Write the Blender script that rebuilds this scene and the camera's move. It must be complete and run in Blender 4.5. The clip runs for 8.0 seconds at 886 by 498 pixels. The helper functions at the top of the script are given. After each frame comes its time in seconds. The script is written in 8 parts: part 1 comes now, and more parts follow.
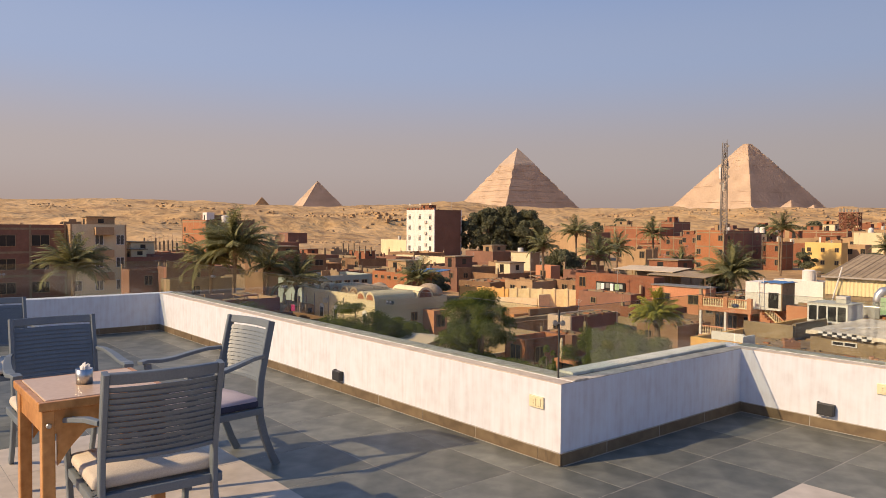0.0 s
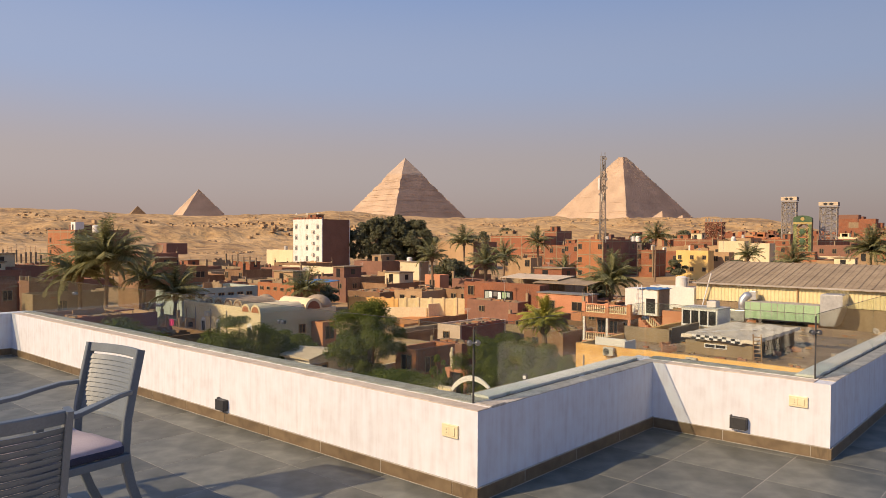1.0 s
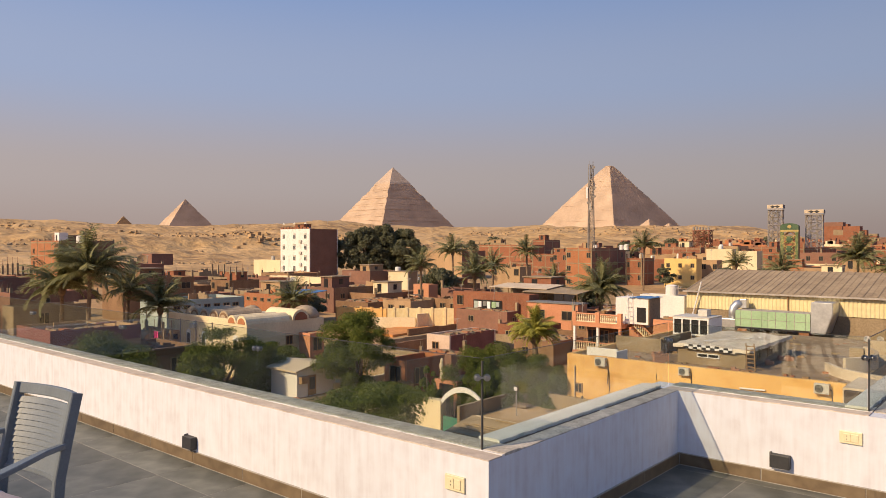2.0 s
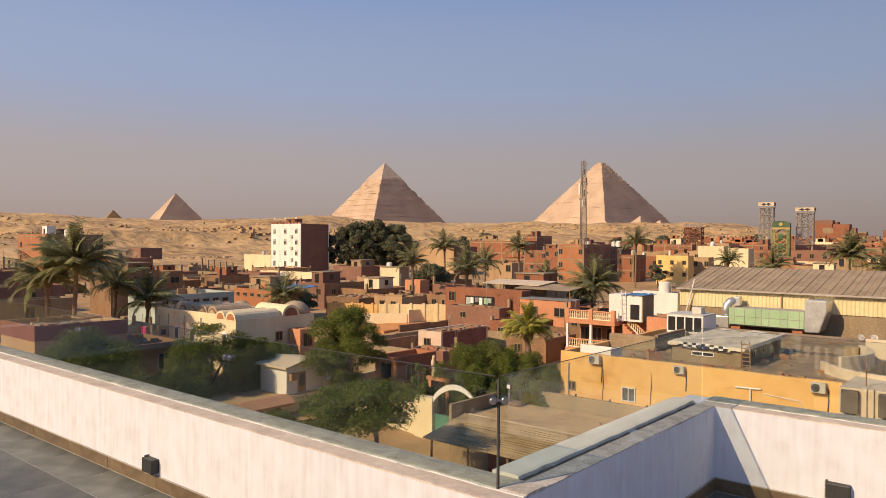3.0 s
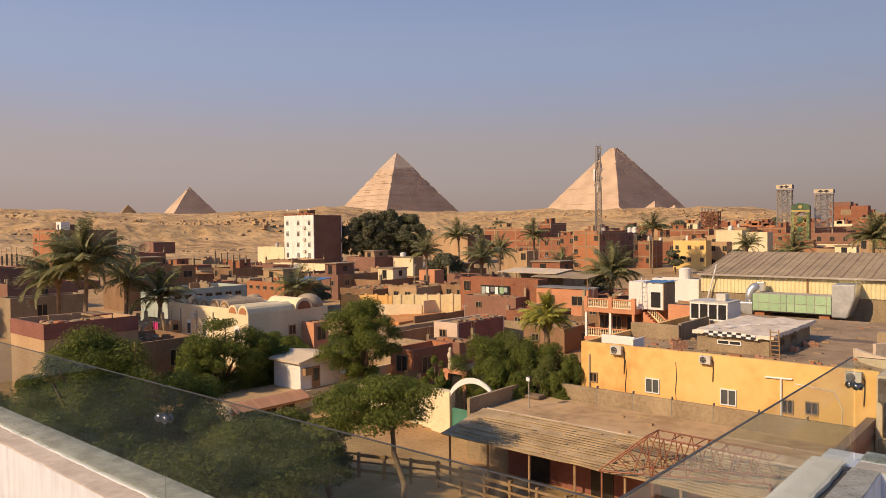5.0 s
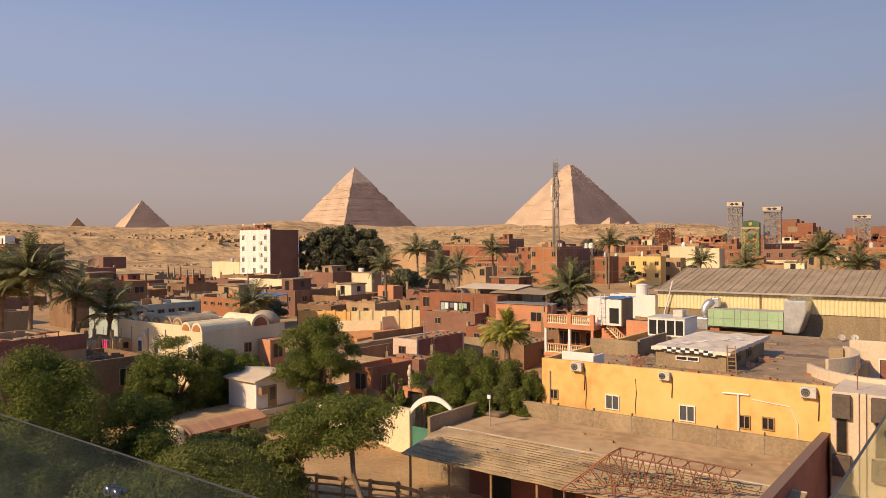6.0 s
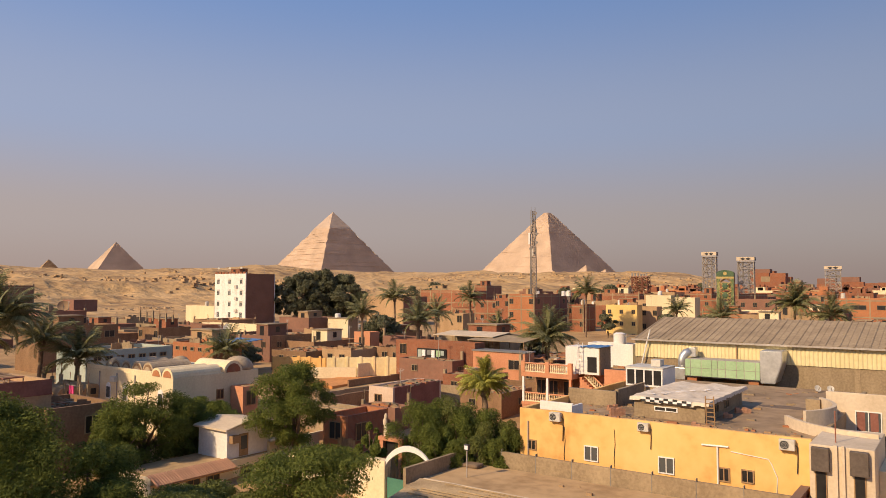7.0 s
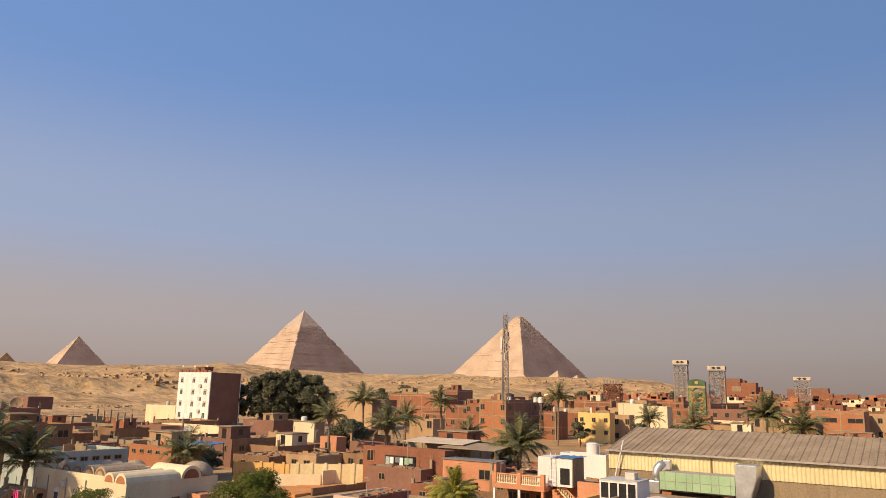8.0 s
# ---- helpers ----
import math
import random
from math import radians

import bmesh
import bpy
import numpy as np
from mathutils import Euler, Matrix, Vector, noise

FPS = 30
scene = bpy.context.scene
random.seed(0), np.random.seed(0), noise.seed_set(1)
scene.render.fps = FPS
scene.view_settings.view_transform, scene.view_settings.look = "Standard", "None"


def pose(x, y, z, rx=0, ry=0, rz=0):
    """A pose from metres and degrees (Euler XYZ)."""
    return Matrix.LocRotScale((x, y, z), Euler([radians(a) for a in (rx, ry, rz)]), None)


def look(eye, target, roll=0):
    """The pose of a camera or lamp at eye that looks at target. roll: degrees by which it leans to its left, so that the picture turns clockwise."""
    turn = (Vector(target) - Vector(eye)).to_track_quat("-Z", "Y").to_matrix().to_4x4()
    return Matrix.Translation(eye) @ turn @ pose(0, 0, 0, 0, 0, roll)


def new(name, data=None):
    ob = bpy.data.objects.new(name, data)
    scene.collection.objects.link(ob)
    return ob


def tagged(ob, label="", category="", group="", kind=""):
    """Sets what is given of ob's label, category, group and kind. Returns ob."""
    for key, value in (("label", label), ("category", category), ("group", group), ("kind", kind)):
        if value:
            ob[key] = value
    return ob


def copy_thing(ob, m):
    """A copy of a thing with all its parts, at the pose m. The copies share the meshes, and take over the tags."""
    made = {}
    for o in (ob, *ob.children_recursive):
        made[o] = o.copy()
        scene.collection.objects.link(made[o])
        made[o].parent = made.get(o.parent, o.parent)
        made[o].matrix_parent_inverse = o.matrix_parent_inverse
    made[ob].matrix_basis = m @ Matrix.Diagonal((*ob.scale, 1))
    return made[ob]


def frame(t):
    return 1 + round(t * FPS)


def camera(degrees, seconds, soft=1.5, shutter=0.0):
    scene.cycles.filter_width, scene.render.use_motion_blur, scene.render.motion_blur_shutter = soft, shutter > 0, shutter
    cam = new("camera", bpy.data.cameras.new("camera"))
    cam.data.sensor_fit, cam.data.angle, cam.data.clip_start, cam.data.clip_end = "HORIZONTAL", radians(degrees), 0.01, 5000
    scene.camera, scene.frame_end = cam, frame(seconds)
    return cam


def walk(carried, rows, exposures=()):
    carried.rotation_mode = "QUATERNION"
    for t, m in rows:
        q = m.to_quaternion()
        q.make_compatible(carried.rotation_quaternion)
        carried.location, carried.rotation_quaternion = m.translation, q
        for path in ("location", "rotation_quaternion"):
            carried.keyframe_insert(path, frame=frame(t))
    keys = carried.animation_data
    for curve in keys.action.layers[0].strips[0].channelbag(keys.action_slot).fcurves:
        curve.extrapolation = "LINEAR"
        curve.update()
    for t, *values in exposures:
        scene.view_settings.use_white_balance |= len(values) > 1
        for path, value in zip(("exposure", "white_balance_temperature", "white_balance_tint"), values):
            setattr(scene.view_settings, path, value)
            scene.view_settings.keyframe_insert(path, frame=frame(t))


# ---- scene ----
cam = camera(62.9, 8.0, soft=0.82)


def aim(x, y, z, yaw, pitch, roll):
    """A camera pose from its place and its yaw (to the left), pitch and roll in degrees."""
    a, b = radians(yaw), radians(pitch)
    way = Vector((-math.sin(a) * math.cos(b), math.cos(a) * math.cos(b), math.sin(b)))
    return look((x, y, z), Vector((x, y, z)) + way, roll)


walk(cam, [(t, aim(*row)) for t, *row in (
    (0.00, 2.971, -3.426, 1.495, 50.35, -1.82, 0.46),
    (0.50, 2.763, -3.289, 1.501, 44.24, -1.37, 0.55),
    (1.00, 2.540, -3.170, 1.499, 41.54, -1.00, 0.32),
    (1.50, 2.296, -2.955, 1.531, 40.98, -0.36, 0.08),
    (3.00, 1.550, -2.241, 1.510, 39.93, -0.61, 0.38),
    (3.50, 1.290, -1.991, 1.503, 39.84, -1.23, 0.24),
    (4.00, 0.983, -1.737, 1.508, 40.31, -1.75, 0.01),
    (4.50, 0.778, -1.483, 1.495, 40.94, -1.73, -0.41),
    (4.70, 0.706, -1.360, 1.515, 41.20, -1.68, -0.60),
    (5.80, 0.280, -1.117, 1.594, 38.56, -0.46, -0.60),
    (6.00, 0.210, -1.047, 1.613, 37.65, -0.33, -0.44),
    (6.50, 0.107, -0.848, 1.659, 36.42, 0.73, -0.22),
    (7.00, 0.037, -0.908, 1.676, 35.87, 3.30, 0.20),
    (7.50, 0.000, -0.918, 1.782, 35.23, 7.59, 0.60),
    (8.00, -0.076, -0.861, 1.850, 33.80, 11.35, 1.37),
)], exposures=(
    (0.0, 0.06, 6500, 10),
    (1.5, 0.03, 6500, 10),
    (3.5, -0.03, 6550, 10),
    (4.5, -0.07, 6620, 11),
    (6.5, 0.02, 6720, 12),
    (7.2, -0.02, 6600, 10),
    (8.0, 0.03, 6500, 9),
))

# ---- light ----
SUN = Vector((-0.50, -1.47, 1.0)).normalized()
ELEVATION, ROTATION = math.asin(SUN.z), math.atan2(SUN.x, SUN.y)
sun = new("sun", bpy.data.lights.new("sun", "SUN"))
sun.data.energy, sun.data.angle, sun.data.color = 5.0, radians(0.6), (1.0, 0.74, 0.45)
sun.matrix_world = look(SUN * 50, (0, 0, 0))

world = bpy.data.worlds.new("world")
scene.world = world
world.use_nodes = True
wn, wl = world.node_tree.nodes, world.node_tree.links
wn.clear()
sky = wn.new("ShaderNodeTexSky")
sky.sky_type, sky.sun_disc = "NISHITA", False
sky.sun_elevation, sky.sun_rotation = ELEVATION, ROTATION
sky.air_density, sky.dust_density, sky.ozone_density, sky.altitude = 1.0, 3.5, 1.5, 30
coord, split, ramp = wn.new("ShaderNodeTexCoord"), wn.new("ShaderNodeSeparateXYZ"), wn.new("ShaderNodeValToRGB")
wl.new(coord.outputs["Generated"], split.inputs[0])
wl.new(split.outputs["Z"], ramp.inputs[0])
ramp.color_ramp.interpolation = "EASE"
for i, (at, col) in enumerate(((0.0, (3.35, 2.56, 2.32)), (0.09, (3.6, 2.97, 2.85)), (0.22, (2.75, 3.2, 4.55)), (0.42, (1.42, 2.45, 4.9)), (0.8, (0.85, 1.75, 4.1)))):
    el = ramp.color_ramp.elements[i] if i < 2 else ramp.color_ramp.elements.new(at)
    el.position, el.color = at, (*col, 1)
mixer, back, wout = wn.new("ShaderNodeMix"), wn.new("ShaderNodeBackground"), wn.new("ShaderNodeOutputWorld")
mixer.data_type = "RGBA"
mixer.inputs[0].default_value = 0.84
wl.new(sky.outputs[0], mixer.inputs[6])
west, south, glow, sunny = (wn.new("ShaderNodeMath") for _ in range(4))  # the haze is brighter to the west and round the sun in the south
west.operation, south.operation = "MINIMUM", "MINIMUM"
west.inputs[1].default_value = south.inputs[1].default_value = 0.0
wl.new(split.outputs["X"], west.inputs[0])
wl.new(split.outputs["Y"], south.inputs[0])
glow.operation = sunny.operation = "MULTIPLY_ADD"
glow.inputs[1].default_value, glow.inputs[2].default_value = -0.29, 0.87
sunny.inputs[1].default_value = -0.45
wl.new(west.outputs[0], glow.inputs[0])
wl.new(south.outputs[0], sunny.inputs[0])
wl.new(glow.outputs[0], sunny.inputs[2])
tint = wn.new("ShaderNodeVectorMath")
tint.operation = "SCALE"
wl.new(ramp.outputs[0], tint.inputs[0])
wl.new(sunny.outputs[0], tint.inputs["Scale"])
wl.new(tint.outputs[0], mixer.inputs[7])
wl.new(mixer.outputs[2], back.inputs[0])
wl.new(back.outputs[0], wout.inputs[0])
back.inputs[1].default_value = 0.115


# ---- materials ----
def material(name, one, two, rough=0.85, fine=60.0, coarse=2.0, bump=0.15, depth=0.01, metal=0.0, vary=0.0, streak=0.0, third=None):
    """Two colours mixed by fine grain and by coarse stains, with relief; vary shifts the brightness from object to object."""
    m = bpy.data.materials.new(name)
    m.use_nodes = True
    n, l = m.node_tree.nodes, m.node_tree.links
    p = n["Principled BSDF"]
    tc = n.new("ShaderNodeTexCoord")
    mp = n.new("ShaderNodeMapping")
    l.new(tc.outputs["Object"], mp.inputs[0])
    if streak:
        mp.inputs["Scale"].default_value = (1, 1, streak)
    a, b = n.new("ShaderNodeTexNoise"), n.new("ShaderNodeTexNoise")
    for tex, scale in ((a, fine), (b, coarse)):
        tex.inputs["Scale"].default_value, tex.inputs["Detail"].default_value = scale, 5.0
    l.new(tc.outputs["Object"], a.inputs["Vector"])
    l.new(mp.outputs[0], b.inputs["Vector"])
    add = n.new("ShaderNodeMath")
    add.operation = "MULTIPLY_ADD"
    add.inputs[1].default_value = 0.45
    half = n.new("ShaderNodeMath")
    half.operation = "MULTIPLY"
    half.inputs[1].default_value = 0.55
    l.new(b.outputs["Fac"], half.inputs[0])
    l.new(a.outputs["Fac"], add.inputs[0])
    l.new(half.outputs[0], add.inputs[2])
    cr = n.new("ShaderNodeValToRGB")
    cr.color_ramp.elements[0].position, cr.color_ramp.elements[1].position = 0.36, 0.64
    cr.color_ramp.elements[0].color, cr.color_ramp.elements[1].color = (*one, 1), (*two, 1)
    if third:
        e = cr.color_ramp.elements.new(0.5)
        e.color = (*third, 1)
    l.new(add.outputs[0], cr.inputs[0])
    out = cr.outputs[0]
    if vary:
        info, hsv, rng = n.new("ShaderNodeObjectInfo"), n.new("ShaderNodeHueSaturation"), n.new("ShaderNodeMapRange")
        l.new(info.outputs["Random"], rng.inputs[0])
        rng.inputs[3].default_value, rng.inputs[4].default_value = 1 - vary, 1 + vary
        l.new(rng.outputs[0], hsv.inputs["Value"])
        l.new(out, hsv.inputs["Color"])
        out = hsv.outputs[0]
    l.new(out, p.inputs["Base Color"])
    p.inputs["Roughness"].default_value, p.inputs["Metallic"].default_value = rough, metal
    if bump:
        bp = n.new("ShaderNodeBump")
        bp.inputs["Strength"].default_value, bp.inputs["Distance"].default_value = bump, depth
        l.new(a.outputs["Fac"], bp.inputs["Height"])
        l.new(bp.outputs[0], p.inputs["Normal"])
    return m


def brickwork(name, one, two, mortar, width=0.25, height=0.085):
    m = material(name, one, two, 0.9, 3.0, 0.35, 0.2, 0.02, vary=0.14)
    n, l = m.node_tree.nodes, m.node_tree.links
    p = n["Principled BSDF"]
    old = p.inputs["Base Color"].links[0].from_socket
    tc, sp, ad, cb = n.new("ShaderNodeTexCoord"), n.new("ShaderNodeSeparateXYZ"), n.new("ShaderNodeMath"), n.new("ShaderNodeCombineXYZ")
    l.new(tc.outputs["Object"], sp.inputs[0])
    l.new(sp.outputs[0], ad.inputs[0])
    l.new(sp.outputs[1], ad.inputs[1])
    l.new(ad.outputs[0], cb.inputs[0])
    l.new(sp.outputs[2], cb.inputs[1])
    bt = n.new("ShaderNodeTexBrick")
    bt.inputs["Scale"].default_value = 1.0
    bt.inputs["Brick Width"].default_value, bt.inputs["Row Height"].default_value, bt.inputs["Mortar Size"].default_value = width, height, 0.008
    l.new(cb.outputs[0], bt.inputs["Vector"])
    l.new(old, bt.inputs["Color1"])
    l.new(old, bt.inputs["Color2"])
    bt.inputs["Mortar"].default_value = (*mortar, 1)
    l.new(bt.outputs["Color"], p.inputs["Base Color"])
    return m


PLASTER = material("white_plaster", (0.572, 0.562, 0.60), (0.655, 0.69, 0.75), 0.9, 9, 24.0, 0.25, 0.004, streak=0.10, third=(0.63, 0.642, 0.69))
BED = material("dusty_plaster_top", (0.44, 0.36, 0.29), (0.62, 0.53, 0.44), 0.95, 30, 5, 0.6, 0.004)
COPING = material("coping_paint", (0.66, 0.62, 0.57), (0.82, 0.79, 0.74), 0.85, 40, 3, 0.3, 0.004)
MORTAR = material("rough_mortar", (0.31, 0.275, 0.23), (0.60, 0.545, 0.47), 0.95, 60, 11, 0.6, 0.006)
SEALANT = material("dark_sealant", (0.03, 0.03, 0.03), (0.06, 0.06, 0.055), 0.7, 60, 5, 0.2, 0.002)
SKIRT = material("brown_ceramic", (0.115, 0.080, 0.046), (0.19, 0.138, 0.08), 0.5, 14, 4, 0.1, 0.002, vary=0.12)
SLATE = material("grey_slate_tile", (0.062, 0.069, 0.058), (0.185, 0.19, 0.16), 0.5, 7, 1.3, 0.16, 0.003, vary=0.14, third=(0.115, 0.12, 0.105))
BEIGE = material("beige_tile", (0.40, 0.345, 0.28), (0.56, 0.49, 0.41), 0.5, 10, 2, 0.1, 0.002, vary=0.06)
EDGE = material("dark_glass_edge", (0.045, 0.042, 0.036), (0.085, 0.08, 0.068), 0.6, 30, 4, 0.05, 0.001)
GROUT = material("pale_grout", (0.27, 0.25, 0.22), (0.46, 0.43, 0.38), 0.95, 60, 3, 0.2, 0.001)
METAL_PAINT = material("slate_grey_metal_paint", (0.125, 0.148, 0.17), (0.16, 0.188, 0.21), 0.42, 120, 8, 0.08, 0.001)
STEEL = material("brushed_steel", (0.42, 0.43, 0.43), (0.58, 0.58, 0.58), 0.3, 80, 9, 0.05, 0.001, metal=1.0)
CLAMP_METAL = material("dull_chrome", (0.20, 0.21, 0.215), (0.34, 0.345, 0.35), 0.32, 60, 9, 0.05, 0.001, metal=1.0)
CUSHION = material("beige_canvas", (0.50, 0.43, 0.35), (0.64, 0.57, 0.48), 0.95, 160, 5, 0.5, 0.003)
CUSHION_LILAC = material("lilac_grey_canvas", (0.36, 0.31, 0.36), (0.47, 0.42, 0.46), 0.95, 160, 5, 0.5, 0.003)
CUSHION_NAVY = material("navy_canvas", (0.03, 0.032, 0.06), (0.05, 0.055, 0.09), 0.95, 160, 5, 0.5, 0.003)
TABLE_WOOD = material("varnished_pine", (0.36, 0.145, 0.035), (0.60, 0.30, 0.10), 0.35, 26, 9, 0.15, 0.002, streak=0.08)
TABLE_TOP = material("beige_stone_top", (0.52, 0.35, 0.22), (0.62, 0.45, 0.31), 0.3, 40, 5, 0.08, 0.001)
PAPER = material("white_paper", (0.72, 0.70, 0.68), (0.85, 0.83, 0.82), 0.9, 40, 6, 0.2, 0.002)
SOCKET = material("cream_plastic", (0.66, 0.57, 0.36), (0.74, 0.65, 0.43), 0.4, 50, 8, 0.03, 0.001)
BLACK = material("black_plastic", (0.018, 0.018, 0.02), (0.035, 0.035, 0.038), 0.5, 90, 8, 0.1, 0.001)
DARK = material("dark_opening", (0.012, 0.011, 0.011), (0.03, 0.027, 0.025), 0.35, 3, 1, 0.0)
SAND = material("desert_sand", (0.25, 0.15, 0.068), (0.62, 0.405, 0.19), 0.95, 0.12, 0.016, 1.0, 3.0, third=(0.50, 0.315, 0.135))
ROCK = material("limestone_rubble", (0.30, 0.195, 0.105), (0.50, 0.345, 0.185), 0.95, 0.5, 0.06, 0.6, 0.5)
DIRT = material("trodden_dirt", (0.31, 0.185, 0.08), (0.50, 0.32, 0.145), 0.95, 4, 0.3, 0.5, 0.05)
# Limestone made paler: the haze over the far pyramids is in the colour.
STONE = material("pyramid_limestone_hazed", (0.42, 0.315, 0.235), (0.60, 0.46, 0.345), 0.95, 0.5, 0.03, 0.5, 0.8)
CASING = material("pyramid_casing", (0.37, 0.28, 0.21), (0.52, 0.40, 0.305), 0.9, 0.2, 0.03, 0.5, 1.0)
BRICK = brickwork("red_brick", (0.215, 0.072, 0.034), (0.345, 0.12, 0.056), (0.25, 0.15, 0.095))
BRICK_DARK = brickwork("dark_red_brick", (0.195, 0.092, 0.06), (0.28, 0.135, 0.088), (0.20, 0.125, 0.09))
BRICK_ORANGE = brickwork("orange_brick", (0.36, 0.122, 0.047), (0.48, 0.188, 0.078), (0.33, 0.19, 0.105))
CONCRETE = material("raw_concrete", (0.222, 0.162, 0.097), (0.374, 0.282, 0.172), 0.92, 6, 0.7, 0.4, 0.02, vary=0.12, streak=0.3)
ROOFTOP = material("dusty_roof", (0.303, 0.196, 0.097), (0.485, 0.329, 0.176), 0.95, 1.6, 0.3, 0.4, 0.03, vary=0.15, third=(0.424, 0.286, 0.147))
OCHRE = material("ochre_stucco", (0.59, 0.31, 0.09), (0.82, 0.52, 0.195), 0.9, 1.2, 0.2, 0.2, 0.01, streak=0.3, third=(0.77, 0.46, 0.155))
ROOF_BROWN = material("brown_roof_screed", (0.21, 0.14, 0.078), (0.39, 0.27, 0.16), 0.95, 1.4, 0.28, 0.4, 0.03)
CREAM = material("cream_stucco", (0.68, 0.55, 0.335), (0.83, 0.70, 0.46), 0.9, 6, 0.5, 0.25, 0.01, vary=0.06, streak=0.3)
YELLOW = material("yellow_stucco", (0.66, 0.44, 0.14), (0.78, 0.55, 0.22), 0.9, 6, 0.5, 0.25, 0.01)
WHITE = material("white_stucco", (0.66, 0.63, 0.585), (0.82, 0.79, 0.74), 0.9, 6, 0.5, 0.25, 0.01, vary=0.05, streak=0.3)
STAINED_WHITE = material("stained_white_paint", (0.62, 0.575, 0.52), (0.83, 0.80, 0.75), 0.9, 2.2, 0.6, 0.25, 0.01, streak=0.25, third=(0.77, 0.735, 0.685))
TAN = material("tan_stucco", (0.33, 0.21, 0.11), (0.46, 0.305, 0.168), 0.9, 6, 0.5, 0.25, 0.01, vary=0.12, streak=0.3)
# Mud plaster, darker than TAN to paint in the shade of east-facing walls.
BROWN = material("brown_mud_plaster_and_shade", (0.187, 0.105, 0.055), (0.303, 0.181, 0.097), 0.92, 6, 0.6, 0.3, 0.01, vary=0.15, streak=0.3)
PALE_PINK = material("pale_pink_stucco", (0.55, 0.40, 0.29), (0.68, 0.52, 0.40), 0.9, 6, 0.5, 0.25, 0.01)
BEIGE_STUCCO = material("beige_stucco", (0.52, 0.415, 0.29), (0.67, 0.55, 0.40), 0.9, 5, 0.5, 0.25, 0.01, streak=0.3)
VAULT_PLASTER = material("weathered_vault_plaster", (0.30, 0.225, 0.145), (0.47, 0.37, 0.25), 0.93, 5, 0.8, 0.4, 0.02)
# Brown balcony metal; also paints the shadow line along the coping.
UMBER_AND_SHADE = material("umber_metal_and_slot_shade", (0.075, 0.055, 0.042), (0.125, 0.095, 0.075), 0.6, 8, 1, 0.1, 0.004)
CLAY = material("orange_clay_earth", (0.52, 0.21, 0.06), (0.68, 0.31, 0.10), 0.95, 2.5, 0.3, 0.4, 0.03)
PALE_YELLOW = material("pale_yellow_stucco", (0.76, 0.60, 0.30), (0.88, 0.74, 0.43), 0.9, 3, 0.4, 0.25, 0.01, streak=0.3)
TEAL = material("faded_teal_stucco", (0.30, 0.36, 0.32), (0.42, 0.47, 0.42), 0.9, 6, 0.5, 0.25, 0.01, streak=0.3)
SALMON = material("salmon_stucco", (0.48, 0.205, 0.105), (0.62, 0.29, 0.155), 0.9, 6, 0.5, 0.25, 0.01, vary=0.08)
MAROON = material("maroon_paint", (0.19, 0.07, 0.05), (0.27, 0.11, 0.08), 0.85, 6, 0.6, 0.25, 0.01)
CORRUGATED = material("cream_sheet_metal", (0.62, 0.52, 0.27), (0.74, 0.64, 0.37), 0.5, 3, 0.3, 0.05, 0.01)
ROOF_SHEET = material("weathered_roof_sheet", (0.253, 0.186, 0.113), (0.404, 0.306, 0.189), 0.8, 4, 0.5, 0.3, 0.02, streak=0.2)
REED = material("grey_reed_matting", (0.265, 0.188, 0.10), (0.49, 0.36, 0.205), 0.95, 14, 0.9, 0.6, 0.02)
GREEN_PANEL = material("pale_green_panel", (0.27, 0.42, 0.23), (0.36, 0.51, 0.30), 0.6, 5, 0.6, 0.1, 0.01, vary=0.05)
DUCT = material("galvanised_duct", (0.50, 0.50, 0.49), (0.68, 0.68, 0.66), 0.38, 4, 0.9, 0.1, 0.01, metal=0.75)
MAST_STEEL = material("grey_mast_steel", (0.17, 0.15, 0.135), (0.29, 0.26, 0.235), 0.6, 12, 2, 0.1, 0.002)
DARK_PATCH = material("dark_roof_patch", (0.11, 0.075, 0.045), (0.19, 0.13, 0.08), 0.7, 3, 0.6, 0.1, 0.01)
AC_WHITE = material("ac_casing", (0.46, 0.43, 0.37), (0.62, 0.59, 0.52), 0.5, 20, 3, 0.05, 0.002)
GREY_PAINT = material("grey_roof_paint", (0.15, 0.15, 0.145), (0.23, 0.225, 0.215), 0.8, 5, 0.7, 0.2, 0.01)
RUST = material("rusty_steel", (0.20, 0.075, 0.045), (0.33, 0.135, 0.075), 0.7, 12, 2, 0.3, 0.004)
# Steel grey lifted towards beige to put the far towers' haze into it.
GALV = material("grey_lattice_steel", (0.30, 0.265, 0.23), (0.42, 0.375, 0.33), 0.6, 12, 2, 0.1, 0.002)
WOOD = material("weathered_wood", (0.26, 0.155, 0.075), (0.42, 0.27, 0.14), 0.9, 12, 2, 0.4, 0.006, streak=0.2)
BARK = material("bark", (0.13, 0.09, 0.06), (0.24, 0.17, 0.115), 0.95, 14, 2, 0.9, 0.03)
PALM_BARK = material("palm_bark", (0.15, 0.10, 0.065), (0.29, 0.20, 0.13), 0.95, 10, 2, 0.9, 0.04)
TERRACOTTA = material("terracotta", (0.34, 0.17, 0.10), (0.47, 0.26, 0.165), 0.85, 9, 1, 0.3, 0.01, vary=0.12)
BLUE_TARP = material("blue_tarpaulin", (0.06, 0.16, 0.36), (0.11, 0.25, 0.48), 0.6, 5, 0.8, 0.3, 0.02)
GREEN_DOOR = material("green_painted_steel", (0.05, 0.17, 0.12), (0.08, 0.24, 0.17), 0.55, 10, 1, 0.1, 0.004)
BOTTLE_GREEN = material("faded_bottle_green_paint", (0.045, 0.09, 0.05), (0.10, 0.155, 0.075), 0.8, 3, 0.8, 0.2, 0.01)
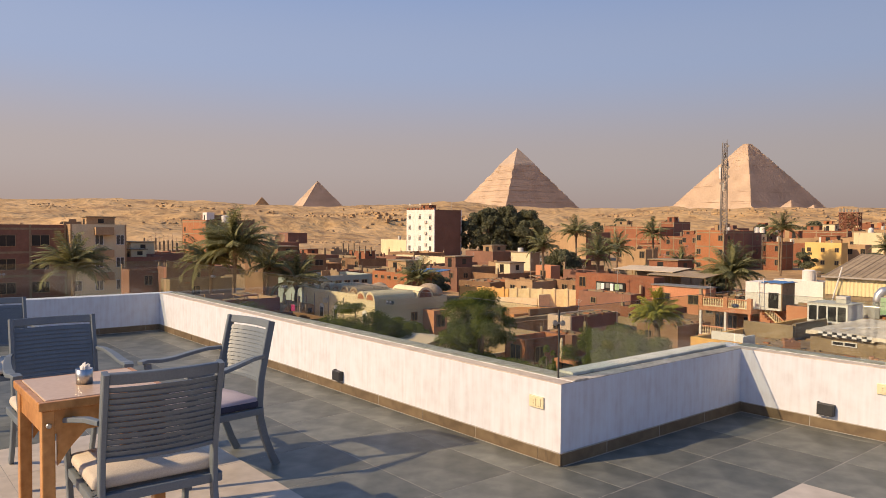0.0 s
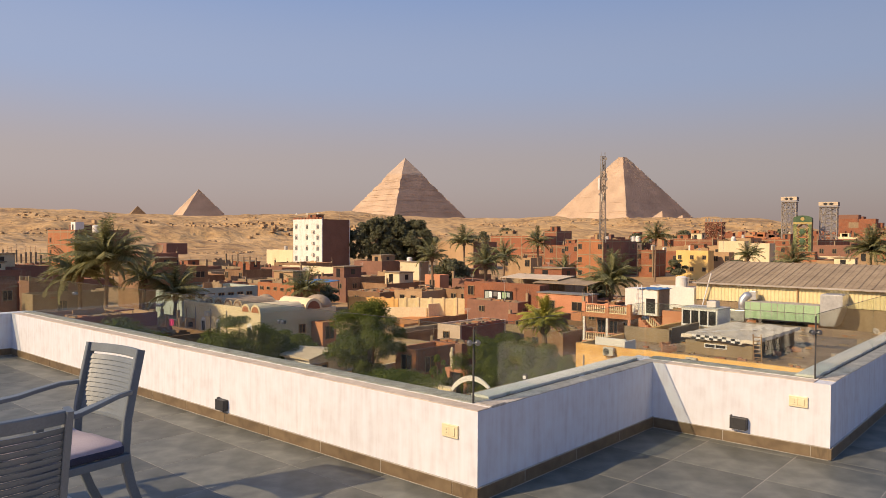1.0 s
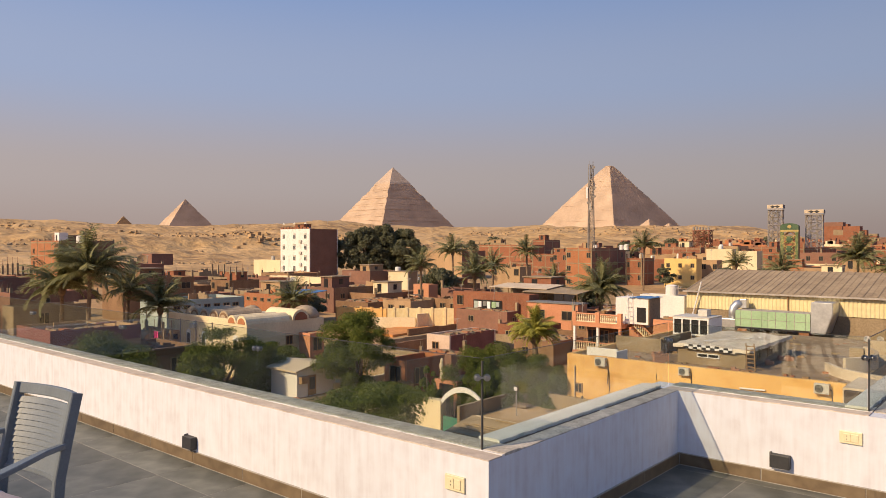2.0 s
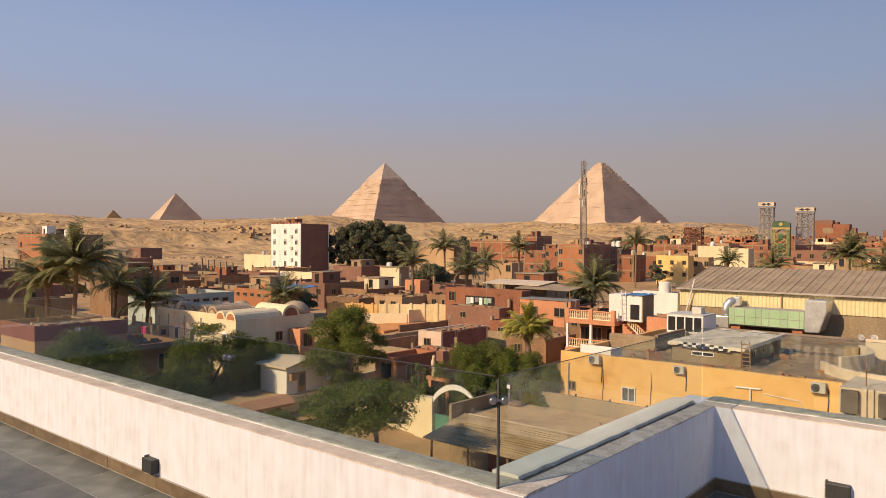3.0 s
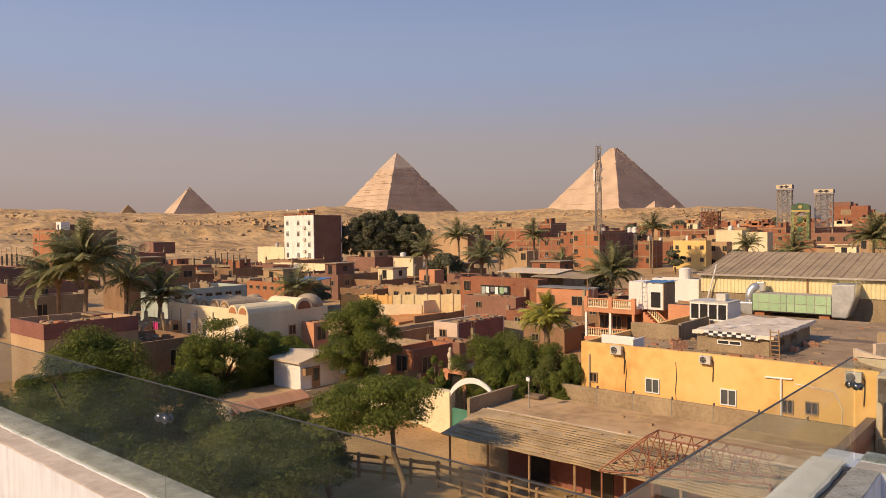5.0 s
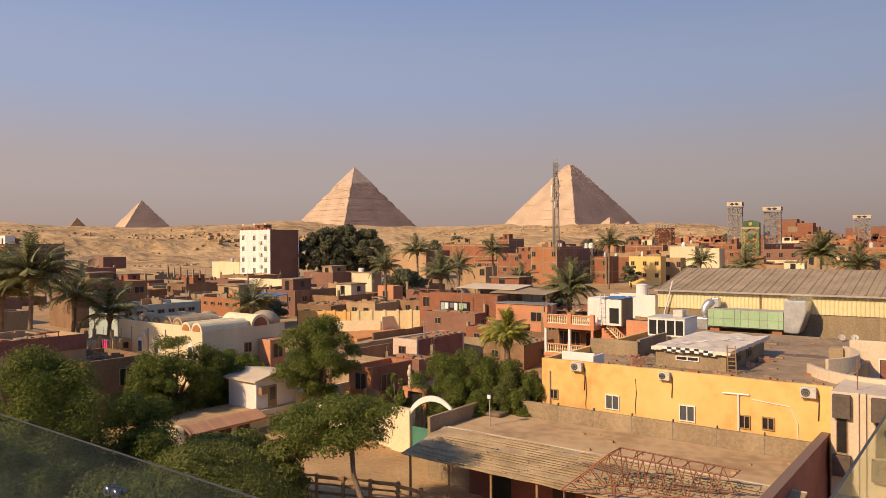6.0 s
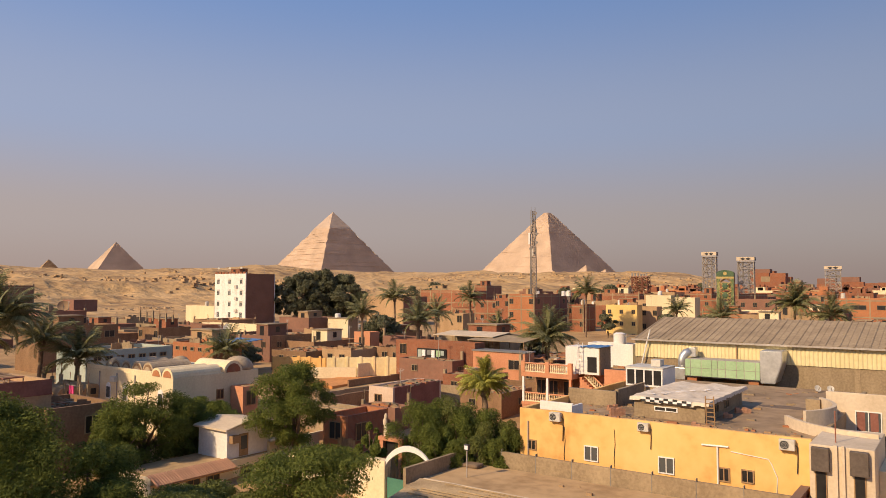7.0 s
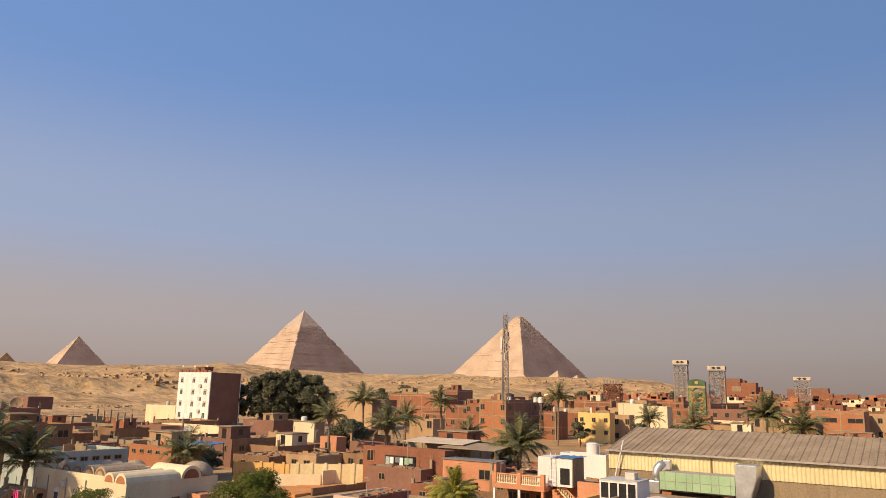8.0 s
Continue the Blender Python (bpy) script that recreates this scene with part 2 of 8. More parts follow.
MUSTARD = material("mustard_paint", (0.34, 0.25, 0.08), (0.50, 0.38, 0.15), 0.85, 3, 0.7, 0.2, 0.01)
MOSS_PAINT = material("mottled_green_paint", (0.05, 0.10, 0.05), (0.40, 0.36, 0.14), 0.85, 1.6, 0.9, 0.2, 0.01, third=(0.13, 0.17, 0.07))
PINK = material("pink_cloth", (0.65, 0.05, 0.22), (0.8, 0.1, 0.3), 0.9, 20, 3, 0.3, 0.01)
PLASTIC_WHITE = material("white_painted_wood", (0.68, 0.66, 0.62), (0.80, 0.78, 0.74), 0.6, 20, 3, 0.05, 0.002)


def leaf_material(name, one, two):
    """Leaf green that differs from clump to clump and lets some light through."""
    m = bpy.data.materials.new(name)
    m.use_nodes = True
    n, l = m.node_tree.nodes, m.node_tree.links
    p = n["Principled BSDF"]
    geo, tc, no, cr, ad = n.new("ShaderNodeNewGeometry"), n.new("ShaderNodeTexCoord"), n.new("ShaderNodeTexNoise"), n.new("ShaderNodeValToRGB"), n.new("ShaderNodeMath")
    no.inputs["Scale"].default_value = 0.9
    l.new(tc.outputs["Object"], no.inputs["Vector"])
    ad.operation = "MULTIPLY_ADD"
    ad.inputs[1].default_value = 0.5
    l.new(geo.outputs["Random Per Island"], ad.inputs[0])
    l.new(no.outputs["Fac"], ad.inputs[2])
    cr.color_ramp.elements[0].position, cr.color_ramp.elements[1].position = 0.3, 1.0
    cr.color_ramp.elements[0].color, cr.color_ramp.elements[1].color = (*one, 1), (*two, 1)
    l.new(ad.outputs[0], cr.inputs[0])
    l.new(cr.outputs[0], p.inputs["Base Color"])
    p.inputs["Roughness"].default_value, p.inputs["Specular IOR Level"].default_value = 0.65, 0.15
    tr, mix = n.new("ShaderNodeBsdfTranslucent"), n.new("ShaderNodeMixShader")
    l.new(cr.outputs[0], tr.inputs[0])
    mix.inputs[0].default_value = 0.3
    l.new(p.outputs[0], mix.inputs[1])
    l.new(tr.outputs[0], mix.inputs[2])
    l.new(mix.outputs[0], n["Material Output"].inputs[0])
    return m


LEAF = leaf_material("leaf_green", (0.055, 0.08, 0.018), (0.18, 0.205, 0.042))
# Greyed and lightened so that the colour carries the haze of far trees.
LEAF_HAZED = leaf_material("leaf_hazed_dark_green", (0.085, 0.092, 0.055), (0.20, 0.20, 0.115))
LEAF_OLIVE = leaf_material("leaf_olive", (0.065, 0.08, 0.02), (0.20, 0.215, 0.058))
FROND = leaf_material("palm_frond_green", (0.135, 0.145, 0.06), (0.35, 0.335, 0.17))
FROND_YELLOW = leaf_material("palm_frond_yellow_green", (0.20, 0.21, 0.035), (0.52, 0.48, 0.11))

GLASS = bpy.data.materials.new("tinted_glass")
GLASS.use_nodes = True
gn, gl = GLASS.node_tree.nodes, GLASS.node_tree.links
gn.clear()
clear, gloss, facing, gmix, gout = gn.new("ShaderNodeBsdfTransparent"), gn.new("ShaderNodeBsdfGlossy"), gn.new("ShaderNodeLayerWeight"), gn.new("ShaderNodeMixShader"), gn.new("ShaderNodeOutputMaterial")
clear.inputs[0].default_value = (0.885, 0.92, 0.895, 1)
gloss.inputs["Roughness"].default_value = 0.02
power, scale = gn.new("ShaderNodeMath"), gn.new("ShaderNodeMath")
power.operation, scale.operation = "POWER", "MULTIPLY_ADD"
power.inputs[1].default_value = 4.0
scale.inputs[1].default_value, scale.inputs[2].default_value = 0.35, 0.05
facing.inputs[0].default_value = 0.5
gl.new(facing.outputs["Facing"], power.inputs[0])
gl.new(power.outputs[0], scale.inputs[0])
gl.new(scale.outputs[0], gmix.inputs[0])
gl.new(clear.outputs[0], gmix.inputs[1])
gl.new(gloss.outputs[0], gmix.inputs[2])
gl.new(gmix.outputs[0], gout.inputs[0])

PANE = bpy.data.materials.new("window_pane")
PANE.use_nodes = True
PANE.node_tree.nodes["Principled BSDF"].inputs["Base Color"].default_value = (0.09, 0.095, 0.095, 1)
PANE.node_tree.nodes["Principled BSDF"].inputs["Roughness"].default_value = 0.12


# ---- mesh helpers ----
def box(bm, x0, x1, y0, y1, z0, z1, bevel=0.0):
    v = [bm.verts.new((x, y, z)) for x in (x0, x1) for y in (y0, y1) for z in (z0, z1)]
    faces = [bm.faces.new([v[i] for i in q]) for q in ((0, 1, 3, 2), (4, 6, 7, 5), (0, 4, 5, 1), (2, 3, 7, 6), (0, 2, 6, 4), (1, 5, 7, 3))]
    if bevel:
        edges = list({e for f in faces for e in f.edges})
        bmesh.ops.bevel(bm, geom=edges, offset=bevel, segments=2, affect="EDGES", profile=0.5)
    return bm


def rod(bm, a, b, r0, r1=None, seg=8, caps=True):
    """A tapered rod from a to b."""
    a, b = Vector(a), Vector(b)
    r1 = r0 if r1 is None else r1
    q = (b - a).to_track_quat("Z", "Y")
    rings = []
    for p, r in ((a, r0), (b, r1)):
        rings.append([bm.verts.new(p + q @ Vector((r * math.cos(2 * math.pi * i / seg), r * math.sin(2 * math.pi * i / seg), 0))) for i in range(seg)])
    for i in range(seg):
        j = (i + 1) % seg
        bm.faces.new((rings[0][i], rings[0][j], rings[1][j], rings[1][i]))
    if caps:
        bm.faces.new(rings[0][::-1])
        bm.faces.new(rings[1])
    return bm


def tube(bm, pts, radii, seg=8, flat=1.0):
    """A tube through points; flat squeezes it sideways."""
    pts = [Vector(p) for p in pts]
    rings = []
    for i, p in enumerate(pts):
        d = (pts[min(i + 1, len(pts) - 1)] - pts[max(i - 1, 0)]).normalized()
        q = d.to_track_quat("Z", "Y")
        r = radii[i] if isinstance(radii, (list, tuple)) else radii
        rings.append([bm.verts.new(p + q @ Vector((flat * r * math.cos(2 * math.pi * k / seg), r * math.sin(2 * math.pi * k / seg), 0))) for k in range(seg)])
    for a, b in zip(rings, rings[1:]):
        for k in range(seg):
            j = (k + 1) % seg
            bm.faces.new((a[k], a[j], b[j], b[k]))
    bm.faces.new(rings[0][::-1])
    bm.faces.new(rings[-1])
    return bm


def mesh_of(name, bm, mat, smooth=False):
    bmesh.ops.recalc_face_normals(bm, faces=bm.faces[:])
    me = bpy.data.meshes.new(name)
    bm.to_mesh(me)
    bm.free()
    me.materials.append(mat)
    if smooth:
        for p in me.polygons:
            p.use_smooth = True
    return me


def part(name, bm, mat, parent=None, label="", smooth=False, at=None):
    me = bm if isinstance(bm, bpy.types.Mesh) else mesh_of(name, bm, mat, smooth)
    ob = new(name, me)
    if parent:
        ob.parent = parent
    if at is not None:
        ob.matrix_basis = at
    return tagged(ob, label)


def thing(name, m, label, category, group="", kind=""):
    ob = new(name)
    ob.empty_display_size = 0.2
    ob.matrix_basis = m
    return tagged(ob, label, category, group, kind)


def B():
    return bmesh.new()


# ---- ground ----
def smooth_step(a, b, v):
    k = min(1.0, max(0.0, (v - a) / (b - a)))
    return k * k * (3 - 2 * k)


def ground_z(x, y):
    """The village floor, and the desert that rises from it to the plateau."""
    d, left = math.hypot(x, y), math.degrees(math.atan2(-x, y))
    z = -11.5 + 2.9 * smooth_step(47, 72, d) * smooth_step(8, 20, left) + 1.6 * smooth_step(75, 230, d)
    wide = smooth_step(8, 19, left) * (1 - smooth_step(120, 150, left))
    rise = wide * (0.30 * smooth_step(250, 620, d) + 0.70 * smooth_step(450, 1250, d)) * 37
    if d > 240:
        n = noise.noise((x * 0.0045, y * 0.0045, 0)) * 0.55 + noise.noise((x * 0.014, y * 0.014, 3)) * 0.3 + noise.noise((x * 0.045, y * 0.045, 7)) * 0.16
        rise += wide * n * 15 * smooth_step(250, 500, d) * (1 - 0.7 * smooth_step(800, 1250, d))
        ledge = abs(noise.noise((x * 0.011, y * 0.011, 21))) + 0.5 * abs(noise.noise((x * 0.03, y * 0.03, 13)))
        rise += wide * (0.35 - ledge) * 9 * smooth_step(300, 480, d) * (1 - 0.6 * smooth_step(800, 1250, d))
        step = z + rise
        cut = step - 2.4 * math.floor(step / 2.4)
        rise += wide * 0.75 * (2.4 * smooth_step(0.9, 1.7, cut) - cut) * smooth_step(330, 460, d) * smooth_step(-0.05, 0.25, noise.noise((x * 0.006, y * 0.006, 33)))
        hill = smooth_step(58, 74, left) * (1 - smooth_step(95, 120, left)) * smooth_step(450, 850, d) * (1 - smooth_step(1000, 1500, d))
        rise += hill * 6
        crest = smooth_step(700, 1000, d) * (1 - smooth_step(1150, 1350, d))
        rise += crest * (6 * math.exp(-((left - 49.5) / 3.0) ** 2) + 4 * math.exp(-((left - 33.5) / 2.0) ** 2))
    return z + rise


def make_ground():
    rings = [0, 12, 22, 32, 45, 60, 80, 100, 130, 160, 200] + [240 * 1.018 ** i for i in range(112)] + [2200, 2800, 3600, 4800]
    steps = 900
    verts, faces = [], []
    for r in rings:
        for k in range(steps):
            a = 2 * math.pi * k / steps
            x, y = r * math.sin(a), r * math.cos(a)
            verts.append((x, y, ground_z(x, y)))
    for i in range(len(rings) - 1):
        for k in range(steps):
            j = (k + 1) % steps
            faces.append((i * steps + k, (i + 1) * steps + k, (i + 1) * steps + j, i * steps + j))
    me = bpy.data.meshes.new("ground")
    me.from_pydata(verts, [], faces)
    me.materials.append(SAND)
    me.materials.append(DIRT)
    for p in me.polygons:
        p.use_smooth = True
        p.material_index = 1 if p.center.xy.length < 235 else 0
    return tagged(new("ground", me), "dusty earth and rolling golden desert sand", "ground", kind="structure")


make_ground()


# ---- pyramids ----
def pyramid(name, cx, cy, base, half, height, turn, label, tiers=90, cap=0.0, cut=0.0, mat=STONE, seed=1, band=0.012):
    """Stepped courses with broken edges; cap: the share of the height that still wears its casing; cut: the missing tip."""
    rnd = random.Random(seed)
    t = thing(name, pose(cx, cy, base, 0, 0, turn), label, "pyramid")
    n = 44
    verts, faces = [], []
    body_top = 1 - cap
    for i in range(tiers):
        z0, z1 = height * body_top * i / tiers, height * body_top * (i + 1) / tiers
        h = half * (1 - z0 / (height * (1 + cut)))
        base_i = len(verts)
        shelf = (rnd.random() - 0.5) * half * 0.014 + half * band * noise.noise((i * 0.27, seed * 3.1, 0.5))
        wear = [(rnd.random() - 0.75) * half * 0.006 + half * 0.010 * noise.noise((k * 0.10, i * 0.45, seed)) + shelf for k in range(4 * n)]
        for z in (z0, z1):
            for side in range(4):
                for k in range(n):
                    u = -1 + 2 * k / n
                    j = h + wear[side * n + k]
                    x, y = ((u * h, -j), (j, u * h), (-u * h, j), (-j, -u * h))[side]
                    verts.append((x, y, z))
        m = 4 * n
        for k in range(m):
            q = (k + 1) % m
            faces.append((base_i + k, base_i + q, base_i + m + q, base_i + m + k))
            if i:
                faces.append((base_i - m + k, base_i - m + q, base_i + q, base_i + k))
    top = len(verts) - 4 * n
    faces.append(tuple(range(top, len(verts))))
    split_at = 8 * n * int(tiers * 0.82)
    for nm, keep, lab in (("lower_body", lambda f: max(f) < split_at, "weathered stepped limestone courses"), ("upper_body", lambda f: max(f) >= split_at, "worn courses below the tip")):
        me = bpy.data.meshes.new(nm)
        me.from_pydata(verts, [], [f for f in faces if keep(f)])
        bm = B()
        bm.from_mesh(me)
        bmesh.ops.delete(bm, geom=[v for v in bm.verts if not v.link_faces], context="VERTS")
        bm.to_mesh(me)
        bm.free()
        me.materials.append(mat)
        part(nm, me, mat, t, lab)
    if cap:
        bm = B()
        r = half * cap * 1.06
        z0 = height * (1 - cap)
        rows = 14
        ring = []
        for i in range(rows + 1):
            z = z0 + (height - z0) * i / rows
            h = max(0.3, r * (1 - i / rows))
            ring.append([bm.verts.new((x * h * (1 + 0.02 * rnd.random()), y * h * (1 + 0.02 * rnd.random()), z - (i == 0) * rnd.random() * 7)) for x, y in
                         ((-1, -1), (-0.5, -1), (0, -1), (0.5, -1), (1, -1), (1, -0.5), (1, 0), (1, 0.5), (1, 1), (0.5, 1), (0, 1), (-0.5, 1), (-1, 1), (-1, 0.5), (-1, 0), (-1, -0.5))])
        for a, b in zip(ring, ring[1:]):
            for k in range(16):
                bm.faces.new((a[k], a[(k + 1) % 16], b[(k + 1) % 16], b[k]))
        bm.faces.new(ring[0][::-1])
        bm.faces.new(ring[-1])
        part("casing_cap", bm, CASING, t, "smooth remnant of pale casing stones")
    return t


TURN = -17.7
pyramid("great_pyramid", -729.0, 1390.8, 25.4, 114.8, 144.5, TURN + 4, "huge stepped limestone pyramid with a blunt tip", 105, cut=0.05, seed=2)
pyramid("second_pyramid", -1146.2, 1163.0, 33.4, 104.3, 144.0, TURN + 8, "limestone pyramid with a smooth casing cap on top", 90, cap=0.27, seed=3, band=0.024)
pyramid("third_pyramid", -1497.3, 856.4, 34.4, 55.1, 70.0, TURN + 4, "small distant limestone pyramid in the desert", 50, seed=4)
pyramid("queens_pyramid", -590.1, 1283.4, 27.4, 23.0, 24.0, TURN, "little crumbled satellite pyramid before the great one", 14, seed=5)
pyramid("queens_pyramid", -573.4, 1335.8, 27.4, 20.0, 17.0, TURN, "low crumbled satellite pyramid of pale stone", 10, seed=6)
pyramid("queens_pyramid", -1591.0, 760.3, 33.4, 27.1, 32.0, TURN, "dark crumbled satellite pyramid on the ridge", 16, mat=ROCK, seed=7)


# ---- terrace ----
A, BX, C, H = 2.205, 1.276, 7.42, 0.512
THICK = 0.25


def parapet(name, x0, x1, y0, y1):
    bm = box(B(), x0, x1, y0, y1, -0.3, H)
    bmesh.ops.subdivide_edges(bm, edges=bm.edges[:], cuts=10, use_grid_fill=True)
    for v in bm.verts:
        if v.co.z > H - 0.01:
            v.co.z += 0.004 * noise.noise(v.co * 3)
    return tagged(part(name, bm, PLASTER), "low white plastered parapet wall with pinkish stains", "wall", kind="structure")


wall_north = parapet("wall_north", -C - THICK, 0, 0, THICK)
wall_corner = parapet("wall_corner", -THICK, 0, THICK, A)
wall_back = parapet("wall_back", -THICK, BX, A, A + THICK)
wall_east = parapet("wall_east", BX - THICK, BX, A + THICK, 9.0)
wall_west = parapet("wall_west", -C - THICK, -C, -12.0, 0)


def coping(runs):
    """A trowelled bed, a ragged strip along the foot of the glass and a raised white edge on the outer side. The umber
    strip paints the shadow line beside the raised edge.
    """
    for x0, x1, y0, y1, side, parent, bed, foot_mat, lip in runs:
        for nm, lo, hi, z, mat, rag in (("mortar_bed", 0.003, 0.108, 0.006, bed, 0.004), ("glass_bead", 0.106, 0.132, 0.007 if foot_mat is COPING else 0.003, foot_mat, 0.010), ("coping", 0.130, THICK + 0.015, lip, COPING if lip > 0.02 else MORTAR, 0.006)):
            a = (x0, x1, y0 + lo, y0 + hi) if side == "y" else (y0, y1, x1 - lo, x1 - hi)
            n = max(2, int((a[1] - a[0]) / 0.03))
            bm, rows = B(), []
            for k in range(n + 1):
                u = a[0] + (a[1] - a[0]) * k / n
                w = rag * (noise.noise((k * 0.33, lo * 9, x0 + y0)) + 0.6 * noise.noise((k * 0.9, lo * 5, x1)))
                near = a[2] + (w if side == "y" else -w)
                h = z + 0.35 * w
                sec = ((near, H - 0.01), (near, H + h * 0.8), (near + (a[3] - near) * 0.12, H + h), (near + (a[3] - near) * 0.6, H + h + 0.0015 * noise.noise((k * 0.2, 3, lo))), (a[3], H + z * 0.9), (a[3], H - 0.01))
                rows.append([bm.verts.new((u, v, zz) if side == "y" else (v, u, zz)) for v, zz in sec])
            for p, q in zip(rows, rows[1:]):
                for k in range(6):
                    bm.faces.new((p[k], p[(k + 1) % 6], q[(k + 1) % 6], q[k]))
            bm.faces.new(rows[0])
            bm.faces.new(rows[-1][::-1])
            part(nm, bm, mat, parent)


coping((
    (-C, -0.002, 0, 0, "y", wall_north, BED, COPING, 0.012),
    (0, 0, THICK + 0.016, A, "x", wall_corner, MORTAR, UMBER_AND_SHADE, 0.026),
    (-0.1, BX - 0.11, A, 0, "y", wall_back, BED, COPING, 0.012),
    (0, BX, A + 0.14, 9.0, "x", wall_east, MORTAR, UMBER_AND_SHADE, 0.026),
))


def skirting(runs):
    bm = box(B(), -0.297, 0.297, 0, 0.012, 0.003, 0.078, 0.002)
    me = mesh_of("skirting_tile", bm, SKIRT)
    for parent, x, y, length, turn, first in runs:
        at, k = 0.0, 0
        back = 0.0 if turn == 180 else -0.012
        part("grout_line", box(B(), 0.02, length, back + 0.001, back + 0.009, 0.0, 0.085), GROUT, parent, "pale grout behind the skirting", at=pose(x, y, 0, 0, 0, turn))
        while at < length - 0.02:
            w = min(0.6 if k else first, length - at)
            s = (at + w / 2)
            m = pose(x, y, 0.002, 0, 0, turn) @ Matrix.Translation((s, 0, 0)) @ Matrix.Diagonal((w / 0.6, 1, 1, 1))
            part("skirting_tile", me, SKIRT, parent, at=m)
            at, k = at + w, k + 1


skirting((
    (wall_north, 0.012, 0, C, 180, 0.19),
    (wall_corner, 0, 0, A, 90, 0.45),
    (wall_back, BX + 0.012, A, BX, 180, 0.13),
    (wall_east, BX, A, 6.8, 90, 0.5),
    (wall_west, -C, -12, 12, 90, 0.4),
))
for ob in scene.objects:
    if ob.name.startswith("skirting_tile"):
        turn_y = ob.matrix_basis.to_euler().z
        ob.matrix_basis = ob.matrix_basis @ Matrix.Translation((0, 0.0, 0)) if abs(abs(turn_y) - math.pi) < 0.1 else ob.matrix_basis @ Matrix.Translation((0, -0.012, 0))

base = box(B(), -C, 9.0, -12.0, 0, -0.30, -0.0008)
box(base, 0, 9.0, 0, A, -0.30, -0.0008)
box(base, BX, 9.0, A, 9.0, -0.30, -0.0008)
floor = tagged(part("floor", base, GROUT), "terrace floor of slate grey and beige tiles", "floor", kind="structure")


def inside(x, y):
    if y < 0:
        return -C < x < 9 and y > -12
    return (0 < x < 9 and y < A) or (BX < x < 9 and y < 9)


def tile_floor():
    """Slate tiles 1.2 by 0.6 m along the parapet, beige ones in the middle of the terrace."""
    meshes = {}
    count = 0
    rest = {"SLATE": B(), "BEIGE": B()}
    gx, gy = 0.48, -0.3
    for j in range(-20, 16):
        for i in range(-14, 16):
            x0, y0 = gx + 0.6 * i, gy + 0.6 * j
            if not (inside(x0 + 0.02, y0 + 0.02) or inside(x0 + 0.58, y0 + 0.58) or inside(x0 + 0.02, y0 + 0.58) or inside(x0 + 0.58, y0 + 0.02)):
                continue
            cells = [(max(x0, -C), min(x0 + 0.6, 9.0), max(y0, -12), min(y0 + 0.6, 9.0))]
            if y0 < 0 < y0 + 0.6 and x0 < 0:
                cells = [(max(x0, -C), x0 + 0.6, y0, 0.0)] + ([(0.0, x0 + 0.6, 0.0, y0 + 0.6)] if x0 + 0.6 > 0 else [])
            elif y0 >= 0 and x0 < 0 < x0 + 0.6:
                cells = [(0.0, x0 + 0.6, y0, min(y0 + 0.6, A))]
            elif y0 < A < y0 + 0.6 and x0 + 0.6 <= BX + 0.6:
                cells = [(x0, x0 + 0.6, y0, A)] + ([(max(BX, x0), x0 + 0.6, A, y0 + 0.6)] if x0 + 0.6 > BX else [])
            elif y0 >= A and x0 < BX < x0 + 0.6:
                cells = [(BX, x0 + 0.6, y0, y0 + 0.6)]
            for x, u, y, v in cells:
                if u - x < 0.03 or v - y < 0.03:
                    continue
                cx, cy = (x + u) / 2, (y + v) / 2
                beige = (cy < -1.5 and cx > -2.6) or (cx > 1.08 and cy < 0.9)
                mat = BEIGE if beige else SLATE
                key = (round(u - x, 3), round(v - y, 3), beige)
                if cx > 3.2 or cx < -7 or cy < -3.6 or cy > 3.5:
                    box(rest["BEIGE" if beige else "SLATE"], x + 0.0024, u - 0.0024, y + 0.0024, v - 0.0024, -0.011, 0.0)
                    continue
                if key not in meshes:
                    w, d = (u - x) / 2 - 0.0024, (v - y) / 2 - 0.0024
                    meshes[key] = mesh_of("floor_tile", box(B(), -w, w, -d, d, -0.011, 0.0), mat)
                part("floor_tile", meshes[key], mat, floor, at=Matrix.Translation((cx, cy, 0)))
    for k, bm in rest.items():
        tagged(part("outer_tiles", bm, SLATE if k == "SLATE" else BEIGE, floor), kind="stuff")


tile_floor()

hotel = box(B(), -C - THICK, 0, -12.3, THICK, -12, -0.31)
box(hotel, 0, 9.3, -12.3, A + THICK, -12, -0.31)
box(hotel, BX - THICK, 9.3, A + THICK, 9.3, -12, -0.31)
tagged(part("wall_hotel", hotel, CREAM), "cream stucco hotel walls below the terrace", "building", kind="structure")


